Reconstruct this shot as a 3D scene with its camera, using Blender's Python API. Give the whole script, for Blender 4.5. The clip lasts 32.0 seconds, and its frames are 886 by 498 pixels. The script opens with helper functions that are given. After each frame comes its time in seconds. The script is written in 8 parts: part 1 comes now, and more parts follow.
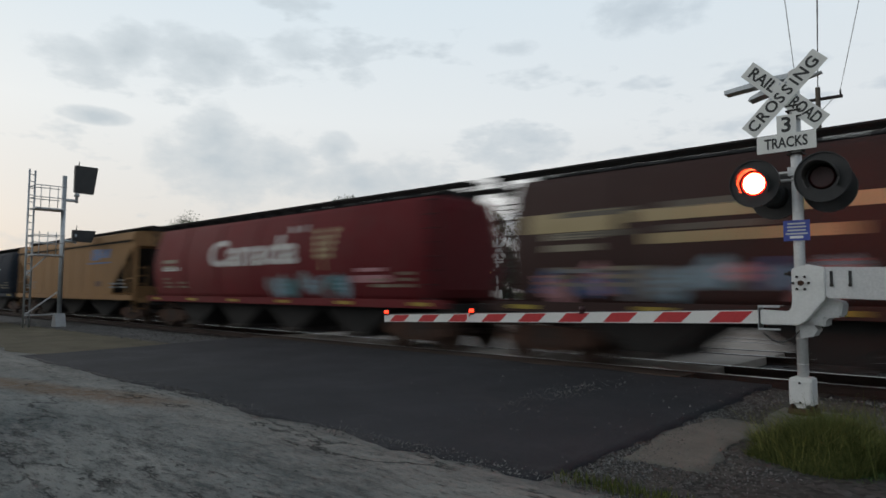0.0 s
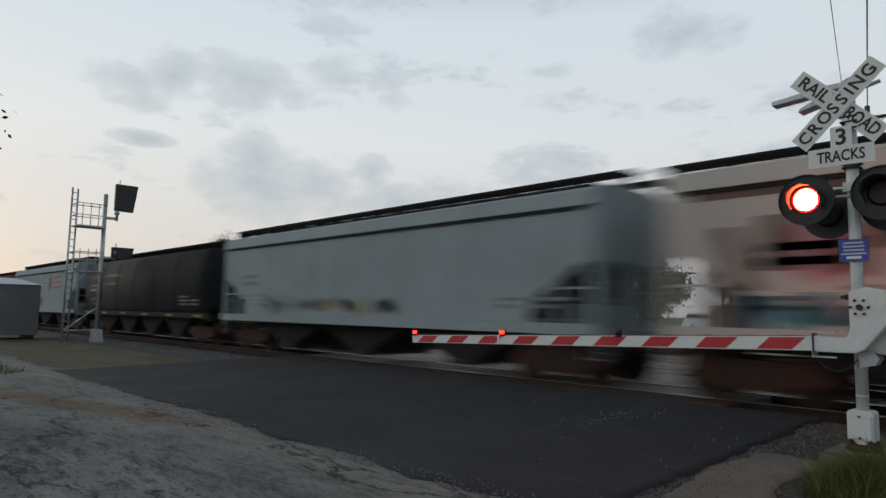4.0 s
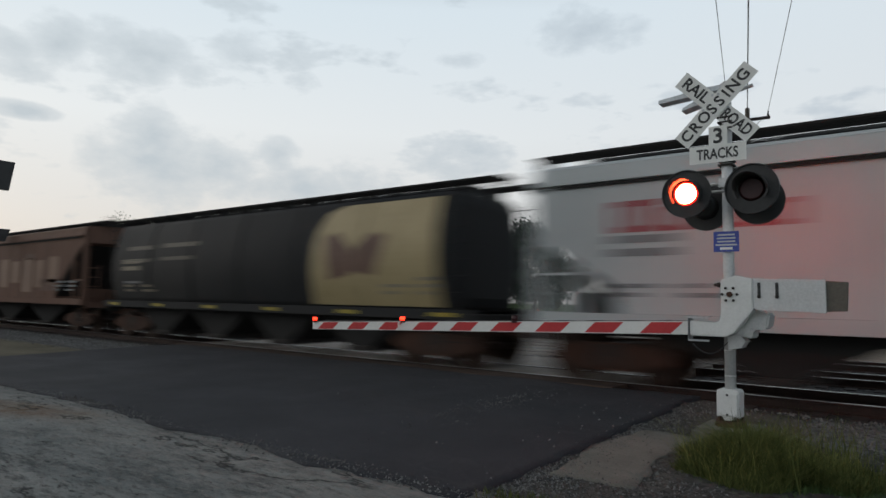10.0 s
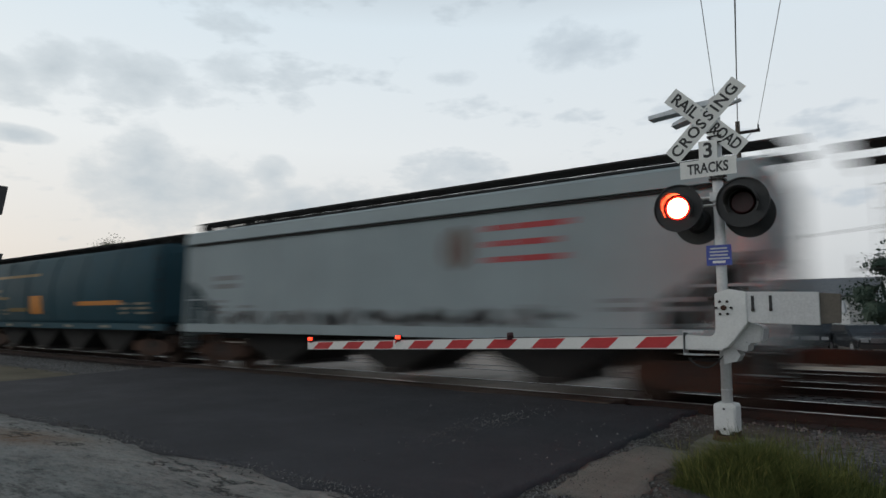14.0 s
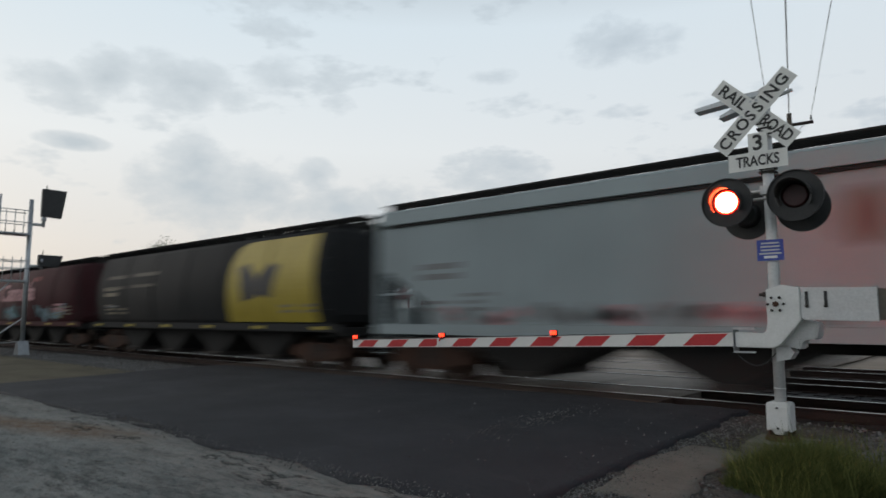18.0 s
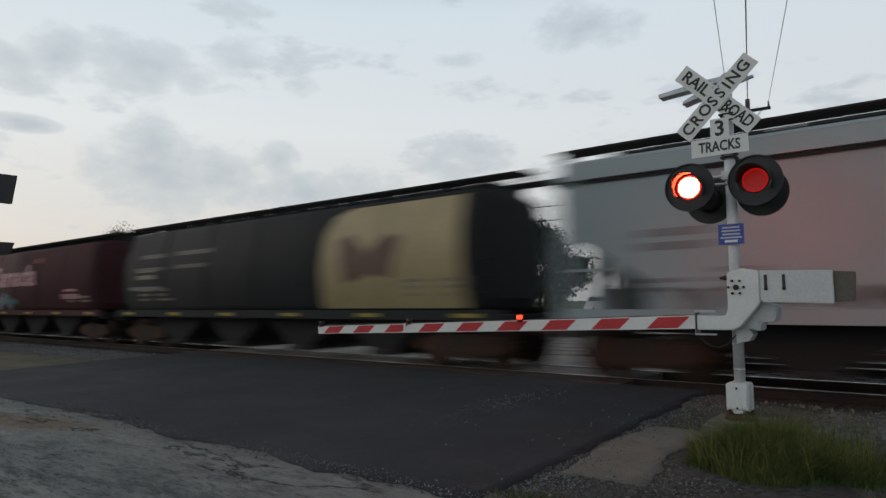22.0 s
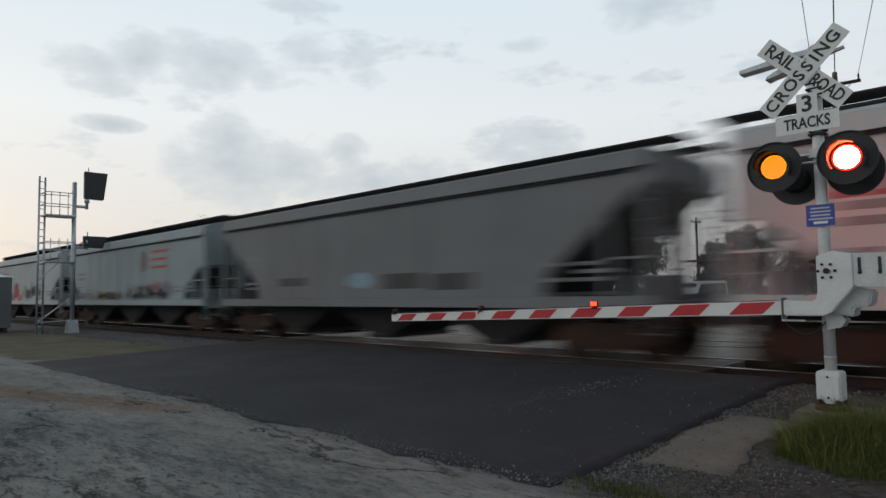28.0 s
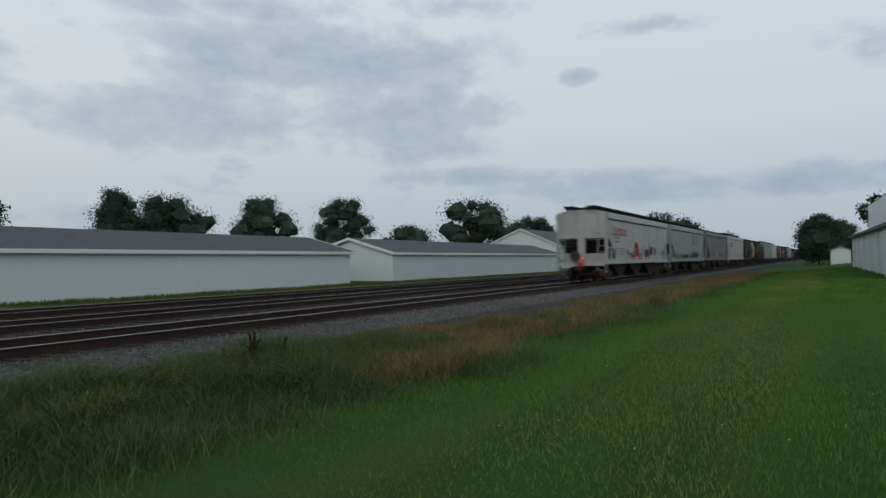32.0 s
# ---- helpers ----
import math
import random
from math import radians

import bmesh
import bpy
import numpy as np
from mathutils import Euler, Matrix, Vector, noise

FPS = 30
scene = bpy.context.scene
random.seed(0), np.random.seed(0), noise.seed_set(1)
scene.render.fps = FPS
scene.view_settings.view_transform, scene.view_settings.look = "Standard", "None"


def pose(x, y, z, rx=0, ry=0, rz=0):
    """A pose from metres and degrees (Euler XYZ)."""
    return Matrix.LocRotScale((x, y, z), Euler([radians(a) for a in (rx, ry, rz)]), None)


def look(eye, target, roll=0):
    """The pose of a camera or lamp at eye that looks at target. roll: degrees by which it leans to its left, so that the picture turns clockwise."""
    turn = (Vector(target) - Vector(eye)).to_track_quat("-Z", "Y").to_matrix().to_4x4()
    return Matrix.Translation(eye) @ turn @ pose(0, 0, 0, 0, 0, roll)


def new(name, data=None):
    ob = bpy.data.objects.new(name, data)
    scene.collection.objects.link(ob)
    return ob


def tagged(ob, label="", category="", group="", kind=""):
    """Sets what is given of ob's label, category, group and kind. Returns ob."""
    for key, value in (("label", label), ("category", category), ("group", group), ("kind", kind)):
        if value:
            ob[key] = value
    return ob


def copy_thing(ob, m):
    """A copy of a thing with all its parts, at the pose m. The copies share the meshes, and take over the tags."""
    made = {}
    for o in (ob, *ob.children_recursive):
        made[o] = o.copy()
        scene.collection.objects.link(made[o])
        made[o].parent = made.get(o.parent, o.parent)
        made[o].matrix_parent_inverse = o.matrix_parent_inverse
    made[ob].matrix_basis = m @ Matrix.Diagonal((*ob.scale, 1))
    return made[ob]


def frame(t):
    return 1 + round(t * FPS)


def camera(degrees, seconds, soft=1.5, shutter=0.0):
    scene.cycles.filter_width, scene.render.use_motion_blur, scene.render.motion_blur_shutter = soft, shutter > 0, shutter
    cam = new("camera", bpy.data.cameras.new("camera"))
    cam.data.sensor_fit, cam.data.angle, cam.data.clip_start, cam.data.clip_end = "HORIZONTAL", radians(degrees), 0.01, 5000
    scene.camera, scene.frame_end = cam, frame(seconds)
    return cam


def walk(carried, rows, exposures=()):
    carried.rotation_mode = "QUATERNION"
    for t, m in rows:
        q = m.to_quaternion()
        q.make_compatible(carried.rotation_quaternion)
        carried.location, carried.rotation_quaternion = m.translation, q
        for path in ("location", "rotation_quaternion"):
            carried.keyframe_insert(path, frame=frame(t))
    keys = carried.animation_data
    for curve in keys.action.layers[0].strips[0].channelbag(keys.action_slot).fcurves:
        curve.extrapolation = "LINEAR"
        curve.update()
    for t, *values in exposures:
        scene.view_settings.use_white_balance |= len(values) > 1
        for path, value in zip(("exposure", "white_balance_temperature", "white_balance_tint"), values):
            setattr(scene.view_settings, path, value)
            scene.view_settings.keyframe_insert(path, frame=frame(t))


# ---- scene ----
# The camera: hand-held beside the crossing, then swung to the right after the train.
# Rows: seconds, eye, (turn to the left from +y, tilt up, roll).
PATH = [
    (0, (0.145, -12.455, 1.504), (42.82, 3.78, 0.22)),
    (0.5, (0.147, -12.422, 1.497), (43.63, 4.31, 0.11)),
    (1, (0.136, -12.379, 1.478), (44.93, 4.65, 0.07)),
    (1.5, (0.146, -12.336, 1.485), (47.04, 4.57, 0.64)),
    (2, (0.155, -12.395, 1.524), (48.73, 3.75, -1.04)),
    (2.5, (0.110, -12.527, 1.586), (46.07, 2.95, -0.23)),
    (3, (-0.015, -12.366, 1.543), (43.61, 4.52, -1.31)),
    (3.5, (-0.053, -12.120, 1.496), (46.00, 5.21, 0.72)),
    (5.5, (0.015, -12.173, 1.462), (44.50, 6.36, 2.17)),
    (6, (0.024, -12.149, 1.471), (42.92, 5.69, 0.97)),
    (6.5, (0.021, -12.127, 1.472), (42.41, 5.52, 0.72)),
    (7, (0.018, -12.121, 1.473), (42.07, 5.45, 0.49)),
    (7.5, (0.015, -12.126, 1.480), (42.03, 5.62, 0.41)),
    (8, (0.013, -12.129, 1.478), (41.25, 5.82, -0.04)),
    (8.5, (0.020, -12.116, 1.474), (40.53, 5.86, 0.11)),
    (9, (0.024, -12.114, 1.472), (40.46, 5.92, -0.06)),
    (9.5, (0.026, -12.123, 1.465), (39.26, 4.84, 0.82)),
    (10, (0.039, -12.064, 1.472), (37.75, 4.65, 1.10)),
    (10.5, (0.041, -12.060, 1.468), (37.45, 4.30, 0.38)),
    (11, (0.056, -12.061, 1.468), (36.35, 4.28, -0.05)),
    (11.5, (0.065, -12.033, 1.477), (37.18, 5.05, -0.15)),
    (12, (0.065, -12.068, 1.475), (37.17, 5.50, -0.09)),
    (12.5, (0.066, -12.061, 1.487), (37.43, 6.16, 0.27)),
    (13, (0.052, -12.063, 1.489), (37.15, 6.50, 0.23)),
    (13.5, (0.055, -12.039, 1.494), (37.38, 6.42, 0.13)),
    (14, (0.059, -12.054, 1.491), (37.36, 6.13, 0.11)),
    (14.5, (0.041, -12.046, 1.489), (38.35, 6.02, 0.38)),
    (15, (0.037, -12.063, 1.478), (39.75, 6.07, -0.59)),
    (15.5, (0.054, -12.126, 1.467), (39.99, 5.81, -0.10)),
    (17.5, (0.058, -12.092, 1.464), (40.06, 6.25, -0.01)),
    (18, (0.066, -12.075, 1.465), (41.13, 6.08, -0.01)),
    (18.5, (0.041, -12.123, 1.475), (42.49, 5.56, 1.40)),
    (19, (0.035, -12.185, 1.464), (41.57, 6.29, 2.39)),
    (19.5, (0.028, -12.146, 1.467), (39.47, 5.41, 1.03)),
    (20, (0.031, -12.104, 1.464), (38.08, 4.57, 0.23)),
    (20.5, (0.031, -12.071, 1.468), (38.19, 4.64, -0.55)),
    (21, (0.040, -12.092, 1.462), (37.84, 4.71, -0.86)),
    (21.5, (0.037, -12.076, 1.474), (37.71, 4.71, -0.59)),
    (22, (0.022, -12.047, 1.485), (38.05, 4.67, -0.57)),
    (22.5, (0.016, -12.042, 1.486), (38.41, 4.73, -0.91)),
    (23, (0.008, -12.026, 1.479), (38.94, 4.79, -0.86)),
    (23.5, (0.006, -12.050, 1.478), (39.23, 4.27, -0.99)),
    (24, (0.011, -12.051, 1.476), (39.28, 3.92, -0.68)),
    (24.5, (0.017, -12.061, 1.472), (39.58, 3.94, -0.91)),
    (26.5, (0.028, -12.066, 1.474), (40.03, 4.00, -0.61)),
    (27, (0.018, -12.043, 1.474), (41.21, 4.17, -0.27)),
    (27.5, (-0.008, -12.042, 1.474), (43.28, 3.96, -0.60)),
    (28, (-0.011, -12.101, 1.473), (44.05, 3.71, -0.99)),
    (28.5, (-0.009, -12.106, 1.471), (43.89, 3.45, -1.08)),
    (29, (-0.003, -12.117, 1.468), (43.85, 3.53, -1.12)),
    (29.5, (-0.001, -12.142, 1.469), (43.06, 3.76, -0.77)),
    (30, (0.006, -12.167, 1.461), (41.22, 3.96, -0.75)),
    (30.1, (0.001, -12.169, 1.460), (40.46, 4.08, -0.79)),
    (30.2, (-0.006, -12.167, 1.459), (38.38, 4.07, -1.39)),
    (30.3, (-0.017, -12.162, 1.457), (34.76, 4.12, -1.34)),
    (30.4, (-0.029, -12.150, 1.457), (28.87, 4.02, -1.07)),
    (30.5, (-0.041, -12.132, 1.458), (22.66, 3.85, -0.95)),
    (30.6, (-0.055, -12.108, 1.461), (13.99, 3.78, 1.68)),
    (30.7, (-0.030, -12.079, 1.466), (5.37, 3.98, 3.10)),
    (30.8, (0.040, -12.049, 1.472), (-3.20, 4.12, 4.02)),
    (30.9, (0.120, -12.022, 1.478), (-13.44, 4.18, 4.28)),
    (31, (0.190, -12.001, 1.483), (-23.50, 3.20, 3.60)),
    (31.2, (0.180, -11.991, 1.483), (-38.70, 1.45, 2.30)),
    (31.5, (0.110, -11.990, 1.448), (-52.20, 0.78, 0.68)),
    (31.9, (0.071, -11.940, 1.426), (-58.25, 0.86, -0.25)),
    (31.967, (0.080, -11.938, 1.426), (-59.17, 0.94, -0.55)),
    (32, (0.080, -11.938, 1.426), (-59.17, 0.94, -0.55)),
]


def aim(eye, turn, tilt, roll):
    a, b = radians(turn), radians(tilt)
    way = Vector((-math.sin(a) * math.cos(b), math.cos(a) * math.cos(b), math.sin(b)))
    return look(eye, Vector(eye) + way, roll)


cam = camera(68.77, 32.0, soft=1.5, shutter=0.9)
walk(cam, [(t, aim(eye, *turns)) for t, eye, turns in PATH], EXPOSURES := [(0, 0.12), (2, 0.1), (3, 0.05), (6, -0.08), (8, -0.08), (9, -0.02), (10, 0.1), (11, 0.2), (12, 0.12), (13, 0.12), (18, 0.1), (20, 0.08), (23, 0.0), (27, 0.1), (29, 0.18), (30.0, 0.1), (30.5, -0.12), (31.0, -0.38), (31.5, -0.15), (32, 0.02)])

# ---- sky and light: a cloudy evening, brightest low in the west (-x) ----
world = bpy.data.worlds.new("evening_sky")
scene.world = world
world.use_nodes = True
wn, wl = world.node_tree.nodes, world.node_tree.links
wn.clear()


def wnode(kind, **values):
    n = wn.new(kind)
    for key, value in values.items():
        n.inputs[key].default_value = value
    return n


def wmath(op, a, b=None):
    n = wn.new("ShaderNodeMath")
    n.operation = op
    for i, v in enumerate((a, b)):
        if v is None:
            continue
        if isinstance(v, (int, float)):
            n.inputs[i].default_value = v
        else:
            wl.new(v, n.inputs[i])
    return n.outputs[0]


def wramp(fac, stops):
    n = wn.new("ShaderNodeValToRGB")
    while len(n.color_ramp.elements) < len(stops):
        n.color_ramp.elements.new(0.5)
    for el, (p, c) in zip(n.color_ramp.elements, stops):
        el.position, el.color = p, (*c, 1)
    wl.new(fac, n.inputs[0])
    return n.outputs[0]


def wmix(fac, a, b):
    n = wn.new("ShaderNodeMix")
    n.data_type = "RGBA"
    for sock, v in ((n.inputs[0], fac), (n.inputs[6], a), (n.inputs[7], b)):
        if isinstance(v, (int, float)):
            sock.default_value = v
        elif isinstance(v, tuple):
            sock.default_value = (*v, 1)
        else:
            wl.new(v, sock)
    return n.outputs[2]


coord = wn.new("ShaderNodeTexCoord")
sep = wn.new("ShaderNodeSeparateXYZ")
wl.new(coord.outputs["Generated"], sep.inputs[0])
up = wmath("MAXIMUM", sep.outputs[2], 0.0)
# the clear part of the sky, horizon to zenith; dimmed above the view to darken the ground
west = wramp(up, [(0.0, (0.58, 0.555, 0.535)), (0.10, (0.715, 0.695, 0.67)), (0.25, (0.78, 0.81, 0.82)), (0.42, (0.68, 0.77, 0.83)), (0.62, (0.24, 0.29, 0.34)), (1.0, (0.17, 0.21, 0.26))])
east = wramp(up, [(0.0, (0.40, 0.47, 0.55)), (0.08, (0.46, 0.54, 0.62)), (0.2, (0.60, 0.65, 0.70)), (0.42, (0.66, 0.73, 0.79)), (0.62, (0.24, 0.29, 0.34)), (1.0, (0.17, 0.21, 0.26))])
side = wmath("ADD", wmath("MULTIPLY", sep.outputs[0], 0.55), 0.5)
clear = wmix(wramp(side, [(0.0, (0, 0, 0)), (1.0, (1, 1, 1))]), west, east)
sky = wn.new("ShaderNodeTexSky")
sky.sky_type = "NISHITA"
sky.sun_disc = False
sky.sun_elevation, sky.sun_rotation = radians(6), radians(-90)
skyc = wn.new("ShaderNodeVectorMath")
skyc.operation = "SCALE"
skyc.inputs[3].default_value = 0.10
wl.new(sky.outputs[0], skyc.inputs[0])
clear = wmix(0.06, clear, skyc.outputs[0])
# clouds by bearing and height: soft puffs broken up by noise
turn = wmath("ARCTAN2", sep.outputs[0], sep.outputs[1])
lift = wmath("ARCSINE", sep.outputs[2])
CLOUDS = [
    (-1.263, 0.311, 0.070, 0.028, 0.70),
    (-1.211, 0.325, 0.044, 0.039, 1.00),
    (-1.122, 0.335, 0.074, 0.037, 0.95),
    (-1.037, 0.317, 0.039, 0.022, 0.60),
    (-1.247, 0.236, 0.048, 0.011, 0.80),
    (-0.980, 0.361, 0.074, 0.035, 0.45),
    (-0.880, 0.321, 0.035, 0.021, 0.60),
    (-1.086, 0.189, 0.082, 0.070, 0.95),
    (-0.985, 0.193, 0.066, 0.050, 0.85),
    (-0.916, 0.212, 0.034, 0.028, 0.85),
    (-0.891, 0.165, 0.165, 0.036, 0.70),
    (-0.791, 0.184, 0.060, 0.040, 0.65),
    (-0.641, 0.366, 0.052, 0.016, 0.45),
    (-0.431, 0.407, 0.096, 0.039, 0.70),
    (0.840, 0.275, 0.270, 0.090, 0.78),
    (0.960, 0.220, 0.170, 0.065, 0.86),
    (0.640, 0.200, 0.220, 0.050, 0.74),
    (1.030, 0.255, 0.070, 0.045, 0.66),
    (1.235, 0.268, 0.038, 0.016, 0.66),
    (0.720, 0.365, 0.260, 0.035, 0.66),
    (1.060, 0.375, 0.140, 0.025, 0.60),
    (1.330, 0.330, 0.130, 0.020, 0.50),
    (1.440, 0.105, 0.380, 0.028, 0.66),
    (1.130, 0.125, 0.230, 0.020, 0.50),
    (1.619, 0.272, 0.113, 0.035, 0.50),
    (0.300, 0.260, 0.220, 0.060, 0.60),
]


def wnoise(vec, scale, detail, rough, stretch, offset):
    m = wn.new("ShaderNodeMapping")
    m.inputs["Location"].default_value = offset
    m.inputs["Scale"].default_value = stretch
    wl.new(vec, m.inputs[0])
    n = wnode("ShaderNodeTexNoise", Scale=scale, Detail=detail, Roughness=rough)
    wl.new(m.outputs[0], n.inputs["Vector"])
    return n.outputs["Fac"]


def wadd(a, b, k=1.0):
    return wmath("ADD", a, wmath("MULTIPLY", b, k))


way = coord.outputs["Generated"]
puffs = wnoise(way, 9.0, 7.0, 0.58, (1, 1, 1.9), (3.1, 0.4, 1.7))
fine = wnoise(way, 34.0, 4.0, 0.6, (1, 1, 1.6), (0.2, 5.4, 2.0))
thin = wnoise(way, 3.2, 5.0, 0.6, (1, 1, 3.0), (1.4, 2.2, 0.6))
cover = 0.0
for ca, ce, ra, re, weight in CLOUDS:
    dx = wmath("MULTIPLY", wmath("SUBTRACT", turn, ca), 1 / ra)
    dy = wmath("MULTIPLY", wmath("SUBTRACT", lift, ce), 1 / re)
    d = wmath("SQRT", wmath("ADD", wmath("MULTIPLY", dx, dx), wmath("MULTIPLY", dy, dy)))
    hump = wmath("MULTIPLY", wmath("MAXIMUM", wmath("SUBTRACT", 1.6, d), 0.0), weight * 0.60)
    cover = hump if cover == 0.0 else wmath("MAXIMUM", cover, hump)
# scattered cloud everywhere else overhead and behind
rest = wmath("MULTIPLY", wmath("MAXIMUM", wmath("SUBTRACT", thin, 0.48), 0.0), 2.6)
rest = wmath("MULTIPLY", rest, wmath("MINIMUM", wmath("MAXIMUM", wmath("MAXIMUM", wmath("MULTIPLY", wmath("SUBTRACT", lift, 0.45), 6.0), wmath("MULTIPLY", wmath("SUBTRACT", 1.2, turn), 6.0)), 0.0), 1.0))
cover = wmath("MAXIMUM", cover, rest)
broken = wadd(wadd(cover, wmath("SUBTRACT", puffs, 0.5), 1.7), wmath("SUBTRACT", fine, 0.5), 0.35)
broken = wmath("MULTIPLY", broken, wmath("MINIMUM", wmath("MULTIPLY", cover, 3.0), 1.0))
mask = wramp(broken, [(0.16, (0, 0, 0)), (0.42, (0.48, 0.48, 0.48)), (0.92, (1, 1, 1))])
cloud = wmix(wramp(side, [(0.0, (0, 0, 0)), (1.0, (1, 1, 1))]), (0.47, 0.53, 0.57), (0.27, 0.36, 0.475))
# cloud above the view is darkened too, to cut the light on the ground
cloud = wmix(wramp(up, [(0.45, (0, 0, 0)), (0.65, (1, 1, 1))]), cloud, (0.15, 0.19, 0.24))
final = wmix(wmath("MULTIPLY", mask, 0.85), clear, cloud)
back = wn.new("ShaderNodeBackground")
back.inputs["Strength"].default_value = 1.0
wl.new(final, back.inputs[0])
wout = wn.new("ShaderNodeOutputWorld")
wl.new(back.outputs[0], wout.inputs[0])

sun = new("sun", bpy.data.lights.new("sun", "SUN"))
sun.data.energy, sun.data.angle, sun.data.color = 0.5, radians(40), (1.0, 0.9, 0.8)
sun.matrix_basis = look((-60, -30, 40), (0, 0, 0))

# ---- materials ----


class Mat:
    """A node material being wired up."""

    def __init__(self, name):
        self.m = bpy.data.materials.new(name)
        self.m.use_nodes = True
        self.t = self.m.node_tree
        self.b = self.t.nodes["Principled BSDF"]
        self.co = self.t.nodes.new("ShaderNodeTexCoord").outputs["Object"]

    def node(self, kind, **values):
        n = self.t.nodes.new(kind)
        for key, value in values.items():
            n.inputs[key].default_value = value
        return n

    def link(self, a, b):
        self.t.links.new(a, b)

    def world_space(self):
        self.co = self.t.nodes.new("ShaderNodeNewGeometry").outputs["Position"]
        return self

    def scaled(self, sx, sy, sz, loc=(0, 0, 0)):
        m = self.node("ShaderNodeMapping")
        m.inputs["Scale"].default_value = (sx, sy, sz)
        m.inputs["Location"].default_value = loc
        self.link(self.co, m.inputs[0])
        return m.outputs[0]

    def noise(self, scale, detail=5.0, rough=0.6, stretch=(1, 1, 1), loc=(0, 0, 0)):
        n = self.node("ShaderNodeTexNoise", Scale=scale, Detail=detail, Roughness=rough)
        self.link(self.scaled(*stretch, loc), n.inputs["Vector"])
        return n.outputs["Fac"]

    def cells(self, scale, feature="F1", out="Distance", stretch=(1, 1, 1)):
        n = self.node("ShaderNodeTexVoronoi", Scale=scale)
        n.feature = feature
        self.link(self.scaled(*stretch), n.inputs["Vector"])
        return n.outputs[out]

    def ramp(self, fac, stops):
        n = self.node("ShaderNodeValToRGB")
        while len(n.color_ramp.elements) < len(stops):
            n.color_ramp.elements.new(0.5)
        for el, (p, c) in zip(n.color_ramp.elements, stops):
            el.position = p
            el.color = (c, c, c, 1) if isinstance(c, (int, float)) else (*c, 1)
        self.link(fac, n.inputs[0])
        return n.outputs[0]

    def mix(self, fac, a, b, how="MIX"):
        n = self.node("ShaderNodeMix")
        n.data_type, n.blend_type = "RGBA", how
        for sock, v in ((n.inputs[0], fac), (n.inputs[6], a), (n.inputs[7], b)):
            if isinstance(v, (int, float)):
                sock.default_value = v
            elif isinstance(v, tuple):
                sock.default_value = (*v, 1)
            else:
                self.link(v, sock)
        return n.outputs[2]

    def math(self, op, a, b=0.0):
        n = self.node("ShaderNodeMath")
        n.operation = op
        for i, v in enumerate((a, b)):
            if isinstance(v, (int, float)):
                n.inputs[i].default_value = v
            else:
                self.link(v, n.inputs[i])
        return n.outputs[0]

    def height(self):
        s = self.node("ShaderNodeSeparateXYZ")
        self.link(self.co, s.inputs[0])
        return s.outputs

    def random(self):
        return self.t.nodes.new("ShaderNodeObjectInfo").outputs["Random"]

    def island(self):
        return self.t.nodes.new("ShaderNodeNewGeometry").outputs["Random Per Island"]

    def bump(self, fac, strength=0.3, distance=0.02):
        n = self.node("ShaderNodeBump", Strength=strength, Distance=distance)
        self.link(fac, n.inputs["Height"])
        self.link(n.outputs[0], self.b.inputs["Normal"])

    def done(self, color, rough=0.6, metal=0.0, gloss=0.5):
        self.b.inputs["Specular IOR Level"].default_value = gloss
        for sock, v in ((self.b.inputs["Base Color"], color), (self.b.inputs["Roughness"], rough), (self.b.inputs["Metallic"], metal)):
            if isinstance(v, (int, float)):
                sock.default_value = v
            elif isinstance(v, tuple):
                sock.default_value = (*v, 1)
            else:
                self.link(v, sock)
        return self.m


def varied(name, a, b, scale=3.0, rough=0.7, metal=0.0, bump=0.0, stretch=(1, 1, 1), fine=40.0, spread=0.25):
    """Two tones by a coarse noise, with a fine grain on top."""
    m = Mat(name)
    coarse = m.ramp(m.noise(scale, 6, 0.65, stretch), [(0.5 - spread, 0.0), (0.5 + spread, 1.0)])
    col = m.mix(coarse, a, b)
    grain = m.noise(fine, 3, 0.6)
    col = m.mix(0.22, col, m.ramp(grain, [(0.3, 0.25), (0.7, 0.75)]), "OVERLAY")
    if bump:
        m.bump(grain, bump, 0.01)
    return m.done(col, rough, metal)


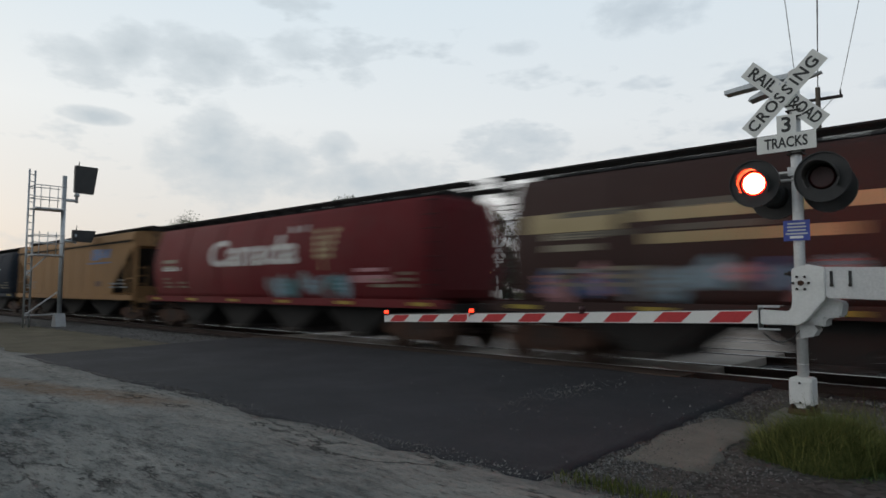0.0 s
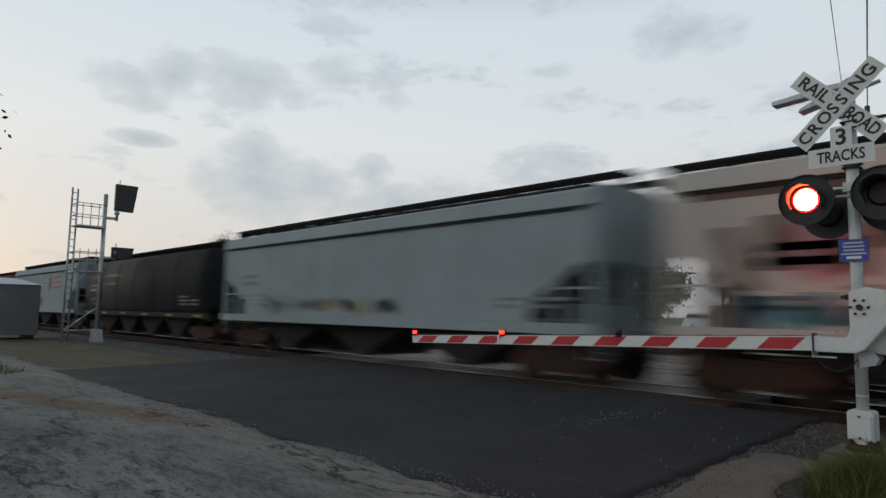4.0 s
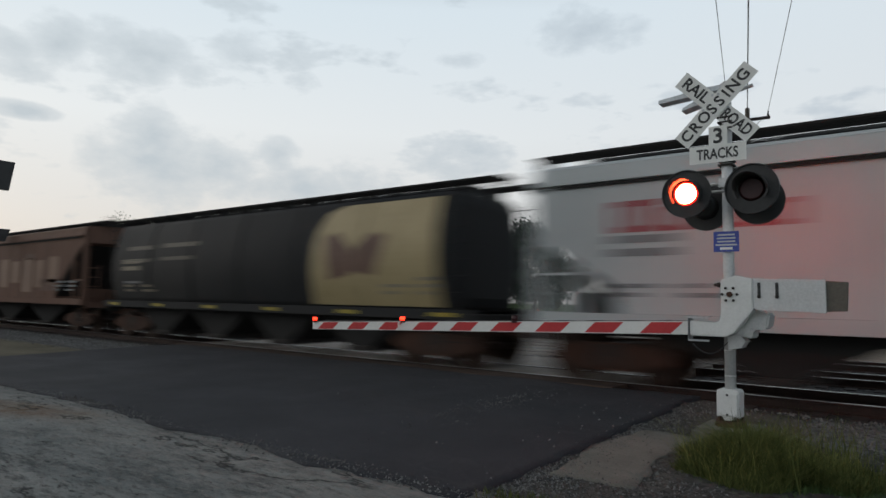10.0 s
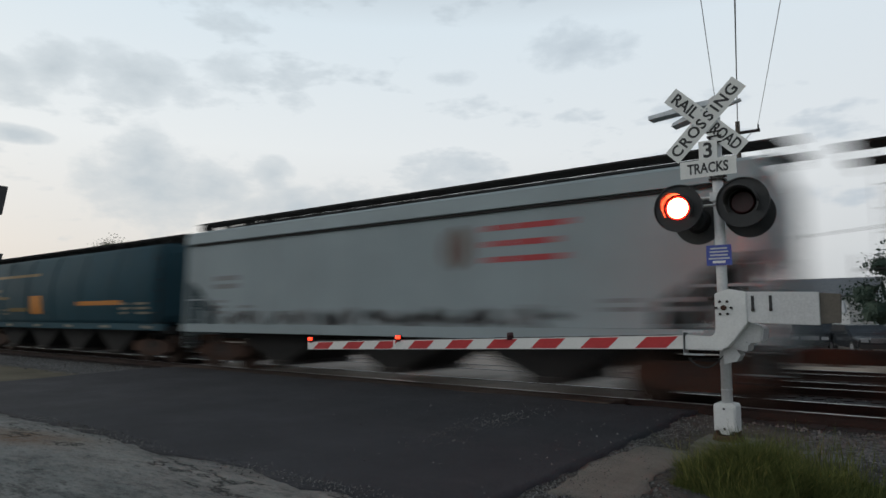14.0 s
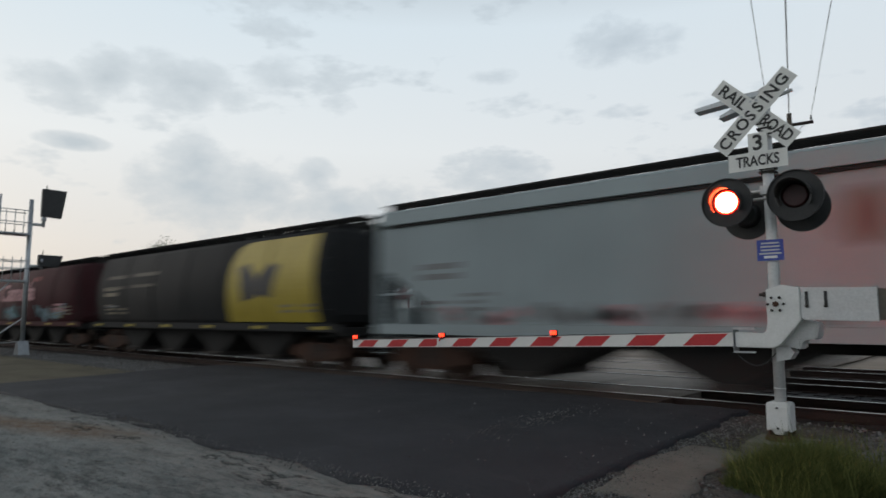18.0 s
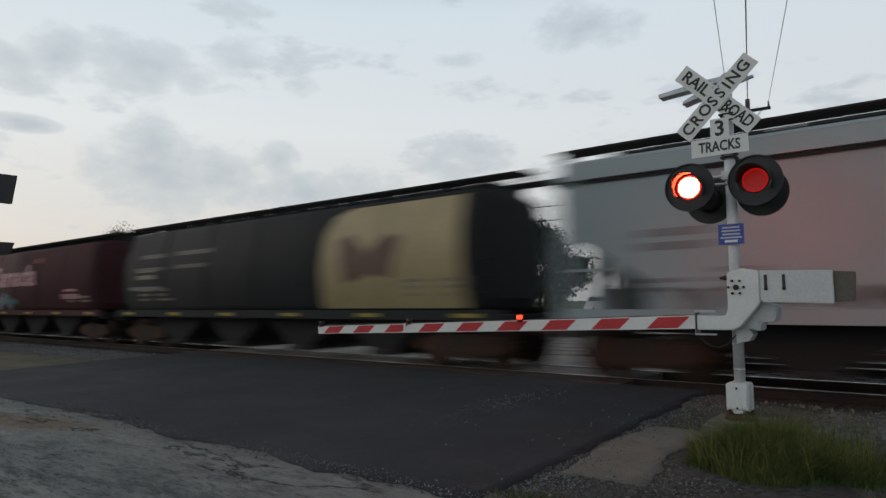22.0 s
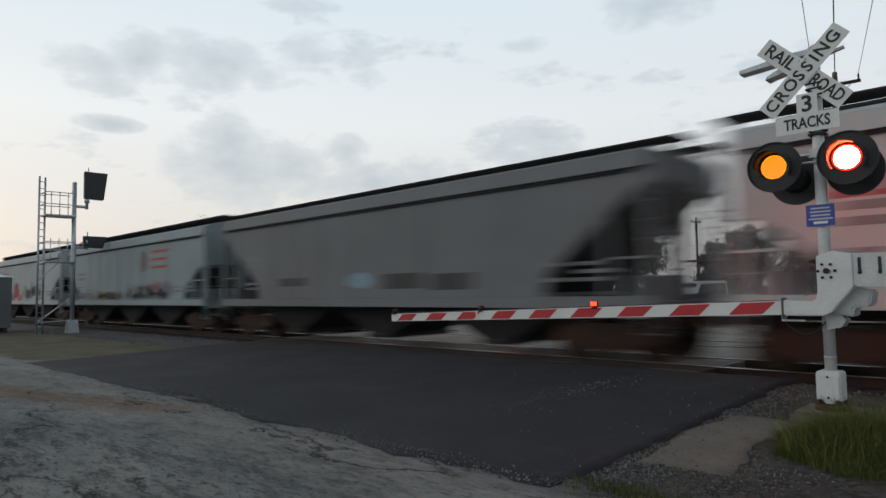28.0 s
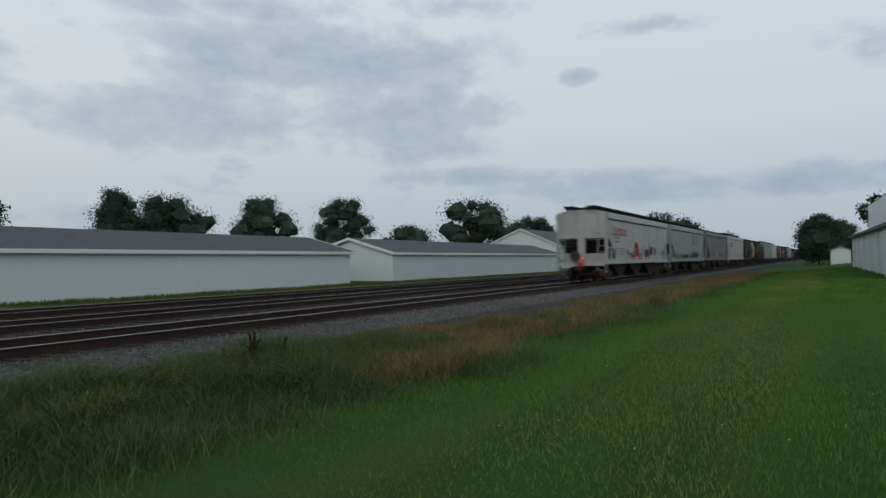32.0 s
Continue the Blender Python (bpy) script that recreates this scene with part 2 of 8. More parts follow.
def paint(name, base, grime=0.5, rust=0.2, ribs=0.0, seams=True):
    """Railway car paint: faded base, dark streaks running down, rust spots and dust low down."""
    m = Mat(name)
    z = m.height()[2]
    fade = m.noise(0.5, 4, 0.6)
    col = m.mix(m.ramp(fade, [(0.3, 0.0), (0.75, 1.0)]), tuple(c * 0.86 for c in base), tuple(min(1, c * 1.08 + 0.004) for c in base))
    streak = m.ramp(m.noise(3.0, 5, 0.7, (1.6, 1.0, 0.06)), [(0.48, 0.0), (0.72, 1.0)])
    col = m.mix(m.math("MULTIPLY", streak, 0.55 * grime), col, (0.055, 0.045, 0.038))
    dust = m.ramp(m.noise(2.6, 6, 0.7, (1.0, 1.0, 0.45)), [(0.38, 0.0), (0.72, 1.0)])
    col = m.mix(m.math("MULTIPLY", dust, 0.18 * grime), col, tuple(min(d, 0.035 + 1.2 * max(base)) for d in (0.16, 0.135, 0.11)))
    if rust:
        spots = m.ramp(m.noise(4.5, 7, 0.75, (1, 1, 0.5)), [(0.60, 0.0), (0.68, 1.0)])
        col = m.mix(m.math("MULTIPLY", spots, rust), col, (0.13, 0.045, 0.02))
    if ribs:
        wave = m.node("ShaderNodeTexWave", Scale=ribs)
        wave.bands_direction = "X"
        m.link(m.co, wave.inputs["Vector"])
        m.bump(wave.outputs["Fac"], 0.35, 0.04)
    else:
        m.bump(m.noise(1.1, 2, 0.5), 0.12, 0.05)
    return m.done(col, m.ramp(fade, [(0.2, 0.6), (0.8, 0.78)]), 0.0, 0.14)


def emitter(name, color, strength):
    m = Mat(name)
    m.b.inputs["Emission Color"].default_value = (*color, 1)
    m.b.inputs["Emission Strength"].default_value = strength
    return m.done((0.02, 0.005, 0.005), 0.3)


steel_dark = varied("grimy_steel", (0.018, 0.016, 0.015), (0.045, 0.037, 0.032), 2.5, 0.75, 0.3, 0.2)
truck_rust = varied("rusty_truck", (0.026, 0.013, 0.009), (0.078, 0.032, 0.016), 3.0, 0.85, 0.1, 0.3)
wheel_steel = varied("worn_wheel_steel", (0.020, 0.012, 0.009), (0.055, 0.030, 0.020), 6.0, 0.5, 0.6)
galvanised = varied("galvanised_steel", (0.36, 0.38, 0.40), (0.52, 0.54, 0.55), 5.0, 0.45, 0.7)
silver_paint = varied("silver_painted_steel", (0.50, 0.50, 0.50), (0.66, 0.66, 0.65), 2.0, 0.5, 0.25, 0.1)
white_metal = varied("white_enamelled_steel", (0.62, 0.62, 0.60), (0.76, 0.76, 0.74), 3.0, 0.45)
sign_white = varied("white_reflective_sheet", (0.66, 0.65, 0.62), (0.78, 0.78, 0.75), 2.0, 0.4, spread=0.35)
sign_black = varied("black_sign_paint", (0.012, 0.012, 0.012), (0.02, 0.02, 0.02), 8.0, 0.5)
black_paint = varied("matt_black_paint", (0.012, 0.012, 0.013), (0.03, 0.03, 0.03), 4.0, 0.55)
blue_sign = varied("blue_sign_enamel", (0.03, 0.05, 0.28), (0.05, 0.08, 0.36), 5.0, 0.4)
stripe_red = varied("red_reflective_sheet", (0.42, 0.02, 0.025), (0.55, 0.035, 0.04), 4.0, 0.4)
lens_dark = varied("dark_red_lens", (0.022, 0.003, 0.004), (0.045, 0.005, 0.006), 30.0, 0.5)
lamp_lit = emitter("lit_red_lamp", (1.0, 0.012, 0.008), 3.5)
lamp_hot = emitter("lamp_hot_centre", (1.0, 0.085, 0.03), 90.0)
hood_black = varied("sooty_hood_paint", (0.03, 0.028, 0.028), (0.06, 0.055, 0.055), 5.0, 0.5)
lamp_amber = emitter("fading_amber_lamp", (1.0, 0.27, 0.008), 1.8)
lamp_ember = emitter("fading_red_lamp", (1.0, 0.012, 0.008), 0.9)
lamp_dying = emitter("dying_red_lamp", (1.0, 0.01, 0.008), 0.10)
arm_light = emitter("small_red_arm_lamp", (1.0, 0.035, 0.012), 4.0)
pale_concrete = varied("pale_weathered_concrete", (0.098, 0.094, 0.078), (0.178, 0.168, 0.140), 2.5, 0.9, 0, 0.5, spread=0.3)
concrete = varied("weathered_concrete", (0.085, 0.074, 0.062), (0.16, 0.14, 0.118), 1.5, 0.9, 0, 0.3, spread=0.3)


def make_panels():
    m = Mat("crossing_concrete").world_space()
    col = m.mix(m.ramp(m.noise(0.8, 6, 0.65), [(0.3, 0.0), (0.7, 1.0)]), (0.24, 0.20, 0.17), (0.37, 0.32, 0.275))
    tracks = m.ramp(m.noise(1.2, 5, 0.6, (1.6, 0.12, 1)), [(0.5, 0.0), (0.7, 1.0)])
    col = m.mix(m.math("MULTIPLY", tracks, 0.5), col, (0.13, 0.115, 0.10))
    col = m.mix(m.math("MULTIPLY", m.random(), 0.25), col, (0.26, 0.23, 0.20))
    m.bump(m.noise(30, 4, 0.7), 0.3, 0.01)
    return m.done(col, 0.85)


def make_asphalt():
    m = Mat("new_asphalt").world_space()
    col = m.mix(m.ramp(m.noise(0.45, 6, 0.65), [(0.3, 0.0), (0.72, 1.0)]), (0.0205, 0.0215, 0.0255), (0.038, 0.039, 0.0450))
    # wheel tracks along the road, a dusty scuff or two, and pale grit
    lanes = m.ramp(m.noise(0.9, 4, 0.6, (1.0, 0.10, 1)), [(0.5, 0.0), (0.75, 1.0)])
    col = m.mix(m.math("MULTIPLY", lanes, 0.4), col, (0.036, 0.035, 0.036))
    marks = m.ramp(m.noise(1.1, 6, 0.75, (0.35, 2.2, 1), (6.0, 1.0, 0)), [(0.60, 0.0), (0.70, 1.0)])
    col = m.mix(m.math("MULTIPLY", marks, 0.5), col, (0.075, 0.07, 0.066))
    dusty = m.ramp(m.noise(0.8, 7, 0.7, loc=(3.3, 1.2, 0)), [(0.60, 0.0), (0.76, 1.0)])
    col = m.mix(m.math("MULTIPLY", dusty, 0.4), col, (0.075, 0.068, 0.062))
    pick = m.ramp(m.cells(48.0, out="Color"), [(0.86, 0.0), (0.93, 1.0)])
    grit = m.math("MULTIPLY", m.ramp(m.cells(48.0), [(0.10, 1.0), (0.22, 0.0)]), pick)
    col = m.mix(m.math("MULTIPLY", grit, 0.4), col, (0.15, 0.14, 0.13))
    tone = m.ramp(m.noise(38.0, 6, 0.75), [(0.36, 0.0), (0.64, 1.0)])
    col = m.mix(0.34, col, m.mix(tone, (0.010, 0.0105, 0.012), (0.066, 0.066, 0.070)))
    scuff = m.ramp(m.noise(6.0, 9, 0.8, (0.35, 2.0, 1), (2.0, 8.0, 0)), [(0.57, 0.0), (0.68, 1.0)])
    col = m.mix(m.math("MULTIPLY", scuff, 0.42), col, (0.090, 0.083, 0.076))
    m.bump(m.noise(130, 3, 0.7), 0.5, 0.008)
    return m.done(col, m.ramp(m.noise(0.7, 4, 0.6), [(0.3, 0.72), (0.7, 0.92)]), 0.0, 0.25)


def make_lot():
    m = Mat("old_worn_pavement").world_space()
    p = m.height()
    base = m.noise(0.5, 9, 0.72, (0.6, 1.3, 1))
    col = m.mix(m.ramp(base, [(0.34, 0.0), (0.66, 1.0)]), (0.115, 0.138, 0.138), (0.36, 0.365, 0.34))
    # the worn top coat, ragged and drawn out along the road
    ragged_top = m.ramp(m.noise(2.3, 12, 0.82, (0.6, 1.9, 1), (2.2, 0.7, 0)), [(0.50, 0.0), (0.60, 1.0)])
    col = m.mix(m.math("MULTIPLY", ragged_top, 0.72), col, (0.038, 0.047, 0.050))
    wear = m.ramp(m.noise(5.0, 10, 0.82, (0.6, 1.7, 1), (7.0, 3.0, 0)), [(0.52, 0.0), (0.62, 1.0)])
    col = m.mix(m.math("MULTIPLY", wear, 0.6), col, (0.33, 0.31, 0.285))
    pick = m.ramp(m.cells(42.0, out="Color"), [(0.55, 0.0), (0.9, 1.0)])
    stones = m.math("MULTIPLY", m.ramp(m.cells(42.0), [(0.15, 1.0), (0.42, 0.0)]), pick)
    col = m.mix(m.math("MULTIPLY", stones, 0.5), col, (0.36, 0.34, 0.31))
    pits = m.ramp(m.noise(13.0, 6, 0.7, (0.55, 1.8, 1), (1.0, 9.0, 0)), [(0.56, 0.0), (0.66, 1.0)])
    col = m.mix(m.math("MULTIPLY", pits, 0.75), col, (0.030, 0.035, 0.036))
    chips = m.ramp(m.noise(26.0, 5, 0.7, (0.7, 1.4, 1), (4.0, 2.0, 0)), [(0.58, 0.0), (0.68, 1.0)])
    col = m.mix(m.math("MULTIPLY", chips, 0.55), col, (0.36, 0.35, 0.32))
    rim = m.math("ADD", p[1], m.math("MULTIPLY", m.math("SUBTRACT", m.noise(0.8, 6, 0.7), 0.5), 1.6))
    near = m.node("ShaderNodeMapRange")
    near.inputs["From Min"].default_value, near.inputs["From Max"].default_value = -9.6, -7.9
    m.link(rim, near.inputs["Value"])
    grain = m.ramp(m.noise(9.0, 8, 0.8, (0.6, 1.5, 1), (3.0, 5.0, 0)), [(0.38, 0.0), (0.58, 1.0)])
    col = m.mix(m.math("MULTIPLY", m.math("MULTIPLY", near.outputs["Result"], grain), 0.7), col, (0.37, 0.345, 0.31))
    # a rusty stain that runs across
    off = m.math("ADD", m.math("ADD", m.math("MULTIPLY", p[0], -0.2425), m.math("MULTIPLY", p[1], 0.970)), 5.577)
    off = m.math("ADD", off, m.math("MULTIPLY", m.math("SUBTRACT", m.noise(0.7, 6, 0.7), 0.5), 0.7))
    stain = m.math("MULTIPLY", m.ramp(m.math("ABSOLUTE", off), [(0.18, 1.0), (0.55, 0.0)]), m.ramp(m.math("MULTIPLY", p[0], -0.05), [(0.42, 0.0), (0.5, 1.0)]))
    stain = m.math("MULTIPLY", stain, m.ramp(m.noise(5, 6, 0.7), [(0.3, 0.35), (0.6, 1.0)]))
    col = m.mix(m.math("MULTIPLY", stain, 0.75), col, (0.20, 0.112, 0.055))
    # long wandering cracks
    line = m.math("ABSOLUTE", m.math("SUBTRACT", m.noise(0.30, 7, 0.62, (0.55, 1.5, 1), (9.1, 4.4, 0)), 0.5))
    cracks = m.math("MULTIPLY", m.ramp(line, [(0.0, 1.0), (0.010, 0.0)]), m.ramp(m.noise(0.8, 3, 0.6), [(0.42, 0.0), (0.55, 1.0)]))
    col = m.mix(m.math("MULTIPLY", cracks, 0.85), col, (0.013, 0.015, 0.015))
    rough = m.math("SUBTRACT", m.math("ADD", m.noise(22, 7, 0.8), m.math("MULTIPLY", stones, 0.5)), m.math("ADD", m.math("MULTIPLY", cracks, 1.4), m.math("MULTIPLY", ragged_top, 0.25)))
    m.bump(m.math("SUBTRACT", rough, m.math("MULTIPLY", pits, 0.6)), 1.0, 0.03)
    return m.done(col, m.ramp(ragged_top, [(0.0, 0.95), (1.0, 0.8)]), 0.0, 0.3)


def make_ground():
    """One sheet: dry verge on the west, gravel by the tracks, mown lawn to the east."""
    m = Mat("ground").world_space()
    p = m.height()
    wob = m.math("MULTIPLY", m.math("SUBTRACT", m.noise(0.35, 5, 0.6), 0.5), 5.0)
    grass = m.mix(m.ramp(m.noise(0.30, 6, 0.65, (0.4, 1.0, 1)), [(0.36, 0.0), (0.64, 1.0)]), (0.036, 0.122, 0.015), (0.064, 0.158, 0.024))
    worn = m.ramp(m.noise(0.28, 7, 0.7, (0.35, 1.0, 1), (4.0, 8.0, 0)), [(0.44, 0.0), (0.60, 1.0)])
    grass = m.mix(m.math("MULTIPLY", worn, 0.5), grass, (0.080, 0.125, 0.028))
    mown = m.node("ShaderNodeTexWave", Scale=0.22, Distortion=2.5, Detail=2.0)
    m.link(m.scaled(0.35, 1.0, 1.0), mown.inputs["Vector"])
    mown.bands_direction = "Y"
    grass = m.mix(m.math("MULTIPLY", mown.outputs["Fac"], 0.35), grass, (0.018, 0.078, 0.008))
    grass = m.mix(m.ramp(m.noise(18, 5, 0.7), [(0.35, 0.0), (0.7, 0.40)]), grass, (0.018, 0.052, 0.010))
    gravel = m.mix(m.ramp(m.cells(16.0, out="Color"), [(0.1, 0.0), (0.9, 1.0)]), (0.030, 0.030, 0.029), (0.105, 0.102, 0.095))
    gravel = m.mix(m.ramp(m.noise(0.8, 5, 0.7), [(0.4, 0.0), (0.7, 0.7)]), gravel, (0.058, 0.046, 0.037))
    dry = m.mix(m.ramp(m.noise(0.9, 6, 0.7), [(0.3, 0.0), (0.7, 1.0)]), (0.095, 0.085, 0.060), (0.170, 0.152, 0.110))
    def step(v, a, b):
        n = m.node("ShaderNodeMapRange")
        n.clamp = True
        n.inputs["From Min"].default_value, n.inputs["From Max"].default_value = a, b
        m.link(v, n.inputs["Value"])
        return n.outputs["Result"]
    xe = m.math("ADD", p[0], wob)
    ye = m.math("ADD", p[1], m.math("MULTIPLY", wob, 0.35))
    lawn = m.math("MULTIPLY", step(xe, -0.4, 1.0), step(m.math("MULTIPLY", ye, -1.0), 4.0, 5.0))
    near_dry = step(m.math("MULTIPLY", xe, -1.0), 15.0, 18.0)
    west_grass = m.math("MULTIPLY", near_dry, step(m.math("MULTIPLY", ye, -1.0), 8.8, 10.0))
    far_yard = step(p[1], 11.2, 11.8)
    yard = m.mix(m.ramp(m.noise(0.3, 6, 0.65), [(0.3, 0.0), (0.7, 1.0)]), (0.25, 0.205, 0.165), (0.36, 0.30, 0.245))
    strip = m.math("MULTIPLY", step(xe, 9.0, 13.0), step(p[1], 12.6, 13.6))
    far_green = m.math("MAXIMUM", step(p[1], 44.0, 50.0), strip)
    col = m.mix(lawn, gravel, grass)
    col = m.mix(near_dry, col, dry)
    col = m.mix(west_grass, col, (0.035, 0.05, 0.018))
    col = m.mix(far_yard, col, yard)
    col = m.mix(far_green, col, (0.06, 0.095, 0.03))
    m.bump(m.noise(16, 6, 0.75), 0.7, 0.04)
    return m.done(col, 0.95, 0.0, 0.15)


asphalt, lot_mat, ground_mat, panel_mat = make_asphalt(), make_lot(), make_ground(), make_panels()


def make_rail_dirt():
    """Asphalt along the first rail, browned by rust and dust."""
    m = Mat("rust_browned_asphalt").world_space()
    col = m.mix(m.ramp(m.noise(1.2, 7, 0.7, (0.4, 2.0, 1)), [(0.35, 0.0), (0.65, 1.0)]), (0.030, 0.023, 0.020), (0.085, 0.058, 0.044))
    pick = m.ramp(m.cells(40.0, out="Color"), [(0.8, 0.0), (0.95, 1.0)])
    col = m.mix(m.math("MULTIPLY", pick, 0.35), col, (0.12, 0.10, 0.085))
    m.bump(m.noise(60, 4, 0.7), 0.5, 0.01)
    return m.done(col, 0.9, 0.0, 0.2)


rail_dirt = make_rail_dirt()


def make_dirt_gravel():
    """Trodden brown dirt with fine gravel in it."""
    m = Mat("brown_dirt_gravel").world_space()
    col = m.mix(m.ramp(m.noise(1.6, 8, 0.72), [(0.36, 0.0), (0.64, 1.0)]), (0.042, 0.039, 0.034), (0.110, 0.102, 0.086))
    grit = m.ramp(m.cells(55.0, out="Color"), [(0.15, 0.0), (0.9, 1.0)])
    col = m.mix(0.45, col, m.mix(grit, (0.024, 0.024, 0.023), (0.195, 0.188, 0.170)))
    m.bump(m.math("ADD", m.cells(55.0), m.noise(20, 5, 0.7)), 0.8, 0.02)
    return m.done(col, 0.95, 0.0, 0.15)


dirt_gravel = make_dirt_gravel()


def make_ballast():
    m = Mat("ballast_stone").world_space()
    tone = m.island()
    col = m.mix(tone, (0.026, 0.028, 0.029), (0.22, 0.215, 0.205))
    col = m.mix(m.ramp(m.noise(0.5, 4, 0.6), [(0.45, 0.0), (0.7, 0.6)]), col, (0.06, 0.045, 0.035))
    return m.done(col, 0.9)


def make_ballast_bed():
    m = Mat("ballast_bed").world_space()
    p = m.height()
    c = m.cells(13.0, out="Color")
    col = m.mix(m.ramp(c, [(0.1, 0.0), (0.9, 1.0)]), (0.034, 0.036, 0.037), (0.175, 0.180, 0.180))
    oily = m.ramp(m.noise(0.6, 5, 0.6, (0.2, 1.4, 1)), [(0.35, 0.0), (0.65, 1.0)])
    col = m.mix(m.math("MULTIPLY", oily, 0.5), col, (0.020, 0.016, 0.015))
    # rust and oil between the running rails
    bed = m.ramp(m.math("MULTIPLY", m.math("ADD", p[1], 0.9), 0.5), [(0.0, 0.0), (0.12, 1.0)])
    col = m.mix(m.math("MULTIPLY", bed, 0.75), col, (0.014, 0.011, 0.0105))
    m.bump(m.cells(13.0), 0.9, 0.05)
    return m.done(col, 0.92)


ballast_stone, ballast_bed_mat = make_ballast(), make_ballast_bed()
rail_steel = varied("rusty_rail_web", (0.018, 0.011, 0.009), (0.042, 0.021, 0.015), 4.0, 0.8, 0.2)
rail_top = varied("polished_rail_head", (0.45, 0.45, 0.46), (0.58, 0.58, 0.59), 6.0, 0.28, 0.9)
tie_wood = varied("creosoted_tie", (0.014, 0.011, 0.010), (0.036, 0.025, 0.022), 2.0, 0.9, 0, 0.4, (0.4, 2.5, 2.5))
siding_white = varied("white_metal_siding", (0.55, 0.64, 0.66), (0.64, 0.72, 0.735), 0.6, 0.5, spread=0.35)
siding_grey = varied("pale_grey_siding", (0.44, 0.46, 0.48), (0.52, 0.54, 0.56), 0.7, 0.6)
shingle = varied("grey_asphalt_shingle", (0.085, 0.095, 0.105), (0.14, 0.15, 0.16), 2.5, 0.9, 0, 0.3)
trim_white = varied("white_trim_paint", (0.70, 0.72, 0.73), (0.78, 0.79, 0.79), 2.0, 0.5)
barn_red = varied("red_painted_metal", (0.135, 0.010, 0.017), (0.19, 0.018, 0.026), 1.5, 0.55)
roof_white = varied("pale_metal_roofing", (0.58, 0.64, 0.68), (0.66, 0.71, 0.74), 0.8, 0.4, 0.2)
window_dark = varied("dark_window_glass", (0.015, 0.02, 0.024), (0.03, 0.035, 0.04), 1.5, 0.08)
bark = varied("tree_bark", (0.045, 0.035, 0.027), (0.11, 0.09, 0.07), 6.0, 0.95, 0, 0.5, (1, 1, 0.25))


def leaf_mat(name, a, b):
    m = Mat(name)
    col = m.mix(m.island(), a, b)
    col = m.mix(m.ramp(m.noise(0.4, 4, 0.6), [(0.35, 0.0), (0.7, 0.6)]), col, tuple(c * 0.55 for c in a))
    return m.done(col, 0.8, 0.0, 0.12)


leaf_green = leaf_mat("summer_leaves", (0.038, 0.062, 0.030), (0.095, 0.130, 0.062))
# dark foliage, with a little distance haze mixed into its colour
leaf_dark = leaf_mat("hazed_dark_leaves", (0.034, 0.058, 0.045), (0.088, 0.120, 0.092))
leaf_plum = leaf_mat("plum_red_leaves", (0.035, 0.016, 0.016), (0.075, 0.03, 0.03))
leaf_yellow = leaf_mat("yellowing_leaves", (0.16, 0.15, 0.03), (0.24, 0.22, 0.06))
blade_green = leaf_mat("green_grass_blades", (0.044, 0.066, 0.019), (0.170, 0.180, 0.058))
blade_rank = leaf_mat("rank_weed_blades", (0.058, 0.105, 0.036), (0.175, 0.225, 0.092))
blade_weed = leaf_mat("dark_weed_blades", (0.048, 0.092, 0.032), (0.125, 0.185, 0.068))
blade_tan = leaf_mat("dry_grass_blades", (0.17, 0.125, 0.052), (0.31, 0.24, 0.11))


def lawn_mat():
    """Lawn blades: green, yellowed in broad worn patches."""
    m = Mat("lawn_blades")
    green = m.mix(m.island(), (0.058, 0.180, 0.026), (0.108, 0.260, 0.046))
    tired = m.mix(m.island(), (0.150, 0.200, 0.050), (0.240, 0.265, 0.085))
    patch = m.ramp(m.noise(0.16, 5, 0.6, (0.35, 1.0, 1), (4.0, 8.3, 0)), [(0.42, 0.0), (0.62, 1.0)])
    # a driven track along the middle of the lawn
    track = m.math("ABSOLUTE", m.math("ADD", m.height()[1], m.math("ADD", 10.1, m.math("MULTIPLY", m.math("SUBTRACT", m.noise(0.25, 4, 0.6), 0.5), 3.0))))
    track = m.ramp(m.math("MULTIPLY", track, 0.25), [(0.12, 1.0), (0.40, 0.15)])
    col = m.mix(m.math("MULTIPLY", m.math("MULTIPLY", m.math("ADD", patch, 0.35), track), 0.8), green, tired)
    dark = m.ramp(m.noise(0.5, 5, 0.65, (0.3, 1.0, 1), (1.0, 2.0, 0)), [(0.44, 0.0), (0.66, 1.0)])
    col = m.mix(m.math("MULTIPLY", dark, 0.38), col, (0.026, 0.100, 0.012))
    return m.done(col, 0.8, 0.0, 0.12)


blade_lawn = lawn_mat()
blade_pale = leaf_mat("pale_lawn_blades", (0.14, 0.155, 0.04), (0.29, 0.27, 0.09))
weed_dark = leaf_mat("dark_dock_stalks", (0.03, 0.022, 0.016), (0.06, 0.045, 0.03))

# ---- mesh helpers ----


def quad(bm, *pts):
    return bm.faces.new([bm.verts.new(p) for p in pts])


def box(bm, x0, x1, y0, y1, z0, z1):
    v = [bm.verts.new(p) for p in ((x0, y0, z0), (x1, y0, z0), (x1, y1, z0), (x0, y1, z0), (x0, y0, z1), (x1, y0, z1), (x1, y1, z1), (x0, y1, z1))]
    for f in ((3, 2, 1, 0), (4, 5, 6, 7), (0, 1, 5, 4), (1, 2, 6, 5), (2, 3, 7, 6), (3, 0, 4, 7)):
        bm.faces.new([v[i] for i in f])
    return v


